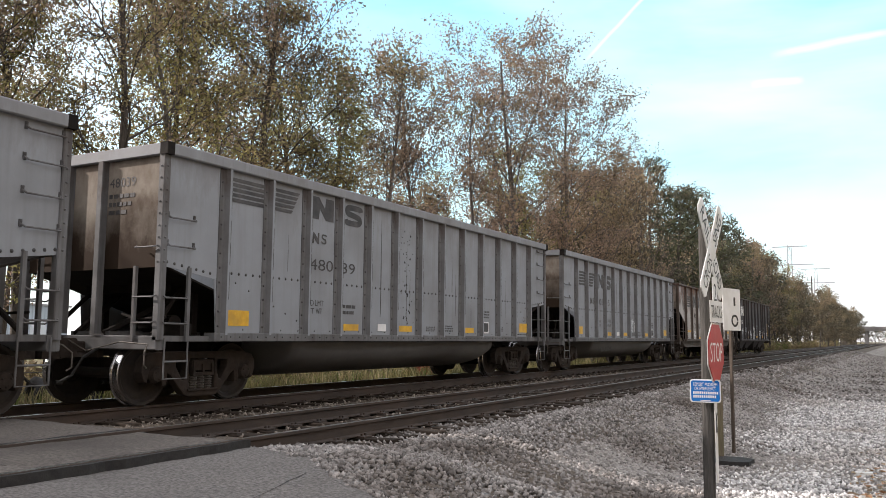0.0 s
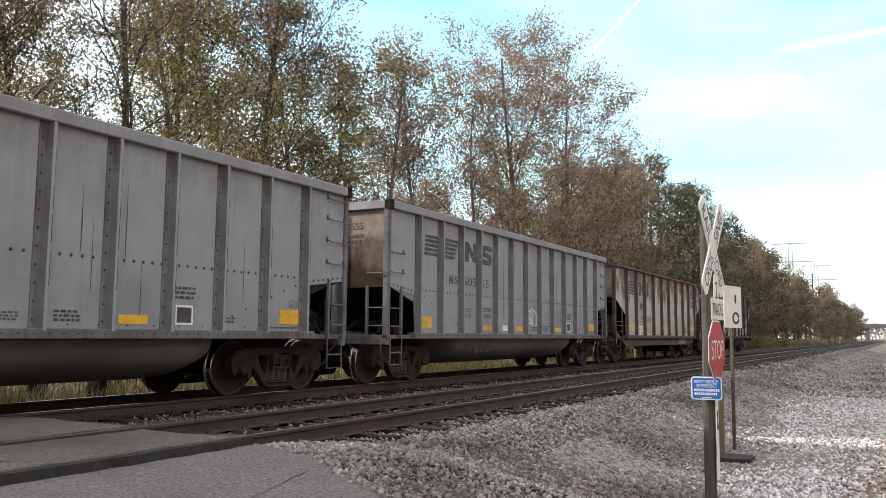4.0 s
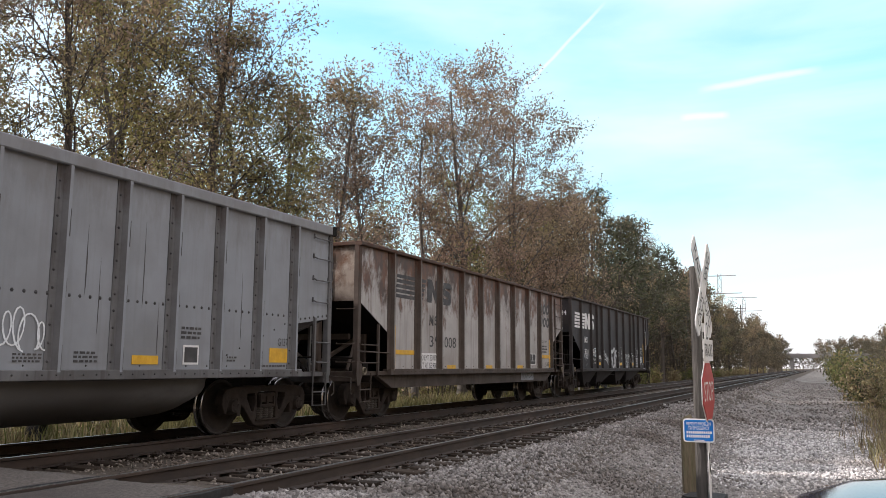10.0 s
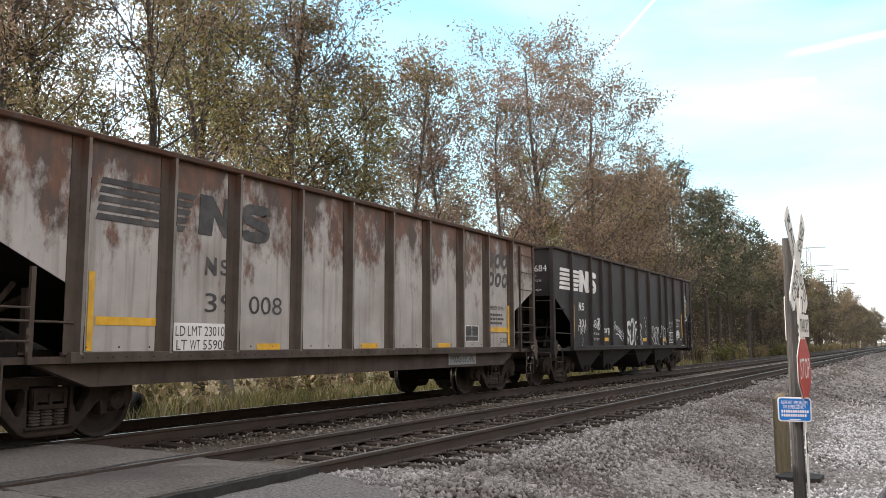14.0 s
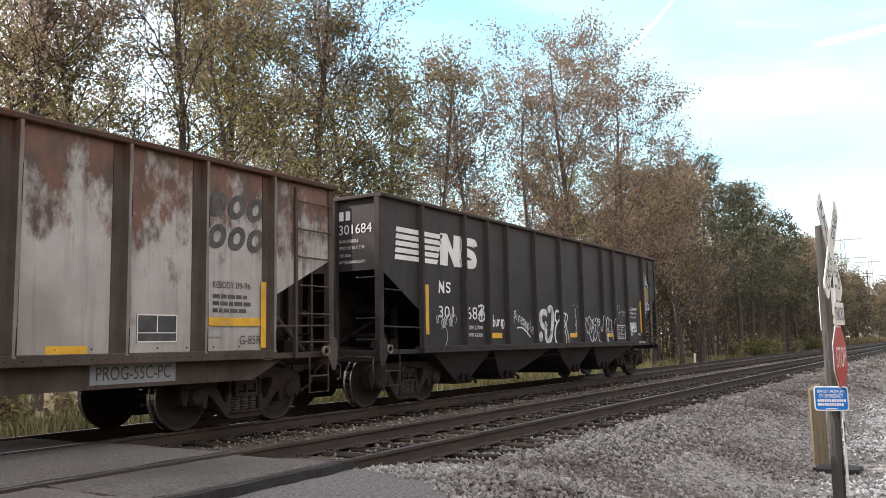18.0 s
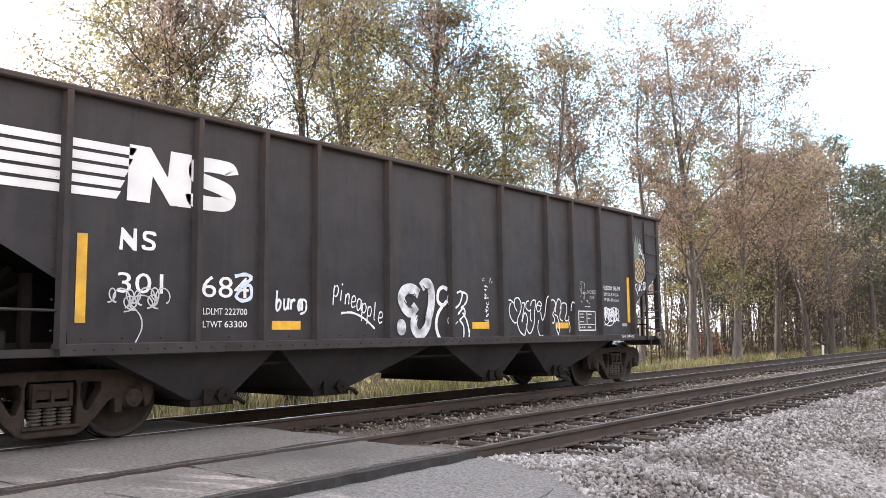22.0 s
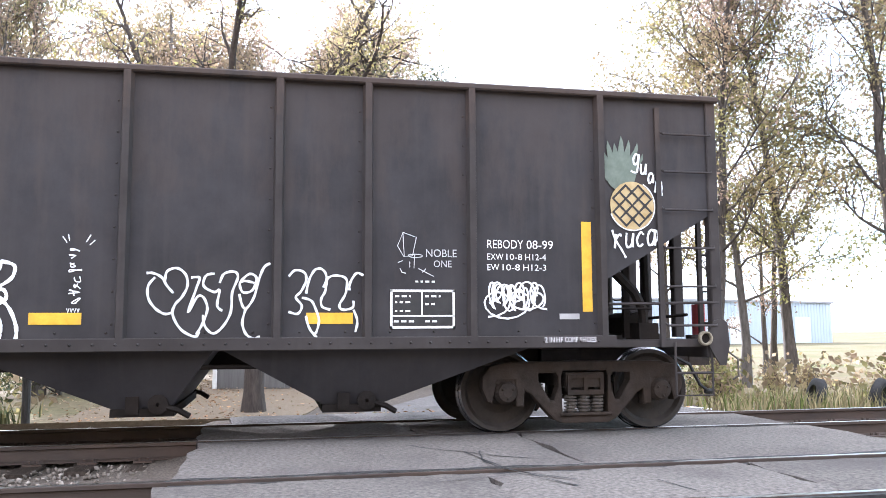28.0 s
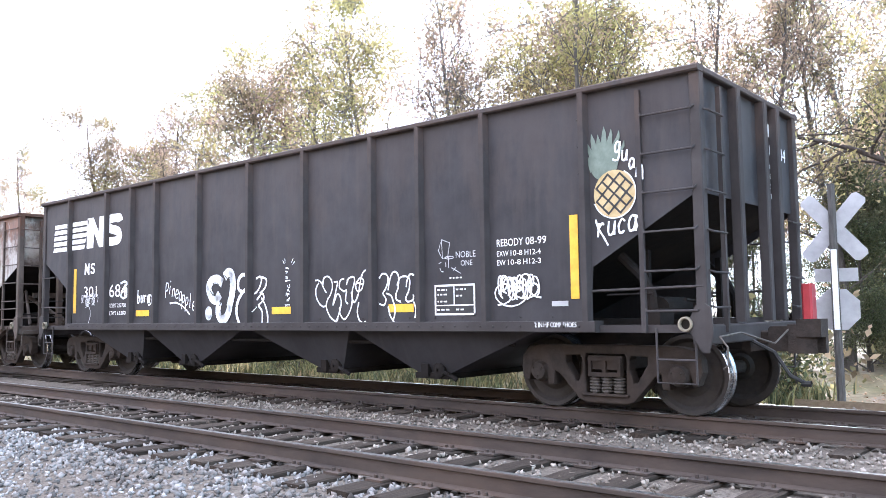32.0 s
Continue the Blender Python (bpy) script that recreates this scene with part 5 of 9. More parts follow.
def grey_car(number, L, logo):
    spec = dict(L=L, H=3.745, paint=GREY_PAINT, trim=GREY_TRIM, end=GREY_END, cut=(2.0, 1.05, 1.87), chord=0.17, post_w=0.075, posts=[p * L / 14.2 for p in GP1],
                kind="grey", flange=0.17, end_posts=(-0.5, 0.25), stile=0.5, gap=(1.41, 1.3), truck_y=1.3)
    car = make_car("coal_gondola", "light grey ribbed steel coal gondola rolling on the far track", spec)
    grey_tub(car, L)
    x = 1.524
    if number:
        part("car_number", *_num(number[0], 0.2, STENCIL_DARK, car, x, number[2], 2.19, number[4]))
        part("car_number", *_num(number[1], 0.2, STENCIL_DARK, car, x, number[3], 2.19, 0.42))
    if logo == "blocks":
        stripe_logo(car, x, 1.25, 3.1, 3.5, STENCIL_DARK, 3.32, 3.98, 4.3, 4.92, True, 3.0)
        stripe_logo(car, x, 0, 2.66, 2.86, STENCIL_DARK, 3.38, 3.57, 3.63, 3.79, False, weight=0.55)
    elif logo == "stripes":
        stripe_logo(car, x, 1.45, 2.76, 3.24, STENCIL_DARK, 3.28, 4.1, 4.24, 4.85, True, 3.05)
        stripe_logo(car, x, 0, 2.19, 2.39, STENCIL_DARK, 2.6, 2.79, 2.85, 3.01, False, weight=0.55)
    for y, w in ((1.36, 0.46), (4.36, 0.48), (6.3, 0.5), (9.2, 0.48), (L - 1.85, 0.54)):
        tall = not 2 < y < 11
        rect_mark(car, "reflector_strip", x, y, y + w, 1.18 if tall else 1.14, 1.42 if tall else 1.26, STENCIL_YELLOW, "faded yellow reflective strip")
    words("stencil_text", "LD LMT", 0.1, STENCIL_DARK, car, x, 3.3, 1.56, 0.44)
    words("stencil_text", "LT WT", 0.1, STENCIL_DARK, car, x, 3.3, 1.42, 0.4)
    if logo == "stripes":
        words("stencil_text", "237000", 0.1, STENCIL_DARK, car, x, 4.34, 1.6, 0.46)
        words("stencil_text", "49000", 0.1, STENCIL_DARK, car, x, 4.4, 1.44, 0.4)
    else:
        bars(car, x, 4.3, 1.42, 0.45, 0.22, 2, STENCIL_DARK, 9)
    bars(car, x, 10.12, 1.5, 0.5, 0.2, 3, STENCIL_DARK, 10)
    bars(car, x, 8.25, 1.15, 0.4, 0.16, 3, STENCIL_DARK, 14)
    bars(car, x, 11.15, 1.18, 0.25, 0.1, 2, STENCIL_DARK, 15)
    words("stencil_text", "G137R" if logo == "stripes" else "G116", 0.13, STENCIL_DARK, car, x, L - 1.62, 1.46, 0.36 if logo == "stripes" else 0.32)
    bars(car, x, L - 2.08, 1.1, 0.8, 0.05, 1, STENCIL_DARK, 16)
    rect_mark(car, "white_label", x, 5.5, 5.8, 1.14, 1.28, STENCIL_WHITE)
    fr = rect_mark(car, "data_plate", x, 10.17, 10.5, 1.14, 1.42, STENCIL_WHITE)
    part("data_plate_field", Shape().box(x + 0.004, x + 0.007, 10.2, 10.47, 1.17, 1.39), STENCIL_DARK, fr)
    bars(car, x, 7.4, 1.15, 0.45, 0.12, 3, STENCIL_DARK, 12)
    if logo == "stripes":
        strokes(car, "graffiti_scrawl", 1.53, [scrawl(31, 7.15, 1.2, 0.75, 0.62, 4)], 0.022, SPRAY_WHITE, "pale sprayed tag")
        tub_x = [[(a, b - 0.68) for a, b in scrawl(33, 3.9, 1.28, 1.7, 0.3, 7)]]
        strokes(car, "graffiti_scrawl", 1.33, tub_x, 0.03, STENCIL_DARK, "dark sprayed tag on the tub")
    else:
        st = random.Random(8)
        spots = Shape()
        for k in range(60):
            bolts(spots, [(1.521, 6.55 + st.gauss(0, 0.12), st.uniform(1.15, 3.3))], st.uniform(0.008, 0.026), 0.002)
        tagged(part("rust_spots", spots, UNDER_BLACK, car), kind="stuff")
    # leading end stencils
    if number:
        me = lettering(number[0] + number[1], 0.14, 0.55, 0.0)
        me.materials.clear()
        me.materials.append(STENCIL_DARK)
        part("car_number", me, None, car, at=Matrix.Translation((0.35, 0.044, 3.18)) @ pose(0, 0, 0, 90, 0, 0))
    sh = Shape()
    r = random.Random(3)
    for k, z in enumerate((3.02, 2.9, 2.78), 1):
        y = 0.35
        while y < 1.0 - 0.1 * k:
            w = r.uniform(0.05, 0.12)
            sh.box(y, y + w, 0.042, 0.05, z, z + (0.14 if k == 0 else 0.06))
            y += w + 0.03
    tagged(part("end_stencil", sh, STENCIL_DARK, car), kind="stuff")
    # long dark runs down the panels
    rr = random.Random(12 if logo == "stripes" else 5)
    for y, z0, z1, wd in ((5.55, 1.4, 3.35, 0.02), (6.5, 1.25, 3.0, 0.012), (6.62, 1.6, 2.4, 0.01), (2.6, 2.1, 2.75, 0.009), (8.5, 2.0, 2.9, 0.014), (8.62, 1.5, 2.5, 0.009), (9.4, 1.9, 3.1, 0.012), (9.55, 1.2, 2.0, 0.012), (11.4, 1.5, 2.6, 0.01)):
        y += rr.uniform(-0.15, 0.15)
        zm = z0 + (z1 - z0) * 0.45
        part("dirt_run", Shape().prism([(y, z0), (y + wd, z0 + 0.1), (y + wd * 1.3, zm), (y + wd * 0.6, z1 - 0.2), (y + wd * 0.4, z1), (y + wd * 0.2, z1 - 0.2), (y - wd * 0.2, zm)], 0, 1.5205, 1.522), STENCIL_DARK, car)
    return car


def _num(body, h, mat, car, x, y, z, width=None):
    me = lettering(body, h, width, 0.0)
    me.materials.clear()
    me.materials.append(mat)
    return me, mat, car, "", Matrix.Translation((x + 0.003, y, z)) @ ON_SIDE


def words(name, body, h, mat, car, x, y, z, width):
    """A line of stencil writing, one part to each word."""
    wide = [sum(0.3 if c in "1I-. " else 0.62 for c in w) for w in body.split()]
    unit = width / (sum(wide) + 0.35 * (len(wide) - 1))
    for w, k in zip(body.split(), wide):
        part(name, *_num(w, h, mat, car, x, y, z, k * unit))
        y += (k + 0.35) * unit


def strokes(car, name, x, lines, width, mat, label=""):
    """Sprayed lines: rounded ribbons in the side's plane."""
    for row, ln in enumerate(lines):
        sh = Shape()
        pts = [Vector((0, p[0], p[1])) for p in ln]
        n = len(pts)
        v = []
        for i, p in enumerate(pts):
            d = pts[min(i + 1, n - 1)] - pts[max(i - 1, 0)]
            d = d.normalized() if d.length > 1e-6 else Vector((0, 1, 0))
            w = Vector((0, -d.z, d.y)) * width * 0.5 * ((0.75 + 0.35 * abs(math.sin(i * 0.9 + len(ln)))) if width < 0.05 else 1.0)
            v += [(x + 0.0001 * i + 0.0006 * row, *(p + w)[1:]), (x + 0.0001 * i + 0.0006 * row, *(p - w)[1:])]
        sh.add(v, [(2 * i, 2 * i + 1, 2 * i + 3, 2 * i + 2) for i in range(n - 1)])
        made = part(name, sh, mat, car, label)
    return made


def arc(cy, cz, ry, rz, a0, a1, n=12):
    return [(cy + ry * math.cos(radians(a0 + (a1 - a0) * k / n)), cz + rz * math.sin(radians(a0 + (a1 - a0) * k / n))) for k in range(n + 1)]


def scrawl(seed, y0, z0, w, h, loops):
    """One looping hand-drawn line."""
    r = random.Random(seed)
    out, n = [], loops * 14
    ph = r.uniform(0, 6)
    rad = [r.uniform(0.6, 1.25) for _ in range(loops + 2)]
    sgn = [r.choice((1, 1, -1)) for _ in range(loops + 2)]
    for k in range(n + 1):
        t = k / n
        a = t * loops * 2 * math.pi
        q, u = int(t * loops), t * loops - int(t * loops)
        rr = rad[q] * (1 - u) + rad[q + 1] * u
        out.append((y0 + w * (0.1 + t * 0.8) + 0.62 * w / loops * rr * math.sin(a) * sgn[q], z0 + h * (0.5 + 0.4 * rr * -math.cos(a) + 0.08 * math.sin(5 * t + ph))))
    return out


def flow(pts, n=4):
    """A smooth line through a few points."""
    out = []
    for i in range(len(pts) - 1):
        p0, p1, p2, p3 = pts[max(i - 1, 0)], pts[i], pts[i + 1], pts[min(i + 2, len(pts) - 1)]
        for k in range(n):
            u = k / n
            out.append(tuple(b + 0.5 * u * (c - a + u * (2 * a - 5 * b + 4 * c - d + u * (3 * (b - c) + d - a))) for a, b, c, d in zip(p0, p1, p2, p3)))
    return out + [pts[-1]]


# loose single-stroke letters: lines in units of the letter's height
HANDWRITING = {
    "p": (((0.1, 1.1), (0.08, 0.2), (0.12, -0.7)), ((0.1, 0.9), (0.5, 1.05), (0.75, 0.6), (0.5, 0.1), (0.1, 0.2))),
    "i": (((0.3, 1), (0.28, 0)), ((0.3, 1.45), (0.36, 1.6))),
    "n": (((0.1, 1), (0.1, 0)), ((0.1, 0.6), (0.35, 1), (0.65, 0.9), (0.7, 0))),
    "e": (((0.1, 0.5), (0.7, 0.55), (0.6, 0.95), (0.25, 0.95), (0.1, 0.4), (0.35, 0), (0.75, 0.15)),),
    "a": (((0.7, 0.9), (0.3, 1), (0.1, 0.5), (0.3, 0.02), (0.65, 0.3), (0.7, 0.9), (0.8, 0)),),
    "l": (((0.3, 1.7), (0.28, 0.2), (0.45, 0)),),
    "b": (((0.0, 1.7), (0.12, 0), (0.5, 0), (0.7, 0.5), (0.4, 0.9), (0.12, 0.5)),),
    "u": (((0.1, 1), (0.12, 0.3), (0.35, 0), (0.65, 0.3), (0.7, 1), (0.75, 0)),),
    "r": (((0.1, 1), (0.12, 0)), ((0.12, 0.6), (0.4, 1), (0.65, 0.85))),
    "c": (((0.7, 0.85), (0.4, 1), (0.12, 0.5), (0.35, 0), (0.72, 0.2)),),
    "g": (((0.7, 0.9), (0.3, 1), (0.1, 0.5), (0.3, 0.05), (0.65, 0.3), (0.7, 1), (0.68, -0.5), (0.3, -0.7), (-0.1, -0.5)),),
    "m": (((0.05, 0), (0.1, 1)), ((0.1, 0.7), (0.3, 1), (0.4, 0.6), (0.4, 0)), ((0.4, 0.7), (0.6, 1), (0.75, 0.6), (0.85, -0.3))),
}


def handwritten(word, y, z, h, step, drop, width, car, x, label):
    """Sprayed handwriting: each letter drops a little below the one before."""
    r = random.Random(word)
    for k, ch in enumerate(word):
        s = r.uniform(0.9, 1.12)
        lines = [flow([(y + k * step + a * h * 0.8 * s + 0.12 * b * h, z + k * drop + b * h * s + 0.004 * r.uniform(-1, 1)) for a, b in ln]) for ln in HANDWRITING[ch]]
        strokes(car, "graffiti_letter", x, lines, width, SPRAY_WHITE, label if k == 0 else "")


def rusty_car():
    L = 14.32
    spec = dict(L=L, H=3.63, paint=RUST_PAINT, trim=RUST_TRIM, end=RUST_END, cut=(2.45, 1.36, 1.80), chord=0.08, post_w=0.085, flange=0.2, posts=[1.44, 2.73, 3.92, 5.28, 6.61, 7.86, 9.16, 10.52, 11.71, 12.97],
                kind="rust", end_posts=(0.6, -0.35), stile=0.82, gap=(1.3, 1.14), truck_y=1.42)
    car = make_car("coal_gondola", "pale coal gondola streaked with rust on the far track", spec)
    for s in (1, -1):
        part("side_girder", Shape().prism([(1.0, 0.93), (L - 1.0, 0.93), (L - 1.6, 0.66), (1.7, 0.66)], 0, *sorted((s * 1.3, s * 1.42))), RUST_TRIM, car)
    part("floor_plate", Shape().box(-1.3, 1.3, 1.7, L - 1.7, 0.78, 0.95), RUST_TRIM, car)
    x = 1.524
    stripe_logo(car, x, 1.6, 2.62, 3.17, STENCIL_DARK, 3.2, 3.92, 4.02, 4.6, True, 3.15)
    stripe_logo(car, x, 0, 2.08, 2.33, STENCIL_DARK, 3.34, 3.55, 3.62, 3.8, False, weight=0.55)
    part("car_number", *_num("39", 0.26, STENCIL_DARK, car, x, 3.35, 1.58, 0.55))
    part("car_number", *_num("008", 0.26, STENCIL_DARK, car, x, 4.2, 1.58, 0.7))
    p = rect_mark(car, "weight_panel", x, 2.83, 3.84, 1.04, 1.43, STENCIL_WHITE, "white painted panel with load limit figures")
    words("panel_text", "LD LMT 230100", 0.13, STENCIL_DARK, p, x + 0.004, 2.86, 1.26, 0.94)
    words("panel_text", "LT WT 55900", 0.13, STENCIL_DARK, p, x + 0.004, 2.88, 1.08, 0.9)
    rect_mark(car, "reflector_strip", x, 1.55, 1.63, 1.08, 2.0, STENCIL_YELLOW, "upright yellow stripe")
    rect_mark(car, "reflector_strip", x, 1.66, 2.62, 1.38, 1.48, STENCIL_YELLOW)
    for y in (4.38, 6.95, 9.55):
        rect_mark(car, "reflector_strip", x, y, y + 0.5, 1.04, 1.16, STENCIL_YELLOW)
    rect_mark(car, "reflector_strip", x + 0.012, 11.8, 12.74, 1.4, 1.51, STENCIL_YELLOW)
    rect_mark(car, "reflector_strip", x + 0.012, 12.75, 12.85, 1.1, 2.02, STENCIL_YELLOW)
    # worn two-line class mark near the trailing end
    for (z, h) in ((2.85, 0.35), (2.42, 0.34)):
        y = 11.78
        for w in (0.33, 0.33, 0.33):
            sh = Shape()
            ring = arc(y + w / 2, z + h / 2, w * 0.47, h / 2, 181, 540, 20) + arc(y + w / 2, z + h / 2, w * 0.2, h * 0.24, 540, 181, 20)
            sh.prism([(a + 0.25 * (b - z - h / 2), b) for a, b in ring], 0, x, x + 0.003)
            part("class_mark", sh, STENCIL_DARK, car)
            y += w + 0.02
    words("stencil_text", "REBODY 09-96", 0.09, STENCIL_DARK, car, x, 11.88, 1.9, 0.68)
    bars(car, x, 11.88, 1.56, 0.68, 0.28, 3, STENCIL_DARK, 21)
    words("stencil_text", "G-85R", 0.12, STENCIL_DARK, car, x, 12.36, 1.15, 0.4)
    rect_mark(car, "steel_tag", x, 11.8, 12.02, 1.25, 1.33, STEEL_GALV)
    p = rect_mark(car, "data_plate", x, 10.7, 11.3, 1.19, 1.53, STENCIL_DARK)
    for a, b, c, d in ((10.7, 11.3, 1.515, 1.53), (10.7, 11.3, 1.19, 1.205), (10.7, 10.715, 1.19, 1.53), (11.285, 11.3, 1.19, 1.53), (10.99, 11.005, 1.3, 1.53), (10.7, 11.3, 1.3, 1.31)):
        part("plate_line", Shape().box(x + 0.004, x + 0.007, a, b, c, d), STENCIL_WHITE, p)
    p = rect_mark(car, "sill_plate", 1.425, 10.16, 11.37, 0.71, 0.94, GREY_PAINT)
    part("plate_text", *_num("PROG-55C-PC", 0.16, STENCIL_DARK, p, 1.429, 10.24, 0.755, 1.05))
    sh = Shape()
    for z, h in ((3.1, 0.2), (2.85, 0.2), (2.6, 0.1), (2.45, 0.1)):
        sh.box(0.6, 0.72, 0.042, 0.05, z, z + h)
        sh.box(0.78, 0.9, 0.042, 0.05, z, z + h)
    tagged(part("end_stencil", sh, STENCIL_DARK, car), kind="stuff")
    return car


def black_hopper():
    L = 15.05
    spec = dict(L=L, H=3.72, paint=BLACK_PAINT, trim=BLACK_TRIM, end=BLACK_PAINT, cut=(2.42, 1.3, 1.67), chord=0.07, post_w=0.055,
                posts=[1.27, 2.82, 3.775, 4.64, 6.02, 7.455, 8.83, 10.28, 11.17, 12.255, 13.68], kind="black", end_posts=(0.55, -0.3, -0.75), stile=0.66, gap=(1.14, 1.25), truck_y=1.42)
    car = make_car("coal_hopper", "black open-top coal hopper with white graffiti, ending the train", spec)
    for y0, yb0, yb1, y1 in ((1.7, 3.05, 3.55, 4.1), (4.1, 4.95, 5.5, 7.2), (7.3, 8.75, 9.25, 9.7), (9.7, 10.8, 11.3, 13.0)):
        sh = Shape()
        top = [(-1.45, y0, 0.98), (1.45, y0, 0.98), (1.45, y1, 0.98), (-1.45, y1, 0.98)]
        bot = [(-1.15, yb0, 0.36), (1.15, yb0, 0.36), (1.15, yb1, 0.36), (-1.15, yb1, 0.36)]
        sh.add(top + bot, [(3, 2, 1, 0), (4, 5, 6, 7), (0, 1, 5, 4), (1, 2, 6, 5), (2, 3, 7, 6), (3, 0, 4, 7)])
        hop = part("hopper_bay", sh, BLACK_PAINT, car, "sloping black discharge hopper")
        gt = Shape()
        gt.box(-1.2, 1.2, yb0 - 0.05, yb1 + 0.05, 0.3, 0.38)
        for s in (1, -1):
            gt.lathe([(s * 1.15, 0.02), (s * 1.15, 0.1), (s * 1.24, 0.1), (s * 1.26, 0.02)], 10, 0, centre=(0, yb1 - 0.1, 0.42))
            gt.tube([(s * 1.2, yb1 - 0.1, 0.42), (s * 1.24, yb1 + 0.1, 0.36), (s * 1.22, yb1 + 0.2, 0.3)], 0.03, 6)
            gt.box(*sorted((s * 1.16, s * 1.25)), yb0 + 0.1, yb0 + 0.22, 0.33, 0.5)
        part("hopper_gate", gt, UNDER_BLACK, hop)
    sh = Shape().tube([(1.3, 3.6, 0.78), (1.3, 12.5, 0.78)], 0.025, 6)
    part("train_pipe", sh, UNDER_BLACK, car)
    x = 1.524
    stripe_logo(car, x, 0.45, 2.6, 3.22, STENCIL_WHITE, 1.95, 2.74, 2.7, 3.36, True, 2.05)
    stripe_logo(car, x, 0, 2.06, 2.3, STENCIL_WHITE, 1.88, 2.08, 2.14, 2.31, False, weight=0.55)
    part("car_number", *_num("301", 0.22, STENCIL_WHITE, car, x, 1.87, 1.6, 0.54))
    part("car_number", *_num("684", 0.25, STENCIL_WHITE, car, x, 2.91, 1.58, 0.66))
    words("stencil_text", "LDLMT 222700", 0.075, STENCIL_WHITE, car, x, 2.93, 1.38, 0.62)
    words("stencil_text", "LTWT  63300", 0.075, STENCIL_WHITE, car, x, 2.93, 1.23, 0.62)
    words("stencil_text", "REBODY 08-99", 0.09, STENCIL_WHITE, car, x, 12.42, 1.98, 0.72)
    words("stencil_text", "EXW 10-8 H12-4", 0.065, STENCIL_WHITE, car, x, 12.42, 1.86, 0.64)
    words("stencil_text", "EW  10-8 H12-3", 0.065, STENCIL_WHITE, car, x, 12.42, 1.75, 0.64)
    words("stencil_text", "2 IN HF COMP SHOES", 0.055, STENCIL_WHITE, car, 1.606, 13.0, 1.0, 0.57)
    rect_mark(car, "reflector_strip", x, 1.42, 1.53, 1.28, 2.2, STENCIL_YELLOW, "upright yellow reflective stripe")
    rect_mark(car, "reflector_strip", x, 13.46, 13.57, 1.32, 2.28, STENCIL_YELLOW, "upright yellow reflective stripe")
    for y in (3.93, 8.02, 10.565):
        rect_mark(car, "reflector_strip", x, y, y + 0.46, 1.2, 1.31, STENCIL_YELLOW)
    p = part("data_box", Shape().box(x, x + 0.002, 11.41, 12.06, 1.16, 1.53), SPRAY_BLACK, car, "white-lined data box")
    for a, b, c, d in ((11.4, 12.07, 1.52, 1.545), (11.4, 12.07, 1.15, 1.175), (11.4, 11.425, 1.15, 1.54), (12.045, 12.07, 1.15, 1.54), (11.72, 11.735, 1.28, 1.54), (11.4, 12.07, 1.27, 1.285)):
        part("box_line", Shape().box(x + 0.002, x + 0.005, a, b, c, d), STENCIL_WHITE, p)
    for y0, z0, w in ((11.45, 1.45, 0.16), (11.45, 1.39, 0.2), (11.45, 1.3, 0.16), (11.76, 1.45, 0.16), (11.76, 1.37, 0.1), (11.44, 1.195, 0.22), (11.76, 1.195, 0.16), (11.66, 1.6, 0.2)):
        bars(car, x + 0.003, y0, z0 + 0.01, w, 0.036, 1, STENCIL_WHITE, int(y0 * 100 + z0 * 10))
    rect_mark(car, "serial_plate", x, 13.2, 13.42, 1.24, 1.3, SIGN_BACK)
    g = 1.53
    handwritten("pineapple", 4.95, 1.63, 0.15, 0.107, -0.043, 0.019, car, g, "thin white sprayed word")
    strokes(car, "graffiti_underline", g, [flow([(5.1, 1.42), (5.3, 1.43), (5.5, 1.37), (5.64, 1.29), (5.75, 1.21)])], 0.03, SPRAY_WHITE)
    handwritten("bura", 3.98, 1.46, 0.125, 0.115, -0.004, 0.03, car, g, "small white sprayed tag")
    strokes(car, "graffiti_letter", g, [flow([(4.36, 1.45), (4.4, 1.58), (4.48, 1.56), (4.47, 1.44), (4.38, 1.4)])], 0.03, SPRAY_WHITE)
    # fat bubble letters
    for pts, w in (([(6.7, 1.73), (6.55, 1.8), (6.38, 1.77), (6.31, 1.65), (6.4, 1.5), (6.52, 1.45), (6.64, 1.55)], 0.17), ([(6.76, 1.83), (6.86, 1.9), (6.96, 1.86), (7.0, 1.7), (6.97, 1.5), (6.9, 1.33)], 0.17), ([(6.62, 1.42), (6.58, 1.27), (6.64, 1.15), (6.76, 1.13), (6.87, 1.22), (6.92, 1.35)], 0.16)):
        strokes(car, "graffiti_bubble", g, [flow(pts, 7)], w * 0.92, SPRAY_FILL, "fat white bubble-letter graffiti")
    part("graffiti_dot", Shape().prism(arc(6.31, 1.23, 0.1, 0.12, 0, 345, 20), 0, g, g + 0.002), SPRAY_FILL, car)
    strokes(car, "graffiti_bubble", g, [flow(q) for q in ([(7.38, 1.82), (7.27, 1.85), (7.16, 1.78), (7.15, 1.63), (7.27, 1.57), (7.37, 1.64)], [(7.27, 1.57), (7.15, 1.44), (7.1, 1.28), (7.13, 1.14), (7.2, 1.03)])], 0.06, SPRAY_WHITE)
    strokes(car, "graffiti_bubble", g, [flow(q) for q in ([(7.62, 1.77), (7.72, 1.8), (7.76, 1.74), (7.69, 1.6), (7.58, 1.53)], [(7.76, 1.79), (7.88, 1.75), (7.86, 1.63), (7.72, 1.53)], [(7.64, 1.43), (7.78, 1.53), (7.82, 1.44), (7.68, 1.34)],
        [(7.76, 1.46), (7.86, 1.34), (7.92, 1.18), (7.92, 1.07)], [(7.68, 1.34), (7.78, 1.24), (7.78, 1.06)])], 0.034, SPRAY_WHITE)
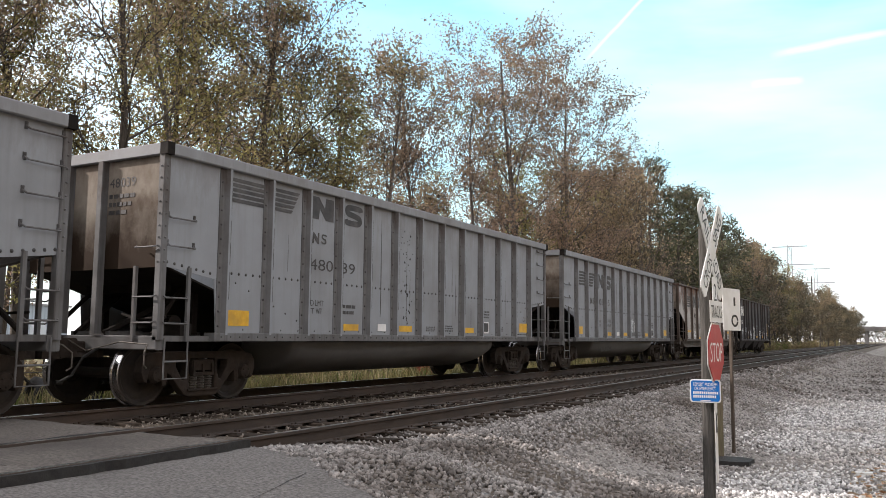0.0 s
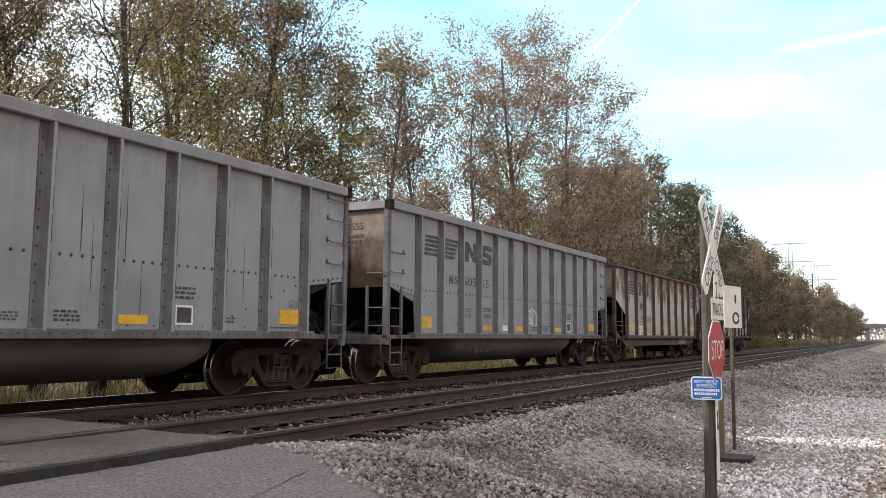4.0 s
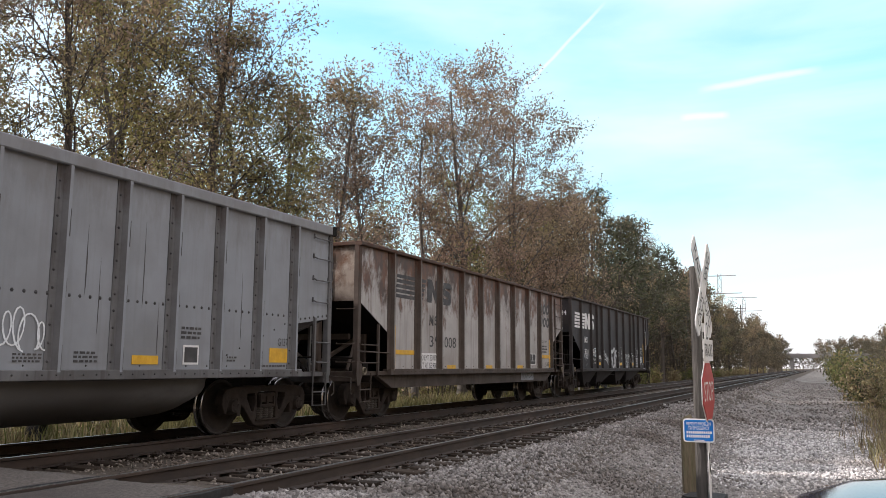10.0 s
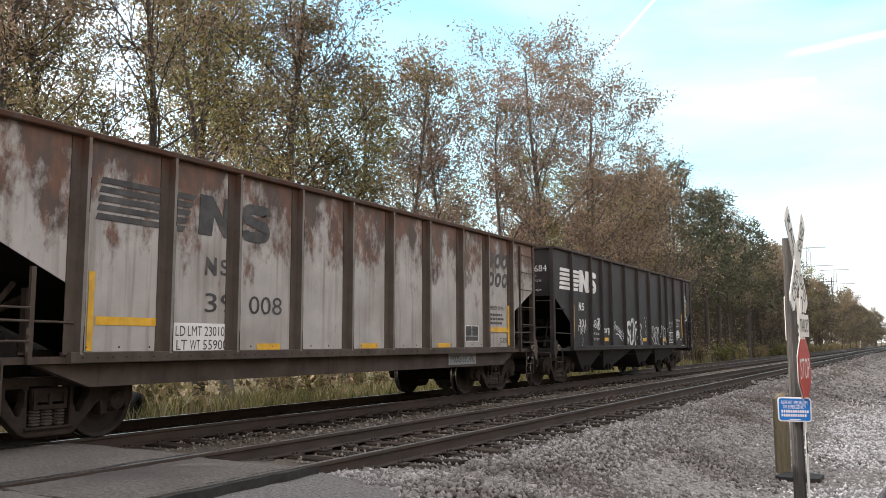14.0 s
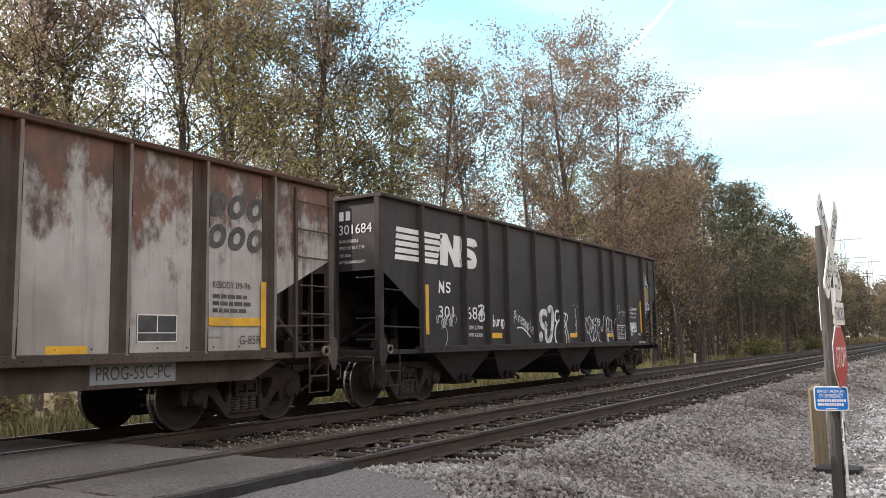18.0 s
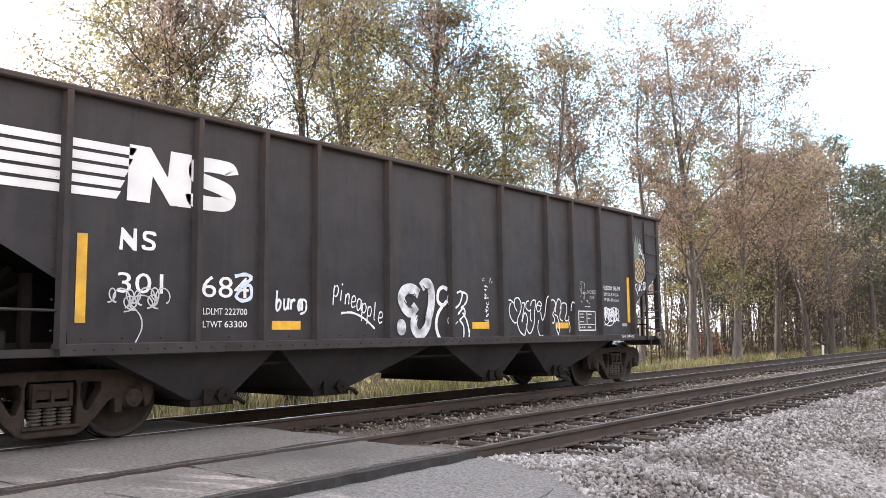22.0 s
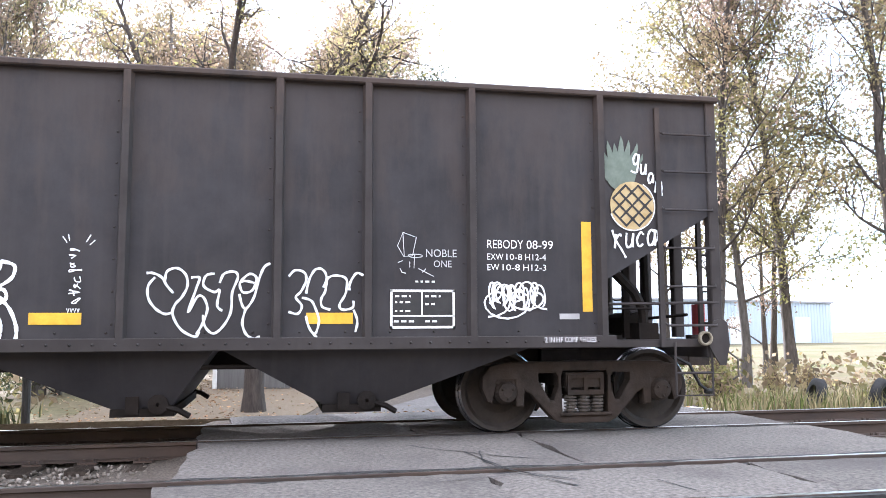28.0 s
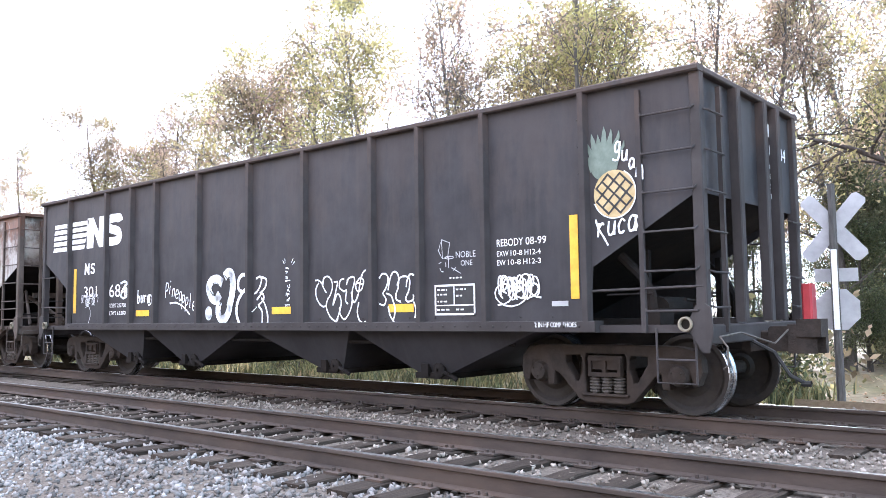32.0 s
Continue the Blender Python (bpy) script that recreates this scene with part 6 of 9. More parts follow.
    strokes(car, "graffiti_bubble", g, [flow([(7.45, 1.82), (7.38, 1.65), (7.46, 1.48), (7.38, 1.32), (7.5, 1.24), (7.64, 1.32)])], 0.016, SPRAY_WHITE)
    # thin looping outlines
    for q in ([(9.05, 1.69), (9.11, 1.69), (9.19, 1.65), (9.24, 1.57), (9.3, 1.5)], [(9.13, 1.65), (9.07, 1.57), (9.07, 1.46), (9.13, 1.36), (9.22, 1.3), (9.29, 1.31)],
              [(9.22, 1.62), (9.24, 1.71), (9.33, 1.74), (9.41, 1.68), (9.43, 1.57), (9.38, 1.46), (9.32, 1.39), (9.3, 1.29), (9.38, 1.15), (9.51, 1.08), (9.55, 1.13)],
              [(9.46, 1.65), (9.54, 1.65), (9.52, 1.57), (9.44, 1.31), (9.52, 1.46), (9.58, 1.46), (9.62, 1.35), (9.58, 1.21), (9.52, 1.1)], [(9.68, 1.69), (9.6, 1.67), (9.58, 1.57), (9.68, 1.51), (9.73, 1.53), (9.71, 1.38), (9.76, 1.33)],
              [(9.73, 1.6), (9.77, 1.69), (9.87, 1.71), (9.9, 1.65), (9.85, 1.51), (9.84, 1.32), (9.77, 1.18), (9.68, 1.11), (9.6, 1.18), (9.58, 1.29)], [(9.93, 1.62), (10.01, 1.69), (10.08, 1.65), (10.04, 1.53), (9.95, 1.51), (9.92, 1.6), (9.98, 1.62), (10.06, 1.6)],
              [(10.21, 1.79), (10.15, 1.75), (10.1, 1.62), (10.06, 1.46), (9.99, 1.35), (9.95, 1.38), (9.92, 1.49)], [(9.98, 1.35), (9.95, 1.21), (9.99, 1.1), (10.06, 1.06), (10.12, 1.08)],
              [(10.39, 1.67), (10.45, 1.73), (10.54, 1.71), (10.56, 1.63), (10.51, 1.52), (10.46, 1.46), (10.52, 1.38), (10.48, 1.3), (10.39, 1.32)], [(10.56, 1.5), (10.59, 1.64), (10.65, 1.74), (10.72, 1.74), (10.76, 1.67), (10.75, 1.53), (10.71, 1.45), (10.72, 1.37), (10.8, 1.34)],
              [(10.73, 1.56), (10.78, 1.66), (10.88, 1.68), (10.96, 1.64), (10.95, 1.5), (10.89, 1.39), (10.92, 1.34), (11.02, 1.36), (11.03, 1.43)], [(11.12, 1.68), (11.05, 1.7), (10.99, 1.61), (10.98, 1.53)],
              [(10.52, 1.46), (10.61, 1.43), (10.65, 1.36), (10.69, 1.23), (10.65, 1.1), (10.59, 1.17), (10.56, 1.28)], [(10.62, 1.12), (10.68, 1.05), (10.72, 1.0)], [(11.03, 1.34), (11.07, 1.23), (11.05, 1.12)]):
        strokes(car, "graffiti_line", g if not any(abs(p - q[0][0]) < 0.06 for p in (8.86, 10.27, 11.16)) else g + 0.085, [flow(q)], 0.024, SPRAY_WHITE)
    strokes(car, "graffiti_scrawl", g, [scrawl(7, 12.36, 1.3, 0.72, 0.36, 8), scrawl(17, 12.42, 1.42, 0.6, 0.22, 6), scrawl(27, 12.34, 1.26, 0.8, 0.3, 3)], 0.02, SPRAY_WHITE)
    strokes(car, "graffiti_scrawl", g, [scrawl(9, 1.68, 1.45, 0.85, 0.24, 7), scrawl(19, 1.9, 1.4, 0.5, 0.2, 3), flow([(2.0, 1.5), (2.14, 1.36), (2.16, 1.22), (2.09, 1.07)])], 0.016, SPRAY_THIN)
    # a column of small sprayed letters, a sketch and two thin words
    rk = random.Random(77)
    for k in range(8):
        zc = 1.9 - 0.068 * k
        line = [(8.41 + rk.uniform(-0.06, 0.06), zc + rk.uniform(-0.028, 0.028)) for _ in range(5)]
        strokes(car, "graffiti_column", g, [flow(line, 3)], 0.011, SPRAY_WHITE)
    strokes(car, "graffiti_column", g, [[(8.29, 2.03), (8.33, 1.97)], [(8.34, 2.05), (8.35, 1.99)], [(8.54, 2.05), (8.5, 1.98)], [(8.58, 2.0), (8.53, 1.95)]] + [[(8.35 + 0.03 * k, 1.35), (8.36 + 0.03 * k, 1.31), (8.37 + 0.03 * k, 1.35)] for k in range(4)], 0.01, SPRAY_WHITE)
    strokes(car, "graffiti_sketch", g, [[(11.53, 2.13), (11.67, 2.08), (11.63, 1.89), (11.54, 1.88), (11.475, 1.99), (11.53, 2.13), (11.545, 1.88)], arc(11.66, 1.89, 0.075, 0.017, 0, 360, 14), [(11.48, 1.82), (11.53, 1.84)], [(11.6, 1.83), (11.6, 1.77)], [(11.65, 1.9), (11.645, 1.76)], [(11.5, 1.76), (11.52, 1.72), (11.56, 1.71)], [(11.69, 1.76), (11.85, 1.68)], [(11.73, 1.72), (11.77, 1.76)]], 0.009, SPRAY_THIN)
    for word, h, y, z in (("NOBLE", 0.08, 11.77, 1.88), ("ONE", 0.07, 11.85, 1.775)):
        part("graffiti_word", *_num(word, h, SPRAY_THIN, car, g, y, z))
    strokes(car, "graffiti_scrawl", g + 0.004, [flow([(3.36, 1.84), (3.52, 1.87), (3.6, 1.82), (3.44, 1.72), (3.58, 1.74), (3.6, 1.6), (3.48, 1.55), (3.38, 1.6), (3.46, 1.7)])], 0.045, SPRAY_PALE, "pale blue-white overspray on the number")
    # black shading lines inside the fat letters
    strokes(car, "graffiti_shade", g + 0.012, [flow(q) for q in ([(6.44, 1.74), (6.52, 1.7), (6.6, 1.73)], [(6.36, 1.62), (6.44, 1.55), (6.54, 1.52)], [(6.78, 1.86), (6.86, 1.8), (6.93, 1.82)], [(6.63, 1.34), (6.7, 1.42), (6.8, 1.43)], [(6.7, 1.2), (6.78, 1.26), (6.84, 1.36), (6.85, 1.5)], [(6.44, 1.52), (6.58, 1.62), (6.62, 1.72)])], 0.018, SPRAY_BLACK)
    # painted fruit near the trailing end
    px, cy, cz = g, 14.05, 2.47
    leaves = part("painted_leaves", Shape().prism(arc(13.93, 2.8, 0.17, 0.17, 0, 345, 20), 0, px, px + 0.002), SPRAY_GREEN, car, "grey-green sprayed leaf crown")
    for n_leaf, (base, lean, tip) in enumerate(((13.79, -0.09, 2.98), (13.82, -0.1, 3.09), (13.85, -0.07, 3.18), (13.89, -0.03, 3.16), (13.93, 0.01, 3.24), (13.97, 0.06, 3.2), (14.01, 0.12, 3.17), (14.04, 0.15, 3.05))):
        mid = 2.8 + (tip - 2.8) * 0.5
        frond = [(base - 0.035, 2.74), (base + 0.045, 2.74), (base + lean * 0.45 + 0.042, mid), (base + lean * 0.85 + 0.026, tip - 0.07), (base + lean, tip), (base + lean * 0.85 - 0.02, tip - 0.08), (base + lean * 0.4 - 0.04, mid)]
        part("painted_frond", Shape().prism(frond, 0, px, px + 0.0022 + 0.0003 * n_leaf), SPRAY_GREEN, leaves)
    body = Shape().prism(arc(cy, cz, 0.255, 0.265, 0, 345, 23), 0, px, px + 0.004)
    part("painted_fruit", body, SPRAY_CREAM, car, "cream sprayed fruit with black crosshatching")
    hatch = []
    for k in range(-3, 4):
        for sg in (1, -1):
            pts = []
            for q in range(-9, 10):
                u, v = k * 0.105, q * 0.055
                yy2, zz2 = (u + v) * 0.7, (v - u) * 0.7 * sg
                if (yy2 / 0.25) ** 2 + (zz2 / 0.255) ** 2 < 1:
                    pts.append((cy + yy2, cz + zz2))
            if len(pts) > 1:
                hatch.append(pts)
    strokes(car, "painted_hatch", px + 0.005, hatch, 0.024, SPRAY_BLACK)
    strokes(car, "painted_rim", px + 0.006, [arc(cy, cz, 0.262, 0.272, -160, 60, 28)], 0.014, SPRAY_WHITE)
    handwritten("guam", 14.06, 2.92, 0.12, 0.085, -0.1, 0.023, car, px + 0.008, "white sprayed tag beside the painted fruit")
    handwritten("ruca", 13.82, 2.0, 0.15, 0.125, 0.012, 0.024, car, px + 0.008, "white sprayed tag beside the painted fruit")
    strokes(car, "graffiti_letter", px + 0.008, [flow([(13.81, 2.2), (13.84, 2.1), (13.91, 1.99), (13.96, 1.9)]), flow([(14.26, 2.04), (14.33, 2.1), (14.33, 2.19), (14.26, 2.21)])], 0.023, SPRAY_WHITE)
    # stencils on both ends: white car number
    for e in (0, 1):
        m = Matrix.Translation((0.62, 0.04, 3.05)) @ pose(0, 0, 0, 90, 0, 0) if e == 0 else Matrix.Translation((-0.55, L - 0.04, 3.05)) @ pose(0, 0, 0, 90, 0, 180)
        me = lettering("301684", 0.17, 0.72, 0.0)
        me.materials.clear()
        me.materials.append(STENCIL_WHITE)
        part("car_number", me, None, car, at=m)
        sh = Shape()
        ye = 0.04 if e == 0 else L - 0.044
        for k in (0, 1):
            y = (0.62 if e == 0 else -0.71) + k * 0.15 * (1 if e == 0 else -1)
            sh.box(y, y + 0.1, ye, ye + 0.004, 3.3, 3.46)
        tagged(part("end_stencil", sh, STENCIL_WHITE, car), kind="stuff")
        for line, z, w in (("36 IN WHEELS", 2.9, 0.42), ("SPRG 70C 05 71C 06", 2.78, 0.56), ("71C 06A", 2.65, 0.26), ("NO.24 BRAKE BEAM", 2.53, 0.56)):
            me = lettering(line, 0.055, w, 0.0)
            me.materials.clear()
            me.materials.append(STENCIL_WHITE)
            part("stencil_text", me, None, car, at=Matrix.Translation((0.62, 0.04, z)) @ pose(0, 0, 0, 90, 0, 0) if e == 0 else Matrix.Translation((-0.55, L - 0.04, z)) @ pose(0, 0, 0, 90, 0, 180))
    # a low heap of coal dust above the rim
    hp = Shape()
    n = 40
    v = []
    for k in range(n + 1):
        y = 0.3 + (L - 0.6) * k / n
        top = 3.62 + 0.16 * max(0, noise.noise((y * 0.55, 2.0, 0))) + 0.05 * noise.noise((y * 2.2, 9.0, 0))
        v += [(-1.45, y, 3.4), (-0.6, y, top), (0.7, y, top + 0.04 * noise.noise((y * 3, 4, 0))), (1.46, y, 3.62 + (top - 3.62) * 0.6)]
    hp.add(v, [(4 * k + i, 4 * k + i + 1, 4 * k + 5 + i, 4 * k + 4 + i) for k in range(n) for i in range(3)])
    part("coal_load", hp, UNDER_BLACK, car, "thin dusty remains of black coal")
    # rear marker on the last coupler
    sh = Shape().box(-0.05, 0.13, L + 0.5, L + 0.61, 1.06, 1.45, c=0.02)
    mk = part("rear_marker", sh, RED_PLASTIC, car, "tall red end-of-train marker box on the coupler")
    part("marker_clamp", Shape().box(-0.1, 0.16, L + 0.44, L + 0.7, 0.86, 1.06), TRUCK_IRON, mk)
    return car


CARS = []
for builder, y0 in ((lambda: grey_car(None, 14.2, "none"), -7.9), (lambda: grey_car(("480", "39", 3.32, 4.27, 0.68), 14.26, "blocks"), 7.82), (lambda: grey_car(("505", "55", 3.29, 4.25, 0.7), 14.08, "stripes"), 23.49), (rusty_car, 38.59), (black_hopper, 54.16)):
    CARS.append((builder(), y0))

# ---- trees and growth ----
def tubes_mesh(branches):
    """branches: (points, radii, sides)."""
    sh = Shape()
    for pts, rr, n in branches:
        sh.tube(pts, rr, n, cap=False)
    return sh


def quads(centres, size, rng, droop=0.3, aspect=0.6):
    """Small bent leaves (two triangles each) round the given centres."""
    n = len(centres)
    a = rng.normal(size=(n, 3))
    a[:, 2] -= droop
    a /= np.linalg.norm(a, axis=1)[:, None]
    b = np.cross(a, rng.normal(size=(n, 3)))
    b /= np.linalg.norm(b, axis=1)[:, None] + 1e-9
    s = size * rng.uniform(0.6, 1.35, (n, 1))
    c = np.asarray(centres)
    v = np.stack([c - a * s * 0.5, c + b * s * aspect * 0.5, c + a * s * 0.5, c - b * s * aspect * 0.5], 1).reshape(-1, 3)
    f = np.arange(n * 4).reshape(n, 4)
    return v, f


def leaf_tris(centres, size, rng, droop=0.3):
    """Small pointed leaves, one triangle each."""
    n = len(centres)
    a = rng.normal(size=(n, 3))
    a[:, 2] -= droop
    a /= np.linalg.norm(a, axis=1)[:, None]
    b = np.cross(a, rng.normal(size=(n, 3)))
    b /= np.linalg.norm(b, axis=1)[:, None] + 1e-9
    s = size * rng.uniform(0.6, 1.35, (n, 1))
    c = np.asarray(centres)
    v = np.stack([c - a * s * 0.5 + b * s * 0.36, c - a * s * 0.4 - b * s * 0.36, c + a * s * 0.6], 1).reshape(-1, 3)
    return v, np.arange(n * 3).reshape(n, 3)


def grow_tree(seed, height, spread, trunk_r, leaf_mats, leaf_share, leaf_n, leaf_size, bark, first=0.3, lean=0.0, rise=50, twist=0.25, primaries=16, cluster=0.42, fork=False, fine=True):
    rng = np.random.default_rng(seed)
    br, ends = [], []
    def wander(p, d, length, n, bend, up=0.0):
        pts = [Vector(p)]
        d = Vector(d).normalized()
        for i in range(n):
            d = (d + Vector(rng.normal(0, bend, 3)) + Vector((0, 0, up))).normalized()
            pts.append(pts[-1] + d * (length / n))
        return pts
    trunks = [((0, 0, 0), (lean, 0, 1), height * 0.93, trunk_r)]
    if fork:
        trunks = [((0, 0, 0), (0.22, 0.1, 1), height * 0.9, trunk_r), ((0.1, 0, height * 0.12), (-0.45, -0.25, 1), height * 0.78, trunk_r * 0.7)]
    for base, d0, ln, r0 in trunks:
        n = 9
        tp = wander(base, d0, ln, n, 0.05 if not fork else 0.12, 0.06)
        tr = [r0 * (1 - 0.9 * (i / n) ** 0.8) + 0.012 for i in range(n + 1)]
        tr[0] *= 1.35
        br.append((tp, tr, 7))
        for k in range(primaries):
            u = first + (0.98 - first) * (k + rng.uniform(0, 0.8)) / primaries
            i = min(int(u * n), n - 1)
            p = tp[i].lerp(tp[i + 1], u * n - i)
            az = k * 2.4 + rng.uniform(-0.5, 0.5)
            el = radians(rise + rng.uniform(-18, 18) - (0 if u > 0.5 else 12))
            taper = math.sin(math.pi * (0.18 + 0.8 * (u - first) / (1 - first))) ** 0.7
            bl = spread * (0.4 + 0.75 * taper) * rng.uniform(0.7, 1.15)
            d = Vector((math.cos(az) * math.cos(el), math.sin(az) * math.cos(el), math.sin(el)))
            bp = wander(p, d, bl, 5, twist * 0.5, 0.04)
            rb = max(0.02, r0 * 0.36 * (1.1 - u))
            br.append((bp, [rb * (1 - 0.82 * j / 5) for j in range(6)], 5))
            for q in range(5):
                w = 0.3 + 0.7 * (q + rng.uniform(0, 0.8)) / 5
                j = min(int(w * 5), 4)
                p2 = bp[j].lerp(bp[j + 1], w * 5 - j)
                d2 = (d + Vector(rng.normal(0, 0.6, 3)) + Vector((0, 0, 0.15))).normalized()
                sp = wander(p2, d2, bl * rng.uniform(0.25, 0.5), 3, twist)
                br.append((sp, [rb * 0.42 + 0.006, rb * 0.3 + 0.006, rb * 0.2 + 0.005, 0.008], 3))
                for e in range(3):
                    p3 = sp[1 + e % 3]
                    d3 = (d2 + Vector(rng.normal(0, 0.75, 3))).normalized()
                    ep = wander(p3, d3, bl * rng.uniform(0.14, 0.3), 2, twist)
                    if fine:
                        br.append((ep, [0.017, 0.013, 0.007], 3))
                    ends.append(ep[0].lerp(ep[1], 0.6))
                    ends.append(ep[1])
                    ends.append(ep[2])
                ends.append(sp[2])
                ends.append(sp[3])
    wood = tubes_mesh(br).mesh("trunk", bark, smooth=True)
    ends = np.array([tuple(e) for e in ends])
    keep = rng.random(len(ends)) < leaf_share
    ends = ends[keep]
    # whole boughs share a colour
    which = (np.array([noise.noise(Vector(e) * 0.35 + Vector((seed, 0, 0))) for e in ends]) * 2.2 + 0.5 + rng.normal(0, 0.15, len(ends)))
    vs, fs, mi, off = [], [], [], 0
    cnt = rng.poisson(leaf_n, len(ends))
    c = np.repeat(ends, cnt, 0) + rng.normal(0, cluster, (cnt.sum(), 3)) * np.array([1, 1, 0.8])
    v, f = leaf_tris(c, leaf_size, rng)
    m = np.clip((np.repeat(which, cnt) * len(leaf_mats)).astype(int), 0, len(leaf_mats) - 1)
    crown = flat_mesh("crown", v, f, leaf_mats, m)
    return wood, crown


def pine_tree(seed, height, spread):
    rng = np.random.default_rng(seed)
    tp = [Vector((0.1 * math.sin(i * 0.9 + seed), 0.1 * math.cos(i * 1.3), height * i / 8)) for i in range(9)]
    br = [(tp, [0.2 * (1 - i / 8.6) + 0.02 for i in range(9)], 7)]
    cs = []
    for k in range(46):
        u = 0.34 + 0.66 * k / 46
        z = height * u
        az = k * 2.4 + rng.uniform(-0.3, 0.3)
        ln = spread * (1.15 - u) ** 0.75 * 1.25 * rng.uniform(0.65, 1.15) + 0.3
        d = Vector((math.cos(az), math.sin(az), rng.uniform(-0.05, 0.45))).normalized()
        p = Vector((0, 0, z))
        pts = [p + d * (ln * j / 4) + Vector((0, 0, 0.05 * j * j * 0.5)) for j in range(5)]
        br.append((pts, [0.04, 0.032, 0.024, 0.016, 0.008], 4))
        for j in range(11):
            w = rng.uniform(0.3, 1.05)
            cs.append(tuple(p + d * (ln * w) + Vector(rng.normal(0, 0.24, 3)) + Vector((0, 0, 0.1))))
    wood = tubes_mesh(br).mesh("trunk", BARK, smooth=True)
    c = np.repeat(np.array(cs), 9, 0) + rng.normal(0, 0.2, (len(cs) * 9, 3))
    v, f = quads(c, 0.42, rng, -0.3, 0.22)
    return wood, flat_mesh("crown", v, f, (LEAF_PINE, LEAF_DARK), (rng.random(len(f)) < 0.25).astype(int))


def shrub(seed, height, spread, mats, n=900, size=0.13):
    rng = np.random.default_rng(seed)
    br, cs = [], []
    for k in range(11):
        az, el = rng.uniform(0, 6.3), rng.uniform(0.7, 1.45)
        d = Vector((math.cos(az) * math.cos(el) * spread, math.sin(az) * math.cos(el) * spread, math.sin(el) * height)) * rng.uniform(0.6, 1.05)
        pts = [d * (j / 4) + Vector(rng.normal(0, 0.04, 3)) * j for j in range(5)]
        br.append((pts, [0.03, 0.024, 0.018, 0.012, 0.006], 4))
        for j in range(8):
            q = d * rng.uniform(0.3, 1.0)
            cs.append(tuple(q + Vector(rng.normal(0, 0.13 * spread, 3))))
    wood = tubes_mesh(br).mesh("stem", BARK)
    cs = np.array(cs)
    c = cs[rng.integers(0, len(cs), n)] + rng.normal(0, 0.16 * spread, (n, 3))
    c[:, 2] = np.abs(c[:, 2])
    v, f = quads(c, size, rng, 0.1)
    return wood, flat_mesh("leaves", v, f, mats, rng.integers(0, len(mats), len(f)))


KINDS = {
    "olive": [grow_tree(11, 15.0, 3.2, 0.19, (LEAF_OLIVE, LEAF_YELLOW, LEAF_BROWN), 0.9, 15, 0.1, BARK, 0.24, primaries=24, cluster=0.26), grow_tree(12, 16.5, 3.0, 0.2, (LEAF_OLIVE, LEAF_RUST, LEAF_TAN), 0.85, 12, 0.098, BARK, 0.26, rise=56, primaries=24, cluster=0.25)],
    "gold": [grow_tree(13, 13.5, 2.8, 0.15, (LEAF_YELLOW, LEAF_TAN, LEAF_YELLOW), 0.85, 12, 0.098, BARK_PALE, 0.2, primaries=22, cluster=0.25), grow_tree(14, 12.0, 2.5, 0.13, (LEAF_YELLOW, LEAF_OLIVE), 0.85, 12, 0.098, BARK_PALE, 0.18, primaries=20, cluster=0.24)],
    "rust": [grow_tree(15, 15.0, 3.6, 0.2, (LEAF_RUST, LEAF_TAN, LEAF_RUST), 0.95, 16, 0.1, BARK_PALE, 0.22, rise=55, primaries=24, cluster=0.22), grow_tree(16, 11.0, 3.2, 0.17, (LEAF_BROWN, LEAF_RUST, LEAF_BROWN), 1.0, 12, 0.12, BARK, 0.34, primaries=20, cluster=0.27)],
    "bare": [grow_tree(17, 13.0, 2.8, 0.15, (LEAF_TAN, LEAF_RUST), 0.8, 9, 0.105, BARK_PALE, 0.18, rise=58, primaries=22, cluster=0.2), grow_tree(18, 12.0, 3.2, 0.16, (LEAF_TAN,), 0.35, 6, 0.1, BARK, 0.14, rise=55, primaries=20, cluster=0.2)],
    "pine": [pine_tree(19, 15.0, 3.0), pine_tree(20, 13.0, 3.4)],
    # lighter meshes for the depth of the wood
    "wood_olive": [grow_tree(31, 14.5, 3.2, 0.17, (LEAF_OLIVE, LEAF_BROWN), 0.85, 8, 0.145, BARK, 0.3, primaries=14, cluster=0.34, fine=False), grow_tree(32, 13.5, 3.0, 0.16, (LEAF_YELLOW, LEAF_TAN), 0.8, 7, 0.14, BARK, 0.16, primaries=14, cluster=0.3, fine=False)],
    "wood_rust": [grow_tree(33, 13.5, 3.3, 0.17, (LEAF_TAN, LEAF_BROWN), 0.85, 8, 0.145, BARK, 0.3, primaries=14, cluster=0.34, fine=False), grow_tree(34, 12.5, 3.0, 0.16, (LEAF_TAN, LEAF_RUST), 0.7, 7, 0.13, BARK_PALE, 0.16, primaries=14, cluster=0.28, fine=False)],
    # the far end of the line
    "far_olive": [grow_tree(35, 14.0, 3.2, 0.17, (LEAF_FAR, LEAF_FAR, LEAF_PINE), 0.8, 7, 0.3, BARK, 0.1, primaries=9, cluster=0.5, fine=False), grow_tree(36, 13.0, 3.3, 0.17, (LEAF_FAR, LEAF_BROWN), 0.8, 7, 0.3, BARK, 0.1, primaries=9, cluster=0.5, fine=False)],
}
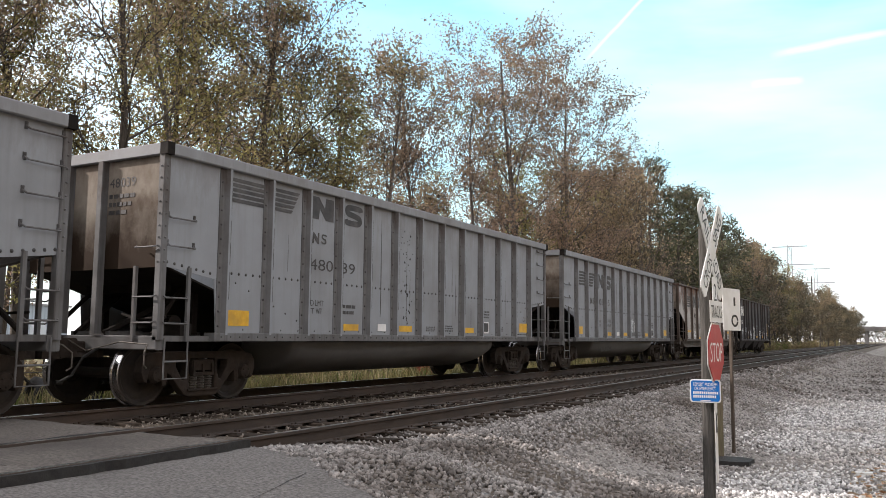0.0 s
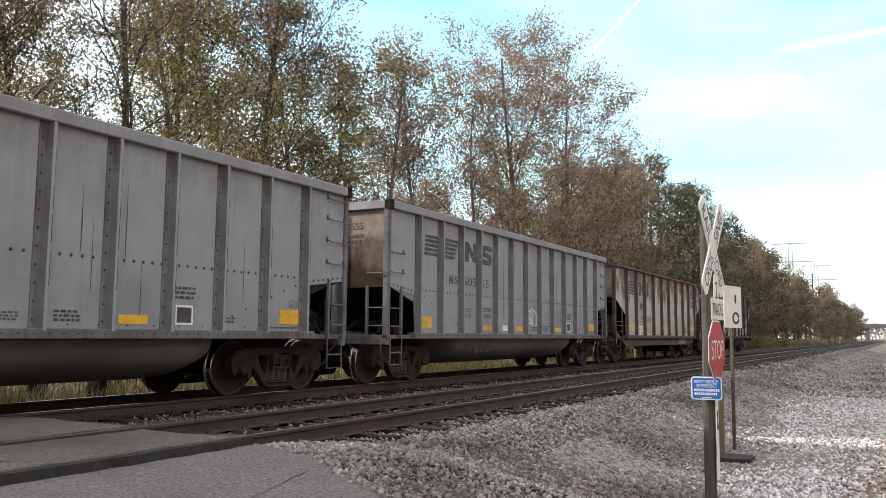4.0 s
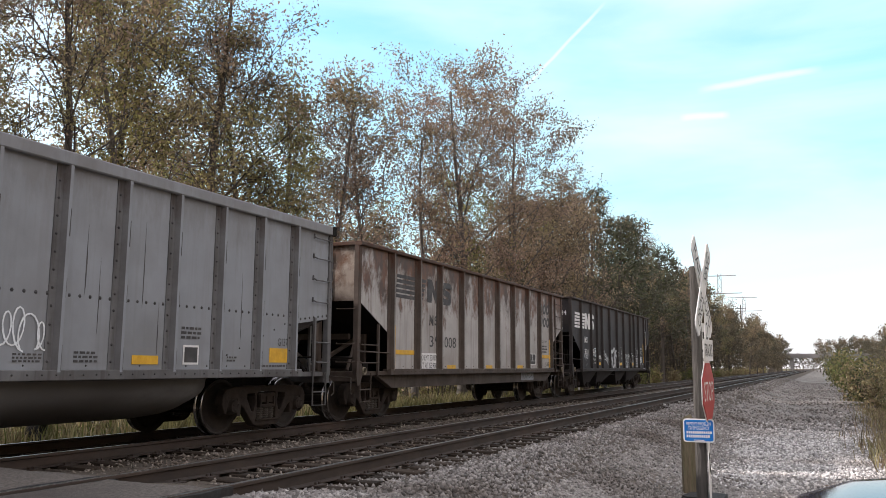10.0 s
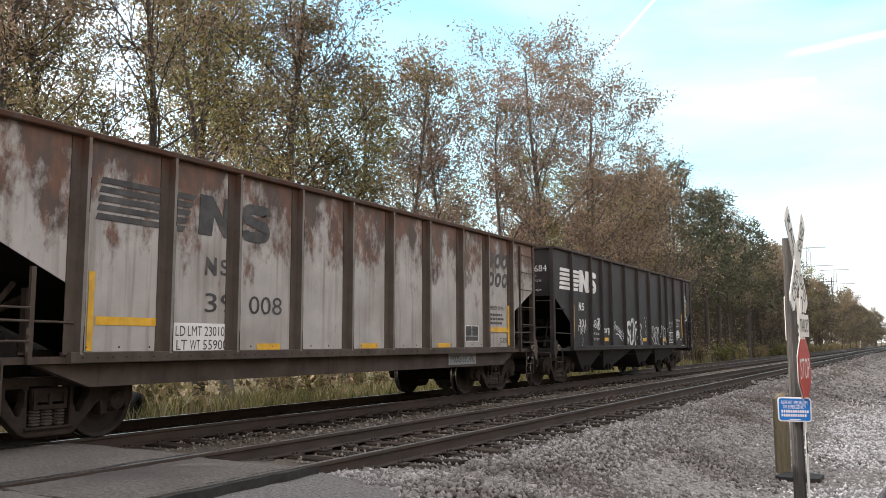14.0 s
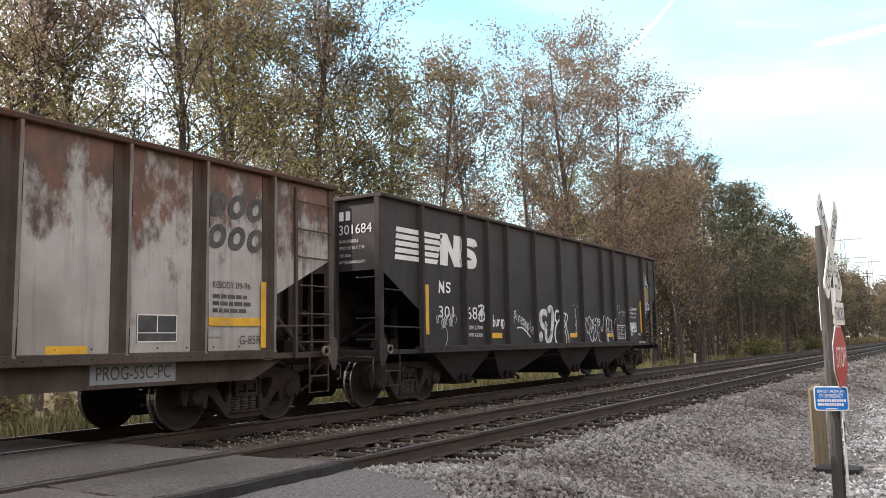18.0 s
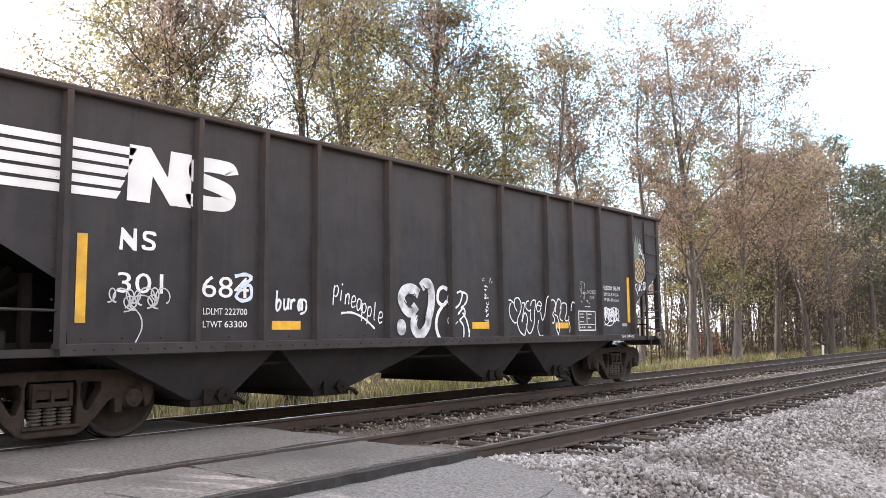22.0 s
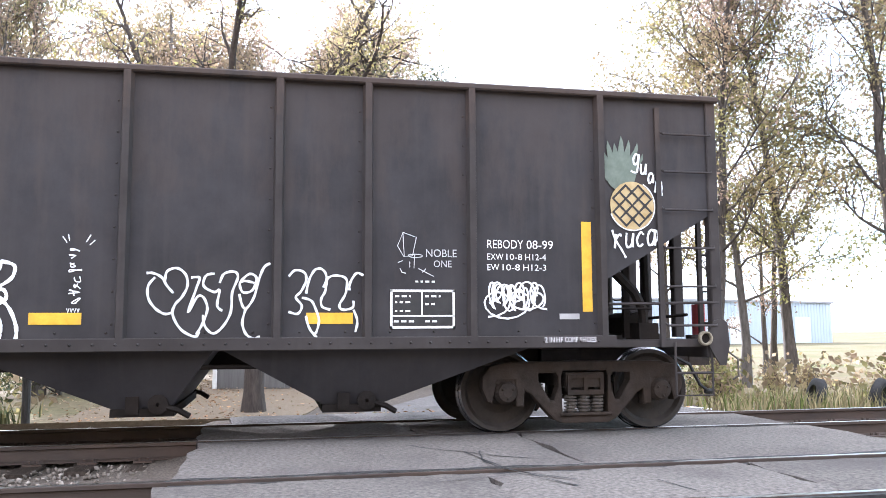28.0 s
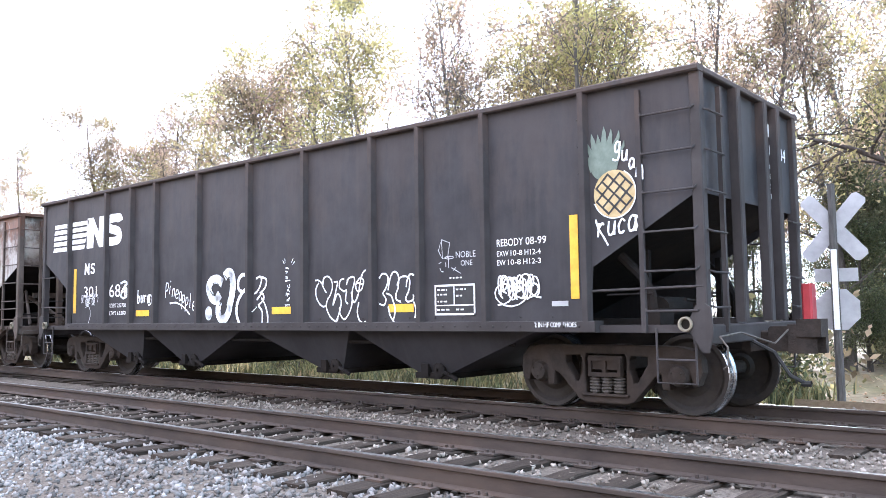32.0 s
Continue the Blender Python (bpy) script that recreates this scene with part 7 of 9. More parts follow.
LABELS = {
    "olive": ("tall roadside tree with thinning olive and brown autumn leaves", "tree"), "gold": ("slender pale-barked tree with sparse yellow-green autumn leaves", "tree"),
    "rust": ("broad tree with rust-brown autumn leaves", "tree"), "bare": ("nearly bare autumn tree with fine twigs", "tree"), "pine": ("dark green pine tree in the wood", "pine tree"),
    "wood_olive": ("olive and brown autumn tree deeper in the wood", "tree"), "wood_rust": ("rusty brown autumn tree deeper in the wood", "tree"),
    "far_olive": ("hazy autumn tree far along the line", "tree"),
    "thicket": ("dense mossy green and rusty tree beside the gate", "tree"),
}
KINDS["thicket"] = [grow_tree(21, 10.5, 2.6, 0.13, (LEAF_DARK, LEAF_MOSS, LEAF_DARK), 1.0, 34, 0.09, BARK, 0.0, rise=46, cluster=0.34, primaries=30), grow_tree(22, 13.0, 2.4, 0.15, (LEAF_RUST, LEAF_OLIVE, LEAF_TAN), 0.9, 14, 0.085, BARK, 0.12, rise=60, cluster=0.24, primaries=24)]
SEEDLINGS = {}


def plant(kind, variant, x, y, scale=1.0, turn=0.0, squash=1.0):
    key = (kind, variant)
    z = ground_z(x, y) - 0.06
    if key not in SEEDLINGS:
        wood, crown = KINDS[kind][variant]
        t = thing("tree" if kind != "pine" else "pine_tree", LABELS[kind][0], LABELS[kind][1], "trees along the railway")
        part("trunk", wood, None, t)
        part("crown", crown, None, t)
        SEEDLINGS[key] = t
        t.scale = (scale, scale, scale * squash)
        t.matrix_basis = pose(x, y, z, 0, 0, turn) @ Matrix.Diagonal((scale, scale, scale * squash, 1))
        return t
    t = copy_thing(SEEDLINGS[key], pose(x, y, z, 0, 0, turn))
    t.scale = (scale, scale, scale * squash)
    return t


# the row that shows plainly, from the crossing outwards
for row in (
    ("olive", 1, -20.5, 11.6, 0.9, 20), ("gold", 1, -22.0, 13.4, 1.1, 80), ("olive", 0, -22.0, 15.0, 0.98, 140), ("olive", 1, -19.3, 16.6, 1.0, 200), ("gold", 0, -18.6, 18.8, 1.12, 250), ("olive", 0, -20.6, 19.4, 1.08, 30),
    ("olive", 1, -19.2, 21.6, 1.1, 10), ("olive", 0, -18.6, 23.8, 0.98, 95), ("bare", 0, -17.6, 27.0, 1.04, 170), ("gold", 1, -18.4, 24.6, 0.92, 300), ("bare", 0, -17.2, 30.0, 1.02, 30),
    ("bare", 0, -16.2, 32.6, 0.98, 75), ("rust", 0, -14.9, 34.8, 1.06, 130), ("gold", 1, -14.8, 36.6, 0.95, 40), ("rust", 0, -13.9, 37.6, 1.0, 220), ("rust", 1, -13.4, 42.0, 0.98, 10),
    ("bare", 1, -13.2, 46.0, 1.05, 80), ("bare", 1, -13.0, 50.0, 1.08, 150), ("bare", 0, -14.0, 53.0, 1.0, 260), ("rust", 1, -15.0, 51.0, 1.08, 20), ("pine", 0, -14.6, 58.5, 0.96, 0), ("pine", 1, -13.6, 63.0, 1.0, 60),
    ("pine", 0, -13.8, 68.5, 0.93, 120), ("olive", 1, -14.0, 75.0, 0.88, 60), ("pine", 1, -13.6, 81.0, 1.0, 200), ("far_olive", 0, -13.6, 88.0, 0.85, 20), ("bare", 0, -13.8, 96.0, 0.95, 90),
    ("far_olive", 1, -14.0, 104.0, 0.95, 170), ("bare", 0, -14.2, 113.0, 0.95, 240), ("far_olive", 0, -14.2, 122.0, 0.95, 60), ("olive", 0, -14.4, 134.0, 0.8, 30),
    # behind the crossing
    ("rust", 0, -33.0, 3.2, 0.98, 60), ("gold", 0, -36.5, 4.4, 1.1, 10), ("bare", 0, -31.0, -3.4, 1.1, 100), ("gold", 1, -28.0, -6.5, 1.1, 150), ("bare", 0, -24.0, -10.5, 0.95, 210),
    ("gold", 0, -21.5, -12.5, 0.98, 30), ("bare", 0, -19.5, -15.5, 0.95, 70), ("gold", 1, -18.6, -19.0, 1.08, 120), ("olive", 1, -19.5, -22.5, 0.8, 170), ("gold", 0, -18.5, -26.5, 0.95, 215), ("gold", 1, -19.0, -31.0, 1.0, 30),
    ("olive", 0, -18.5, -36.0, 0.75, 260), ("olive", 1, -18.0, -43.0, 0.65, 300), ("gold", 0, -18.5, -50.0, 0.7, 100), ("thicket", 0, -30.6, 6.6, 0.8, 0), ("thicket", 0, -30.2, 4.9, 1.0, 70), ("thicket", 1, -30.0, 3.0, 1.0, 170), ("thicket", 0, -28.2, 4.6, 0.66, 20), ("thicket", 0, -31.6, 3.6, 1.1, 250), ("thicket", 1, -33.0, 2.0, 1.05, 200), ("thicket", 0, -26.6, -5.4, 0.62, 10), ("thicket", 1, -29.5, -5.0, 0.7, 60), ("thicket", 0, -31.0, -7.4, 0.8, 120), ("bare", 0, -24.5, -6.5, 0.95, 40), ("gold", 1, -35.5, -1.8, 0.85, 200), ("rust", 1, -34.0, -6.0, 0.9, 250), ("gold", 1, -37.0, 1.6, 0.8, 20), ("rust", 1, -38.0, -3.5, 1.35, 60), ("olive", 1, -40.0, -0.5, 1.0, 160), ("rust", 1, -41.0, -6.5, 1.4, 280), ("olive", 0, -21.0, -17.5, 0.72, 50), ("gold", 0, -17.5, -21.0, 0.8, 150), ("rust", 1, -20.0, -25.0, 0.95, 250), ("olive", 1, -17.2, -29.0, 0.6, 20), ("rust", 1, -18.6, -34.0, 0.85, 110), ("gold", 1, -22.0, -13.8, 0.95, 320), ("rust", 1, -25.0, -16.0, 1.1, 10), ("thicket", 0, -27.0, -10.0, 0.55, 140), ("thicket", 0, -24.5, -6.0, 0.5, 300), ("olive", 1, -22.6, -8.0, 0.68, 30),
):
    plant(*row)
# the depth of the wood behind that row
rw = random.Random(31)
for k in range(36):
    y = 12.5 + k * 2.0 + rw.uniform(-0.6, 0.6)
    x = (-22.5 if y < 42 else -18) - rw.uniform(0.5, 9)
    row = (rw.choice(("wood_olive", "wood_rust")), rw.randrange(2), x, y, rw.uniform(0.75, 1.0) if y > 20 else rw.uniform(0.6, 0.8), rw.uniform(0, 360))
    if y > 44 or k % 2 == 0:
        plant(*row)
for k in range(34):
    y = 44 + k * 2.6 + rw.uniform(-0.8, 0.8)
    plant(rw.choice(("wood_olive", "wood_rust", "far_olive", "pine")), rw.randrange(2), -16.0 - rw.uniform(0, 9), y, rw.uniform(0.62, 0.85), rw.uniform(0, 360))
for k in range(22):
    y = 86 + k * 3.4
    plant(rw.choice(("far_olive", "far_olive", "pine")), rw.randrange(2), -16.5 - rw.uniform(0, 6), y, rw.uniform(0.7, 0.9), rw.uniform(0, 360))
for k in range(22):
    y = -12 - k * 1.95 + rw.uniform(-1, 1)
    plant(rw.choice(("wood_olive", "wood_olive", "wood_rust")), rw.randrange(2), -24 - rw.uniform(0, 12) + max(0, -20 - y) * 0.12, y, rw.uniform(0.85, 1.1) if y > -24 else rw.uniform(0.55, 0.75), rw.uniform(0, 360))
# the closed wall of wood along the line, sinking towards the horizon
for k in range(52):
    y = 84 + k * 1.75 + rw.uniform(-0.6, 0.6)
    plant(rw.choice(("wood_rust", "far_olive", "far_olive", "wood_olive", "pine")), rw.randrange(2), -15.2 - rw.uniform(0, 7), y, rw.uniform(0.78, 1.05) * (1.0 if y < 140 else 0.86), rw.uniform(0, 360))
for k in range(44):
    y = 176 + k * 3.9 + rw.uniform(-1, 1)
    plant(rw.choice(("far_olive", "far_olive", "wood_rust")), rw.randrange(2), -12.4 - rw.uniform(0, 5), y, rw.uniform(0.6, 0.9), rw.uniform(0, 360))
for k in range(24):
    y = 150 + k * 8.5
    plant("far_olive", rw.randrange(2), -12.5 - rw.uniform(0, 5), y, rw.uniform(0.75, 1.0), rw.uniform(0, 360))
for k in range(20):
    y = 120 + k * 13 + rw.uniform(-2, 2)
    plant("far_olive", rw.randrange(2), 9 + rw.uniform(0, 6) + (0 if y < 200 else 4), y, rw.uniform(0.5, 0.8), rw.uniform(0, 360))
for k in range(46):
    plant("far_olive", rw.randrange(2), -24 + k * 1.4, 372 + rw.uniform(0, 30), rw.uniform(0.8, 1.1) if k < 8 or k > 16 else rw.uniform(0.4, 0.55), rw.uniform(0, 360))

for k in range(8):
    plant(rw.choice(("wood_olive", "wood_rust", "wood_olive")), rw.randrange(2), -38 - rw.uniform(0, 12), -9 + k * 1.7, rw.uniform(0.75, 1.0), rw.uniform(0, 360))

for x, y, kind, s in ((-18.6, 25.3, "wood_olive", 0.92), (-20.5, 22.6, "wood_rust", 0.95)):
    plant(kind, 0, x, y, s, x * 40)

# the old tree beside the drive: a clear trunk, then thick arching limbs
def old_tree():
    rng = np.random.default_rng(43)
    br, ends = [], []
    def wander(p, d, length, n, bend, up):
        pts, d = [Vector(p)], Vector(d).normalized()
        for i in range(n):
            d = (d + Vector(rng.normal(0, bend, 3)) + Vector((0, 0, up))).normalized()
            pts.append(pts[-1] + d * (length / n))
        return pts
    br.append(([Vector(p) for p in ((0, 0, -0.1), (0.02, 0.0, 0.5), (-0.02, 0.02, 1.7), (0.02, 0.02, 2.8), (0.0, 0.0, 3.75))], [0.3, 0.215, 0.195, 0.21, 0.175], 10))
    # start, bend and heading of each limb, its length and thickness
    for start, bend, ln, r0, up in (((0, 0, 2.5), ((0, -0.5, 2.95), (0.05, -0.9, 3.4), (0.1, -1.1, 4.0), (0.1, -1.5, 5.1)), 4.5, 0.16, 0.05), ((0, 0, 3.1), ((0.1, 0.6, 3.45), (0.1, 1.3, 4.05), (0.15, 2.1, 4.4)), 4.5, 0.13, 0.03), ((0, 0, 3.6), ((0, -0.15, 4.3), (-0.1, -0.35, 5.3), (-0.1, -0.5, 6.3)), 4.0, 0.16, 0.05),
                                    ((0, 0, 3.6), ((0.05, 0.3, 4.2), (0.1, 0.45, 5.2), (0.2, 0.9, 6.2)), 4.5, 0.16, 0.02), ((0, 0, 3.3), ((-0.5, 0.2, 3.9), (-1.1, 0.5, 4.6)), 4.0, 0.11, 0.0), ((0.0, -0.9, 3.3), ((0.3, -1.5, 3.7), (0.5, -2.3, 3.9), (0.5, -3.2, 4.5)), 3.5, 0.09, 0.0), ((0.1, 1.3, 4.0), ((0.4, 1.5, 4.9), (0.6, 1.8, 5.8)), 3.5, 0.09, 0.0)):
        first = [Vector(start)] + [Vector(q) for q in bend]
        limb = first + wander(first[-1], first[-1] - first[-2], ln, 9 - len(bend), 0.22, up)[1:]
        br.append((limb, [r0 * 0.85 * (1 - 0.8 * (j / 9) ** 0.9) for j in range(10)], 8))
        for q in range(11):
            w = 0.22 + 0.78 * (q + rng.random()) / 11
            j = min(int(w * 9), 8)
            d = (limb[j + 1] - limb[j]).normalized()
            side = (d + Vector(rng.normal(0, 0.85, 3)) + Vector((0, 0, 0.25))).normalized()
            bough = wander(limb[j].lerp(limb[j + 1], w * 9 - j), side, ln * rng.uniform(0.25, 0.5), 6, 0.26, 0.0)
            rb = r0 * 0.42 * (1.15 - w)
            br.append((bough, [rb * (1 - 0.8 * i / 6) + 0.006 for i in range(7)], 5))
            for e in range(7):
                k = 1 + e % 6
                tw = wander(bough[k], (side + Vector(rng.normal(0, 0.9, 3))).normalized(), rng.uniform(0.5, 1.1), 3, 0.3, 0.0)
                br.append((tw, [0.014, 0.011, 0.008, 0.005], 3))
                ends += [tuple(tw[1]), tuple(tw[2]), tuple(tw[3])]
    wood = tubes_mesh(br).mesh("trunk", OLD_BARK, smooth=True)
    ends = np.array(ends)
    ends = ends[rng.random(len(ends)) < 0.75]
    cnt = rng.poisson(9, len(ends))
    v, f = leaf_tris(np.repeat(ends, cnt, 0) + rng.normal(0, 0.17, (cnt.sum(), 3)), 0.075, rng)
    t = thing("tree", "gnarled old tree with arching limbs and thin autumn leaves", "tree", at=pose(-17.6, -0.58, -0.6, 0, 0, 0))
    part("trunk", wood, None, t)
    part("crown", flat_mesh("crown", v, f, (LEAF_YELLOW, LEAF_TAN), rng.integers(0, 2, len(f))), None, t)


old_tree()

# undergrowth
SHRUBS = [shrub(51, 1.7, 1.2, (LEAF_OLIVE, GRASS_GREEN)), shrub(52, 1.3, 1.0, (LEAF_YELLOW, LEAF_TAN)), shrub(53, 2.4, 1.5, (LEAF_DARK, LEAF_OLIVE), 1500), shrub(54, 1.2, 0.9, (LEAF_BROWN, GRASS_TAN)), shrub(55, 1.1, 0.8, (LEAF_RED,)), shrub(56, 1.9, 1.0, (LEAF_RED, LEAF_BROWN, LEAF_TAN)), shrub(57, 2.1, 1.5, (LEAF_OLIVE, LEAF_MOSS, LEAF_TAN), 6000, 0.06)]
SLAB = ["low green and olive shrub at the wood's edge", "small yellowing shrub at the wood's edge", "tall dark green leafy bush", "brown dried shrub beside the gravel", "small bright red autumn shrub on the verge", "orange-red autumn shrub at the wood's edge", "wide olive and tan bush beside the gravel"]
first_shrub = {}
def bush(i, x, y, s=1.0, turn=0.0):
    if i not in first_shrub:
        t = thing("shrub", SLAB[i], "shrub", "shrubs along the railway", pose(x, y, ground_z(x, y) - 0.05, 0, 0, turn))
        part("stem", SHRUBS[i][0], None, t)
        part("leaves", SHRUBS[i][1], None, t)
        first_shrub[i] = t
    else:
        t = copy_thing(first_shrub[i], pose(x, y, ground_z(x, y) - 0.05, 0, 0, turn))
    t.scale = (s, s, s)
for k in range(44):
    y = 8.5 + k * 1.25 + rw.uniform(-0.5, 0.5)
    bush(rw.choice((0, 1, 3, 0)), -16.3 - rw.uniform(0, 3.5), y, rw.uniform(0.45, 0.9), rw.uniform(0, 360))
for k in range(34):
    y = -5.2 - k * 1.25
    bush(rw.choice((0, 2, 0, 2)), -14.4 - rw.uniform(0, 3.0), y, rw.uniform(0.55, 1.0), rw.uniform(0, 360))
for k in range(40):
    y = 62 + k * 4.2
    bush(rw.choice((0, 3, 1)), -12.9 - rw.uniform(0, 1.2), y, rw.uniform(0.8, 1.3), rw.uniform(0, 360))
for x, y, i, s in ((3.2, 24.5, 6, 1.15), (3.4, 27.5, 6, 1.3), (2.8, 31.0, 6, 1.1), (3.0, 35.5, 6, 1.2), (2.6, 41.0, 3, 1.6), (2.4, 47.0, 2, 1.1), (2.2, 54.0, 3, 1.7), (2.5, 62.0, 0, 1.8), (2.3, 72.0, 2, 1.3), (2.2, 84.0, 0, 1.9), (2.4, 98.0, 2, 1.6), (2.6, 115.0, 0, 2.4), (3.2, 19.5, 3, 0.8), (3.0, 140.0, 2, 2.2), (3.5, 170.0, 2, 2.6),
                   (-45.0, -6.4, 2, 2.4), (-46.5, -3.4, 2, 2.7), (-45.5, -0.6, 2, 2.4), (-47.5, -9.0, 2, 2.5), (-44.0, -2.0, 0, 1.9), (-27.4, 3.2, 2, 0.8), (-28.6, 5.6, 2, 0.7), (-29.4, 1.6, 2, 0.9), (-28.4, 4.4, 0, 0.8), (-25.6, 10.8, 0, 0.9), (-24.6, 11.6, 1, 0.8), (-15.4, 27.6, 4, 0.75), (-16.4, 40.8, 5, 1.1), (-24.0, -2.6, 1, 0.8), (-30.0, 11.0, 0, 1.1), (-20.0, 9.6, 0, 0.8), (-22.5, 10.4, 0, 0.9), (-18.6, 9.3, 2, 0.5), (-20.6, 8.8, 3, 0.7), (-23.8, 10.8, 2, 0.7), (-21.4, 9.8, 2, 0.55), (-18.0, 10.4, 0, 0.7), (-24.6, 10.2, 1, 0.7)):
    bush(i, x, y, s, x * 50)

# tangled brush between the trunks
ug = np.random.default_rng(91)
pts = []
while len(pts) < 14000:
    y = ug.uniform(11, 130)
    x = -16.0 - abs(ug.normal(0, 4.5)) + (2.2 if y > 45 else 0)
    hmax = 1.0 if y < 27 else (2.4 if y < 48 else 4.2)
    if noise.noise((x * 0.35, y * 0.35, 8.0)) < -0.1:
        continue
    pts.append((x, y, ground_z(x, y) + hmax * ug.random() ** 1.5))
while len(pts) < 17500:
    y = ug.uniform(-48, -5)
    x = -16.5 - abs(ug.normal(0, 3.5))
    pts.append((x, y, ground_z(x, y) + 2.2 * ug.random() ** 1.4))
v, f = quads(np.array(pts), 0.22, ug, 0.0)
tagged(new("brush", flat_mesh("brush", v, f, (LEAF_BROWN, LEAF_OLIVE, LEAF_TAN), ug.integers(0, 3, len(f)))), "tangled brown and olive brush between the trunks", "brush", kind="stuff")

# slim bare stems between the trees
sv, sf = [], []
for k in range(1900):
    y = 130 - 95 * ug.random() ** 0.8 if k % 4 else ug.uniform(-45, -8)
    x = (-15.6 if y < 45 else -13.6) - abs(ug.normal(0, 4.0))
    h = ug.uniform(2.0, 6.5) if y > 27 else ug.uniform(1.5, 4.5)
    r0 = 0.009 + 0.003 * h
    lx, ly = ug.normal(0, 0.09 * h, 2)
    z = ground_z(x, y) - 0.05
    mx, my = x + lx * 0.5 + ug.normal(0, 0.08), y + ly * 0.5 + ug.normal(0, 0.08)
    o = len(sv)
    for px, py, pz, r in ((x, y, z, r0), (mx, my, z + h * 0.55, r0 * 0.7), (x + lx, y + ly, z + h, r0 * 0.25)):
        sv += [(px + r, py, pz), (px - r * 0.5, py + r * 0.87, pz), (px - r * 0.5, py - r * 0.87, pz)]
    for q in (0, 3):
        sf += [(o + q + a, o + q + b, o + q + b + 3) for a, b in ((0, 1), (1, 2), (2, 0))] + [(o + q + a, o + q + b + 3, o + q + a + 3) for a, b in ((0, 1), (1, 2), (2, 0))]
    for q in range(4):
        u = ug.uniform(0.35, 0.9)
        cx, cy, cz = (mx, my, z + h * 0.55) if u < 0.6 else (x + lx * u, y + ly * u, z + h * u)
        dx, dy, dz = ug.normal(0, 0.16 * h, 2).tolist() + [ug.uniform(0.05, 0.28) * h]
        o = len(sv)
        sv += [(cx, cy, cz), (cx, cy, cz + 0.018), (cx + dx, cy + dy, cz + dz)]
        sf.append((o, o + 1, o + 2))
tagged(new("saplings", flat_mesh("saplings", np.array(sv), np.array(sf), (BARK,))), "slim bare grey-brown saplings between the trees", "saplings", kind="stuff")

# grass along the far verge: one mass of blades
def blades(name, spots, h, mats, label, rng, w=0.016):
    n = len(spots)
    p = np.asarray(spots)
    az = rng.uniform(0, 6.3, n)
    hh = h * rng.uniform(0.45, 1.25, n)
    ln = rng.normal(0, 0.28, (n, 2)) * hh[:, None]
    side = np.stack([np.cos(az), np.sin(az), np.zeros(n)], 1) * w * rng.uniform(0.7, 1.5, (n, 1))
    mid = p + np.concatenate([ln * 0.35, hh[:, None] * 0.6], 1)
    tip = p + np.concatenate([ln, hh[:, None]], 1)
    v = np.stack([p - side, p + side, mid + side * 0.7, mid - side * 0.7, tip], 1).reshape(-1, 3)
    q = np.arange(n)[:, None] * 5
    f4 = np.concatenate([q + np.array([[0, 1, 2, 3]]), q + np.array([[3, 2, 4, 4]])], 0)
    f = np.concatenate([q + np.array([[0, 1, 2]]), q + np.array([[0, 2, 3]]), q + np.array([[3, 2, 4]])], 0)
    m = np.tile(rng.integers(0, len(mats), n), 3)
    ob = new(name, flat_mesh(name, v, f, mats, m))
    return tagged(ob, label, "grass", kind="stuff")


gr = np.random.default_rng(61)
spots = []
for k in range(26000):
    y = gr.uniform(-30, 62)
    x = -13.0 - abs(gr.normal(0, 1.7)) - (0.7 if ROAD_Y0 - 4 < y < 8 else 0)
    if -5.0 < y < 7.2 and x > -40:
        continue
    if noise.noise((x * 0.5, y * 0.5, 3.0)) < -0.15:
        continue
    spots.append((x, y, ground_z(x, y)))
# blades below y = -5 take darker leaf colours that stand in for shade
shade = [p for p in spots if p[1] < -5]
spots = [p for p in spots if p[1] >= -5]
blades("verge_grass", shade + [(x - 1.2, y + 0.3, z) for x, y, z in shade], 0.4, (LEAF_MOSS, LEAF_DARK, LEAF_OLIVE), "green weeds and grass, coloured darker for the verge's shade", gr)
blades("verge_grass", spots, 0.5, (GRASS_TAN, GRASS_GREEN, GRASS_TAN), "dry tan and green grass on the verge by the wood", gr)
spots = []
for k in range(5000):
    cx, cy, sx, sy = ((2.1, 12.5, 0.35, 0.8), (2.1, 20.5, 0.45, 2.2), (2.3, 30.0, 0.5, 7.0))[k % 3]
    x, y = gr.normal(cx, sx), gr.normal(cy, sy)
    if y < 8.6 or x < 0.6:
        continue
    spots.append((x, y, ground_z(x, y)))
blades("dead_grass", spots, 0.38, (GRASS_TAN, LEAF_BROWN, LEAF_TAN), "brown dead grass clumps on the gravel", gr, 0.012)
# fallen leaves
pts = []
for k in range(9000):
    u = k % 4
    if u == 0:
        x, y = gr.normal(1.5, 0.7), gr.normal(10.6, 1.8)
    elif u == 1:
        x, y = gr.uniform(-30, -13), gr.normal(-2.6, 1.6)
    else:
        x, y = gr.uniform(-17, -12.6), gr.uniform(-25, 50)
    if x > -1 and (y < 7.2 or x < 0.2):
        continue
    pts.append((x, y, ground_z(x, y) + 0.05))
v, f = quads(np.array(pts), 0.1, gr, 0)
v[:, 2] = np.repeat(np.array(pts)[:, 2], 4) + gr.uniform(-0.01, 0.025, len(v))
tagged(new("fallen_leaves", flat_mesh("fallen_leaves", v, f, (LEAF_LITTER, LEAF_TAN), gr.integers(0, 2, len(f)))), "scattered brown and orange fallen leaves", "leaves", kind="stuff")

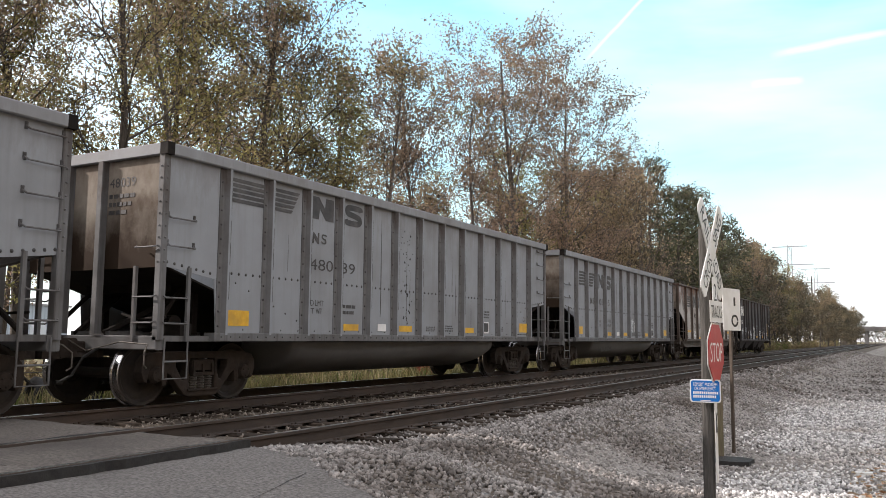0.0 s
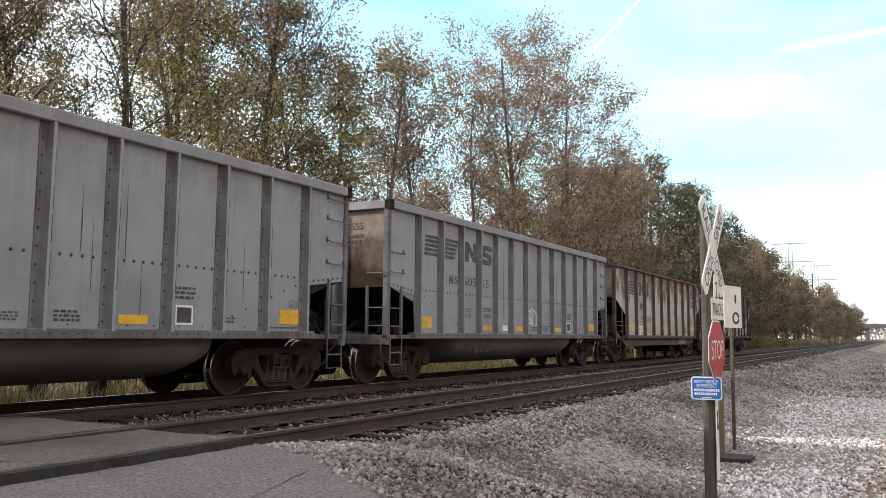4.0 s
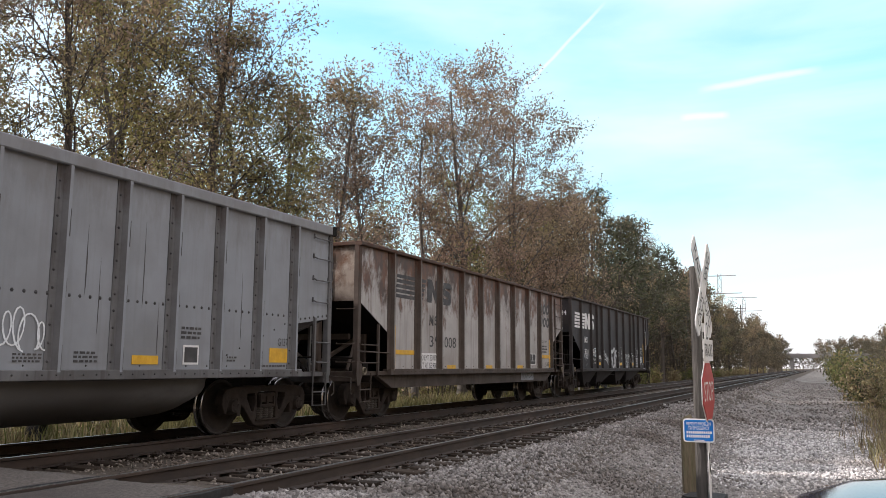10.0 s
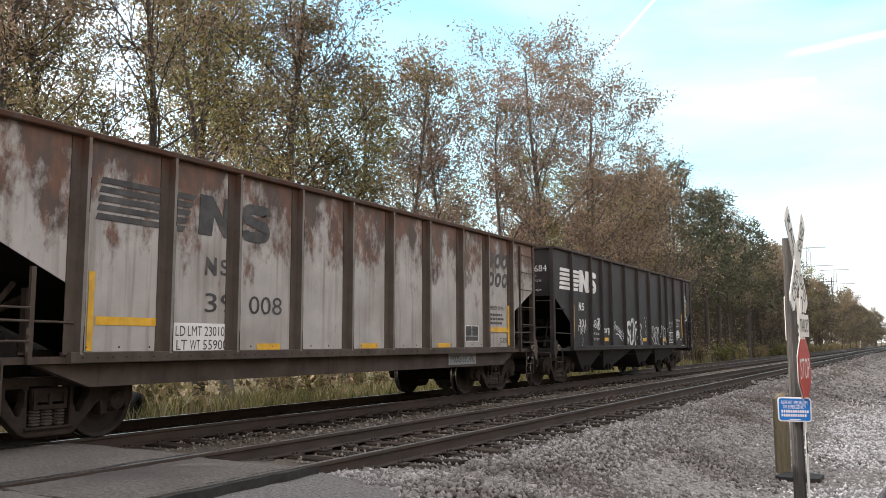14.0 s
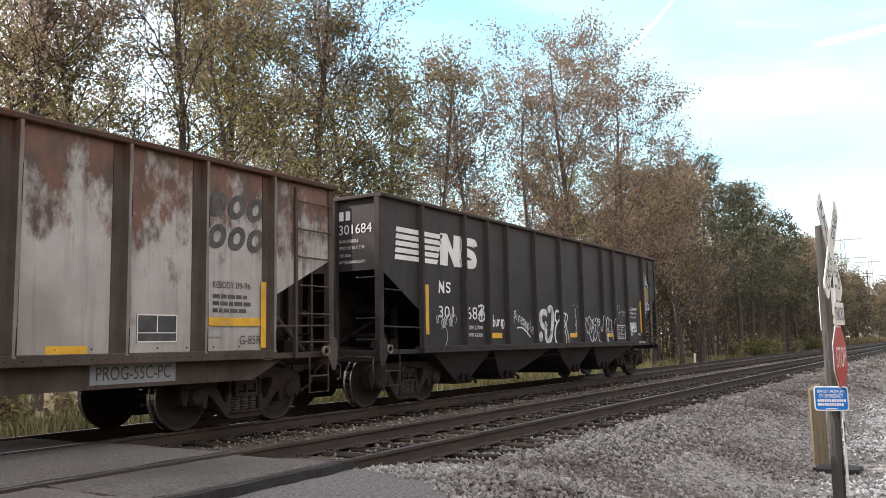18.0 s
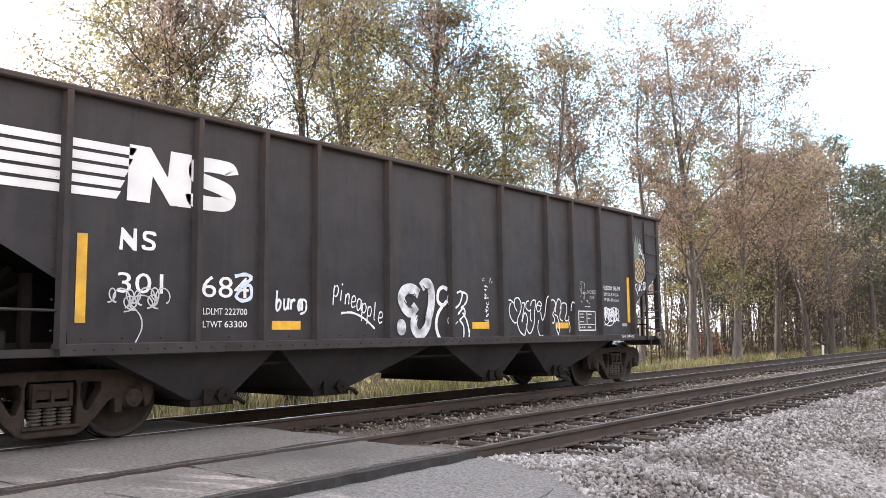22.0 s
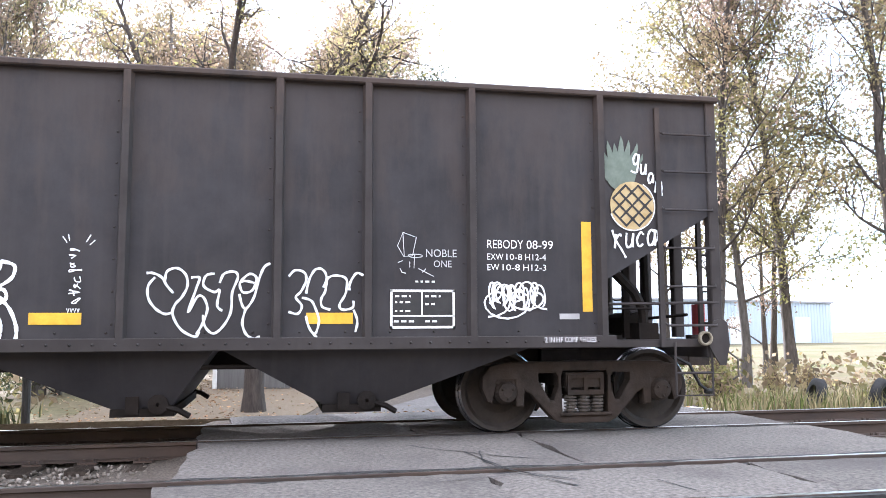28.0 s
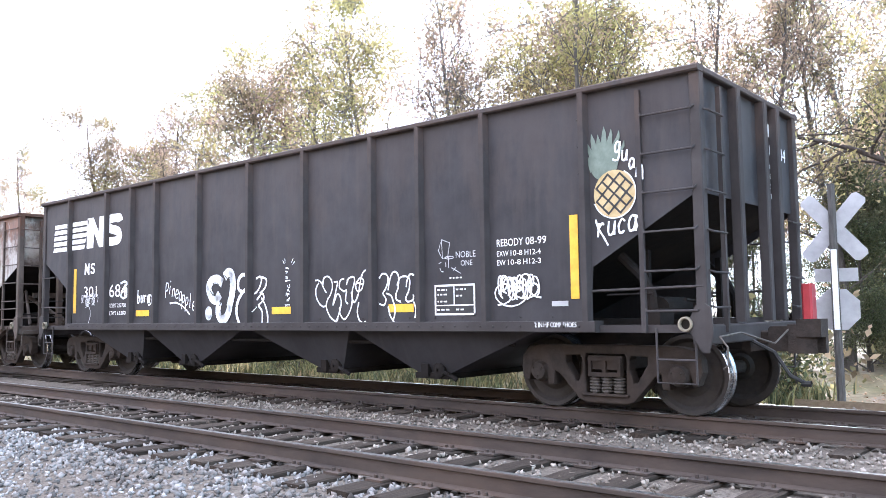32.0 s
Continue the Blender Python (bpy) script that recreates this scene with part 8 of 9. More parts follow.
# ---- loose ballast: one mass of broken stones ----
def stones(name, xy, size, rng, label, zfun, mat=None):
    n = len(xy)
    base = np.array([[1, 0, 0], [-1, 0, 0], [0, 1, 0], [0, -1, 0], [0, 0, 1], [0, 0, -1]], float)
    tri = np.array([[0, 2, 4], [2, 1, 4], [1, 3, 4], [3, 0, 4], [2, 0, 5], [1, 2, 5], [3, 1, 5], [0, 3, 5]])
    s = size * rng.uniform(0.55, 1.4, (n, 1, 1)) * rng.uniform(0.6, 1.2, (n, 1, 3))
    v = base[None] * rng.uniform(0.7, 1.25, (n, 6, 1)) + rng.normal(0, 0.16, (n, 6, 3))
    v = v * s
    q = rng.normal(size=(n, 4))
    q /= np.linalg.norm(q, axis=1)[:, None]
    w, x, y, z = q.T
    R = np.stack([np.stack([1 - 2 * (y * y + z * z), 2 * (x * y - z * w), 2 * (x * z + y * w)], 1), np.stack([2 * (x * y + z * w), 1 - 2 * (x * x + z * z), 2 * (y * z - x * w)], 1), np.stack([2 * (x * z - y * w), 2 * (y * z + x * w), 1 - 2 * (x * x + y * y)], 1)], 1)
    v = np.einsum("nij,nkj->nki", R, v)
    c = np.array([(a, b, zfun(a, b)) for a, b in xy])
    c[:, 2] += rng.uniform(-0.3, 0.6, n) * size
    v = (v + c[:, None]).reshape(-1, 3)
    f = (np.arange(n)[:, None, None] * 6 + tri[None]).reshape(-1, 3)
    return tagged(new(name, flat_mesh(name, v, f, (mat or BALLAST_STONE,))), label, "ballast", kind="stuff")


sr = np.random.default_rng(71)
xy, xy_pale = [], []
while len(xy) < 29000:
    d = sr.random()
    y = 5.6 + 26 * sr.random() ** 1.7
    x = sr.uniform(-4.95, 1.6) if y > 6.75 + 0.3 * math.sin(y * 40) else sr.uniform(-4.95, -2.6)
    if y < 6.3 + max(0, -3.6 - x) * -0.3 + (0.5 if x > -3.5 else 0):
        continue
    if x < -4.35 and sr.random() < 0.6:
        continue
    # stones in the sunlit patch go into the paler-coloured mass
    pale = y > 8.6 and x > -1.1 - 0.05 * (y - 8) + 0.9 * noise.noise((x * 0.5, y * 0.4, 5.0)) + sr.normal(0, 0.3)
    (xy_pale if pale else xy).append((x, y))
stones("ballast_stones", xy, 0.029, sr, "loose grey and tan crushed ballast stones", ground_z)
stones("limestone_gravel", xy_pale, 0.028, sr, "roadside gravel coloured pale as if sunlit", ground_z, SUNLIT_STONE)
xy = []
while len(xy) < 9500:
    x = sr.uniform(-4.6, 1.9)
    y = road_edge(x) - 0.12 + 2.0 * sr.random() ** 1.25 + abs(sr.normal(0, 0.04))
    if y < 7.3 and not (x < -4.3 and y < 6.2):
        xy.append((x, y))
stones("ballast_stones", xy, 0.027, sr, "small grey stones spilled along the edge of the asphalt", lambda a, b: ground_z(a, b) + (0.04 if b < road_edge(a) else 0.012))
xy = []
while len(xy) < 10000:
    xy.append((sr.uniform(-4.8, 2.6), 28 + 85 * sr.random() ** 1.6))
stones("ballast_stones", xy, 0.055, sr, "grey crushed ballast stones further along the line", ground_z)
xy = []
while len(xy) < 22000:
    x = sr.uniform(-12.2, -4.9)
    y = sr.uniform(6.1, 32) if sr.random() < 0.55 else sr.uniform(-16, -1.0)
    if any(abs(x - r) < 0.085 for r in (RAIL_A, RAIL_B, RAIL_C, RAIL_Z)):
        continue
    xy.append((x, y))
stones("ballast_stones", xy, 0.026, sr, "crushed ballast between the rails and ties", lambda a, b: -0.208, TRACK_STONE)
xy = []
while len(xy) < 16000:
    x, y = sr.uniform(-5.0, -0.8), -1.4 - 15 * sr.random() ** 1.5
    if x > -3.2 and y > -1.8:
        continue
    xy.append((x, y))
stones("ballast_stones", xy, 0.03, sr, "grey-brown ballast shoulder beside the crossing", ground_z, SHOULDER_STONE)

# ---- signs at the crossing ----
def board(parent, name, cx, cz, length, width, turn, y, mat, back=None):
    """A board in the x, z plane that faces -y at y, turned about its centre."""
    sh = Shape().box(-length / 2, length / 2, 0, 0.012, -width / 2, width / 2)
    return part(name, sh, mat, parent, at=Matrix.Translation((cx, y, cz)) @ Matrix.Rotation(radians(turn), 4, "Y"))


FACE = pose(0, 0, 0, 90, 0, 0)   # text in x, z, towards -y
SIGN_TURN = 86.0                  # the boards face the road, not the tracks


def crossing_sign(x, y, turn, label, with_small):
    z0 = ground_z(x, y)
    t = thing("crossing_sign", label, "railroad sign", "crossing signs", pose(x, y, z0, 0, 0, turn))
    h = (2.2 if with_small else 3.05) - z0
    sh = Shape().tube([(0, 0, -0.1), (0.01, 0, h * 0.5), (0, 0, h)], [0.062, 0.058, 0.052], 10)
    part("post", sh, POLE_WOOD, t, "grey weathered wooden post")
    zc = (1.97 if with_small else 2.39) - z0
    for sg, words in ((-1, "RAILROAD"), (1, "CROSSING")):
        sh = Shape().prism([(-0.61, -0.075), (-0.56, -0.115), (0.56, -0.115), (0.61, -0.075), (0.61, 0.075), (0.56, 0.115), (-0.56, 0.115), (-0.61, 0.075)], 1, -0.084 - 0.006 * sg, -0.074 - 0.006 * sg)
        m = Matrix.Translation((0, 0, zc)) @ Matrix.Rotation(radians(50 if sg < 0 else -50), 4, "Y")
        b = part("crossbuck_blade", sh, (SIGN_WHITE if with_small else SIGN_BACK), t, "white crossbuck blade with black letters" if with_small else "grey back of a crossbuck blade", at=m)
        if with_small:
            hw = words[:4], words[4:]
            for k, wd in enumerate(hw):
                me = lettering(wd, 0.15, 0.4, 0.0)
                me.materials.clear()
                me.materials.append(SIGN_BLACK)
                part("blade_letters", me, None, b, at=Matrix.Translation((-0.52 + k * 0.62, -0.088 - 0.006 * sg, -0.075)) @ FACE)
    return t, z0


sign, sz = crossing_sign(-0.92, 8.5, SIGN_TURN, "white crossbuck with stop sign on a wooden post beside the road", True)
def on_sign(name, prof, zc, mat, label, y=-0.075):
    sh = Shape().prism([(a, zc - sz + b) for a, b in prof], 1, y - 0.006, y)
    return part(name, sh, mat, sign, label)
pl = on_sign("track_count_plate", [(-0.09, -0.16), (0.09, -0.16), (0.09, 0.16), (-0.09, 0.16)], 1.52, SIGN_WHITE, "narrow white plate", -0.1)
me = lettering("2", 0.18, 0.1, 0.0); me.materials.clear(); me.materials.append(SIGN_BLACK)
part("plate_letters", me, None, pl, at=Matrix.Translation((-0.05, -0.108, 1.43 - sz)) @ FACE)
pl = on_sign("tracks_plate", [(-0.24, -0.11), (0.24, -0.11), (0.24, 0.11), (-0.24, 0.11)], 1.32, SIGN_WHITE, "white plate with black letters", -0.11)
me = lettering("TRACKS", 0.13, 0.4, 0.0); me.materials.clear(); me.materials.append(SIGN_BLACK)
part("plate_letters", me, None, pl, at=Matrix.Translation((-0.2, -0.118, 1.255 - sz)) @ FACE)
R8 = 0.33
octa = [(R8 * math.cos(radians(22.5 + 45 * k)), R8 * math.sin(radians(22.5 + 45 * k))) for k in range(8)]
st = on_sign("stop_rim", octa, 0.9, SIGN_WHITE, "white rim of the stop sign", -0.09)
sf = on_sign("stop_face", [(a * 0.94, b * 0.94) for a, b in octa], 0.9, SIGN_RED, "red octagonal stop face", -0.098)
me = lettering("STOP", 0.2, 0.46, 0.0); me.materials.clear(); me.materials.append(SIGN_WHITE)
part("stop_letters", me, None, sf, at=Matrix.Translation((-0.23, -0.106, 0.8 - sz)) @ FACE)
strip = on_sign("striped_strip", [(-0.045, -0.42), (0.045, -0.42), (0.045, 0.42), (-0.045, 0.42)], 0.0, SIGN_WHITE, "white reflective strip with a black cross", -0.08)
for sg in (1, -1):
    sh = Shape().prism([(-0.03, 0.28 - sz), (-0.015, 0.28 - sz), (0.03, 0.08 - sz), (0.015, 0.08 - sz)] if sg > 0 else [(0.03, 0.28 - sz), (0.015, 0.28 - sz), (-0.03, 0.08 - sz), (-0.015, 0.08 - sz)], 1, -0.09, -0.087)
    part("strip_mark", sh, SIGN_BLACK, strip)
def rounded(a, b, r):
    """A rectangle with round corners."""
    return [(cx * (a - r) + r * math.cos(radians(q + d)), cz * (b - r) + r * math.sin(radians(q + d))) for cx, cz, q in ((1, 1, 0), (-1, 1, 90), (-1, -1, 180), (1, -1, 270)) for d in (0, 30, 60, 90)]
# the blue notice faces the camera's side of the road
bl = part("emergency_notice", Shape().prism(rounded(0.153, 0.118, 0.03), 1, -0.006, 0.006), SIGN_WHITE, sign, "small blue and white emergency notice", at=Matrix.Translation((0, 0, 0.505 - sz)) @ pose(0, 0, 0, 0, 0, -SIGN_TURN + 6) @ Matrix.Translation((-0.01, -0.09, 0)))
part("notice_face", Shape().prism(rounded(0.14, 0.105, 0.022), 1, -0.009, -0.006), SIGN_BLUE, bl)
for wd, z, h, w in (("REPORT PROBLEM", 0.05, 0.034, 0.235), ("OR EMERGENCY", 0.008, 0.034, 0.21)):
    me = lettering(wd, h, w, 0.0); me.materials.clear(); me.materials.append(SIGN_WHITE)
    part("notice_letters", me, None, bl, at=Matrix.Translation((-w / 2, -0.0105, z)) @ FACE)
sh = Shape()
for z, n in ((-0.032, 12), (-0.07, 11)):
    for k in range(n):
        sh.box(-0.12 + k * 0.021, -0.106 + k * 0.021, -0.0105, -0.009, z, z + 0.026)
sh.box(-0.05, 0.05, -0.0105, -0.009, -0.1, -0.092)
part("notice_bars", sh, SIGN_WHITE, bl)

# the stub of a heavy timber post
sh = Shape().prism([(-0.1, -0.09), (0.09, -0.1), (0.1, 0.08), (0.02, 0.1), (-0.09, 0.09)], 2, -0.1, 1.15)
sh.add([(-0.1, -0.09, 1.15), (0.09, -0.1, 1.15), (0.1, 0.08, 1.15), (-0.09, 0.09, 1.15), (-0.03, 0.02, 1.22), (0.05, 0.0, 1.25)], [(0, 1, 5, 4), (1, 2, 5), (2, 3, 4, 5), (3, 0, 4)])
solo("timber_post", sh, STUMP_WOOD, "short cut-off timber post behind the crossing sign", "post", at=pose(-1.68, 12.9, -0.83, 0, 0, 20))

# the white board on a thin post
s2 = thing("notice_board", "plain white notice board on a thin brown steel post", "sign", at=pose(-1.55, 13.6, -0.78, 0, 0, 76))
part("post", Shape().prism([(-0.025, -0.02), (0.025, -0.02), (0.025, 0.02), (0.012, 0.02), (0.012, -0.008), (-0.012, -0.008), (-0.012, 0.02), (-0.025, 0.02)], 2, -0.1, 2.6), STEEL_BROWN, s2)
bd = part("board", Shape().prism([(-0.33, 1.98), (-0.31, 1.96), (0.31, 1.96), (0.33, 1.98), (0.33, 2.62), (0.31, 2.64), (-0.31, 2.64), (-0.33, 2.62)], 1, -0.035, -0.025), SIGN_WHITE, s2)
part("ring_mark", Shape().prism([(a, b) for a, b in arc(0.1, 2.12, 0.13, 0.1, 0, 350, 20)] + [(a, b) for a, b in arc(0.1, 2.12, 0.085, 0.065, 350, 0, 20)], 1, -0.039, -0.035), SIGN_BLACK, bd)
part("bar_mark", Shape().box(0.07, 0.13, -0.039, -0.035, 2.36, 2.5), SIGN_BLACK, bd)
solo("dark_pad", Shape().prism([(-0.3, -0.2), (-0.22, -0.3), (0.1, -0.28), (0.28, -0.2), (0.3, 0.2), (0.1, 0.3), (-0.22, 0.26)], 2, -0.05, 0.02), FLANGE_RUBBER, "dark rubber pad lying on the gravel at the posts", "pad", at=pose(-1.42, 12.6, -0.75))
solo("timber_offcut", Shape().box(-0.45, 0.4, -0.08, 0.07, 0, 0.05, c=0.01), BARK_PALE, "pale timber offcut lying by the rail", "timber", at=pose(-4.25, 6.75, -0.18, 0, 3, 25))
solo("litter", Shape().prism([(-0.12, -0.03), (0.1, -0.05), (0.13, 0.03), (-0.1, 0.05)], 2, 0, 0.04), SIGN_WHITE, "crumpled pale litter on the gravel", "litter", at=pose(0.35, 12.3, -0.77, 0, 0, 30))

# far side of the crossing
sign2, sz2 = crossing_sign(-13.25, -3.78, -82, "grey backs of a crossbuck and stop sign on a wooden post", False)
part("stop_back", Shape().prism([(a, 1.15 - sz2 + b) for a, b in octa], 1, -0.09, -0.08), SIGN_BACK, sign2, "grey back of the stop sign")
part("plate_back", Shape().box(-0.3, 0.3, -0.1, -0.09, 1.57 - sz2, 1.77 - sz2), SIGN_BACK, sign2, "grey back of the tracks plate")
part("striped_strip", Shape().box(-0.04, 0.04, 0.062, 0.07, 0.85 - sz2, 2.05 - sz2), SIGN_WHITE, sign2, "white reflective strip")
solo("marker_post", Shape().box(-0.05, 0.05, -0.02, 0.02, 0, 1.0, c=0.008), SIGN_WHITE, "leaning white plastic marker post in the verge", "marker post", at=pose(-13.35, -7.35, -0.5, 0, 0, 20) @ pose(0, 0, 0, 0, 12, 0))
solo("marker_post", Shape().box(-0.05, 0.05, -0.02, 0.02, 0, 0.9, c=0.008), SIGN_WHITE, "upright white marker post at the wood's edge", "marker post", at=pose(-12.4, 46.0, -0.6, 0, 0, 10))
solo("timber_offcut", Shape().box(-0.9, 0.9, -0.12, 0.12, 0, 0.06, c=0.01), SIGN_WHITE, "pale boards dumped beside the road", "timber", at=pose(-14.6, 8.6, -0.5, 0, 4, 60))
solo("timber_offcut", Shape().box(-0.6, 0.6, -0.1, 0.1, 0, 0.05, c=0.01), BARK_PALE, "pale boards dumped beside the road", "timber", at=pose(-14.2, 9.3, -0.5, 0, 4, 100))
def old_tyre(x, y, turn):
    sh = Shape().lathe([(-0.09, 0.22), (-0.1, 0.3), (-0.07, 0.36), (0.07, 0.36), (0.1, 0.3), (0.09, 0.22), (-0.09, 0.22)], 24, 0)
    solo("old_tyre", sh, TYRE, "discarded black tyre leaning in the grass", "tyre", at=pose(x, y, -0.2, 0, 12, turn), smooth=True)
old_tyre(-14.3, 11.6, 30)
old_tyre(-14.6, 10.4, 75)

# tube gate across the far road, with its posts
gate = thing("tube_gate", "closed silver tube farm gate across the road", "gate", at=pose(-27.5, 6.3, -0.55, 0, 0, 85))
for z in (0.25, 0.45, 0.65, 0.87, 1.1):
    part("rail_tube", Shape().tube([(0, 0, z), (3.6, 0, z)], 0.024, 8), STEEL_GALV, gate)
for xx in (0.02, 1.2, 2.4, 3.58):
    part("upright", Shape().tube([(xx, 0, 0.22), (xx, 0, 1.13)], 0.022, 8), STEEL_GALV, gate)
part("blue_sign", Shape().box(1.0, 1.3, -0.04, -0.03, 0.85, 1.1), SIGN_BLUE, gate)
for xx, yy in ((-27.5, 6.1), (-27.15, 10.15), (-26.6, 13.2)):
    solo("gate_post", Shape().tube([(0, 0, -0.1), (0, 0, 1.5)], [0.11, 0.1], 9), POLE_WOOD, "dark wooden gate post", "post", at=(xx, yy, -0.55), group="gate posts")

# barn-roofed shed beyond the drive
shed = thing("shed", "grey gambrel-roofed wooden shed with white trim", "shed", at=pose(-26.67, 0.02, -0.55, 0, 0, 78))
sw, sl = 1.5, 4.0
gam = [(-sw, 0), (sw, 0), (sw, 1.95), (sw * 0.7, 3.02), (0, 3.42), (-sw * 0.7, 3.02), (-sw, 1.95)]
part("wall", Shape().prism(gam, 1, -sl / 2, sl / 2), WALL_SHED, shed, "weathered grey board walls")
for a, b in zip(gam[2:6], gam[3:7]):
    sh = Shape().prism([(a[0] * 1.04, a[1] + 0.0), (b[0] * 1.04, b[1] + 0.0), (b[0] * 1.06, b[1] + 0.06), (a[0] * 1.06, a[1] + 0.06)], 1, -sl / 2 - 0.15, sl / 2 + 0.15)
    part("roof_slope", sh, ROOF_GREY, shed, "grey roof slope")
for s in (-1, 1):
    part("corner_trim", Shape().box(s * sw - 0.06, s * sw + 0.06, -sl / 2 - 0.03, -sl / 2 + 0.04, 0, 1.9), SIGN_WHITE, shed, "white corner board")
part("trim_band", Shape().box(-sw, sw, -sl / 2 - 0.045, -sl / 2, 1.8, 1.92), SIGN_WHITE, shed, "white board across the gable")
for (xa, za), (xb, zb) in zip(gam[2:6], gam[3:7]):
    part("rake_board", Shape().prism([(xa, za - 0.1), (xb, zb - 0.1), (xb, zb + 0.04), (xa, za + 0.04)], 1, -sl / 2 - 0.16, -sl / 2 - 0.12), SIGN_WHITE, shed, "white board along the gable edge")
part("door", Shape().box(-0.55, 0.55, -sl / 2 - 0.04, -sl / 2, 0.05, 1.85), WALL_SHED, shed)


def parked_pickup(x, y, turn, mat, label):
    p = thing("pickup_truck", label, "pickup truck", at=pose(x, y, -0.55, 0, 0, turn))
    part("body", Shape().prism([(-2.6, 0.45), (2.6, 0.45), (2.6, 0.95), (0.9, 1.05), (-2.6, 1.0)], 1, -0.9, 0.9), mat, p)
    cab = part("cab", Shape().prism([(-0.9, 1.0), (1.1, 1.0), (0.5, 1.72), (-0.7, 1.75)], 1, -0.78, 0.78), mat, p)
    part("window", Shape().prism([(-0.7, 1.08), (0.85, 1.08), (0.42, 1.64), (-0.58, 1.66)], 1, -0.8, 0.8), CAR_GLASS, cab)
    part("windscreen", Shape().prism([(1.02, 1.1), (1.06, 1.1), (0.53, 1.68), (0.5, 1.66)], 1, -0.68, 0.68), CAR_GLASS, cab)
    for xx in (-1.7, 1.7):
        for s in (-1, 1):
            w = part("wheel", Shape().lathe([(s * 0.72, 0.2), (s * 0.72, 0.37), (s * 0.92, 0.37), (s * 0.93, 0.2)], 20, 1, centre=(xx, 0, 0.37)), TYRE, p)
            part("rim", Shape().lathe([(s * 0.9, 0.001), (s * 0.92, 0.2)], 16, 1, centre=(xx, 0, 0.37)), STEEL_GALV, w)


parked_pickup(-57.0, -4.6, 100, CAR_WHITE, "white pickup truck parked far down the drive")
parked_pickup(-60.0, -7.4, 95, STEEL_GALV, "silver pickup truck parked far down the drive")

# chain-link fence along the drive
fence = thing("fence", "grey chain-link fence with steel posts beside the dirt drive", "fence", at=pose(-20.5, -3.1, -0.55, 0, 0, 181.5))
for k in range(10):
    part("post", Shape().tube([(2.6 * k, 0, -0.1), (2.6 * k, 0, 1.55)], 0.035, 8), STEEL_GALV, fence)
part("top_rail", Shape().tube([(0, 0, 1.5), (23.4, 0, 1.5)], 0.022, 6), STEEL_GALV, fence)
web = Shape()
for k in range(90):
    a = 23.4 * k / 90
    for sg in (1, -1):
        web.tube([(a, 0.0, 0.05 if sg > 0 else 1.48), (min(a + 0.75, 23.4), 0.0, 1.48 if sg > 0 else 0.05)], 0.0025, 3, cap=False)
tagged(part("wire_mesh", web, STEEL_BROWN, fence), kind="stuff")

# long blue sheet-metal warehouse and a pale one behind the trees
def warehouse(x, y, length, depth, h, turn, mat, label):
    w = thing("warehouse", label, "warehouse", at=pose(x, y, -0.6, 0, 0, turn))
    sh = Shape()
    n = int(length / 0.6)
    prof = []
    for k in range(n):
        a = -length / 2 + k * length / n
        q = length / n
        prof += [(0.0, a), (0.06, a + q * 0.15), (0.06, a + q * 0.5), (0.0, a + q * 0.65)]
    prof += [(0.0, length / 2), (-depth, length / 2), (-depth, -length / 2)]
    sh.prism(prof, 2, 0, h)
    part("wall", sh, mat, w)
    part("roof", Shape().box(-depth - 0.3, 0.3, -length / 2 - 0.3, length / 2 + 0.3, h, h + 0.25), ROOF_GREY, w)
    for k in range(5):
        yy = -length / 2 + length * (k + 0.5) / 5
        part("door", Shape().box(0.06, 0.12, yy - 1.5, yy + 1.5, 0.1, min(3.4, h - 0.6)), WALL_PALE, w)


warehouse(-88.0, 44.0, 60.0, 24.0, 5.2, 18, WALL_BLUE, "long light blue sheet-metal warehouse beyond the wood")
warehouse(-58.0, 104.0, 30.0, 15.0, 4.0, 40, WALL_PALE, "low pale sheet-metal building seen between the trunks")

# overpass across the far end of the line
br = thing("overpass", "low concrete road overpass crossing the railway far off", "bridge", at=pose(4.0, 345.0, -0.8, 0, 0, 0))
part("deck", Shape().box(-22, 40, -5, 5, 5.5, 6.3), OVERPASS_CONCRETE, br)
part("parapet", Shape().box(-26, 40, -5.2, -5.0, 6.3, 7.1), OVERPASS_CONCRETE, br)
for xx in (-14, -2, 11, 24):
    part("pier", Shape().box(xx - 0.6, xx + 0.6, -4, 4, -1, 5.5), OVERPASS_CONCRETE, br)

# power lines beyond the wood
def pylon(x, y, h):
    p = thing("pylon", "slim steel lattice power pylon beyond the trees", "pylon", "power pylons", (x, y, -0.6))
    for s in (-1, 1):
        part("leg", Shape().tube([(s * 1.6, 0, 0), (s * 0.6, 0, h * 0.6), (s * 0.45, 0, h)], [0.16, 0.13, 0.1], 4), STEEL_GALV, p)
    br_ = Shape()
    for k in range(12):
        z0, z1 = h * k / 12, h * (k + 1) / 12
        w = 1.5 - 1.05 * k / 12
        br_.tube([(-w, 0, z0), (w * 0.92, 0, z1)], 0.07, 3)
        br_.tube([(w, 0, z0), (-w * 0.92, 0, z1)], 0.07, 3)
    part("lattice", br_, STEEL_GALV, p)
    for z, w in ((h * 0.98, 4.4), (h * 0.8, 5.8), (h * 0.62, 5.0)):
        part("cross_arm", Shape().tube([(-w, 0, z), (w, 0, z)], 0.16, 4), STEEL_GALV, p)
pylon(-24.0, 235.0, 27.0)
pylon(-23.0, 300.0, 26.0)
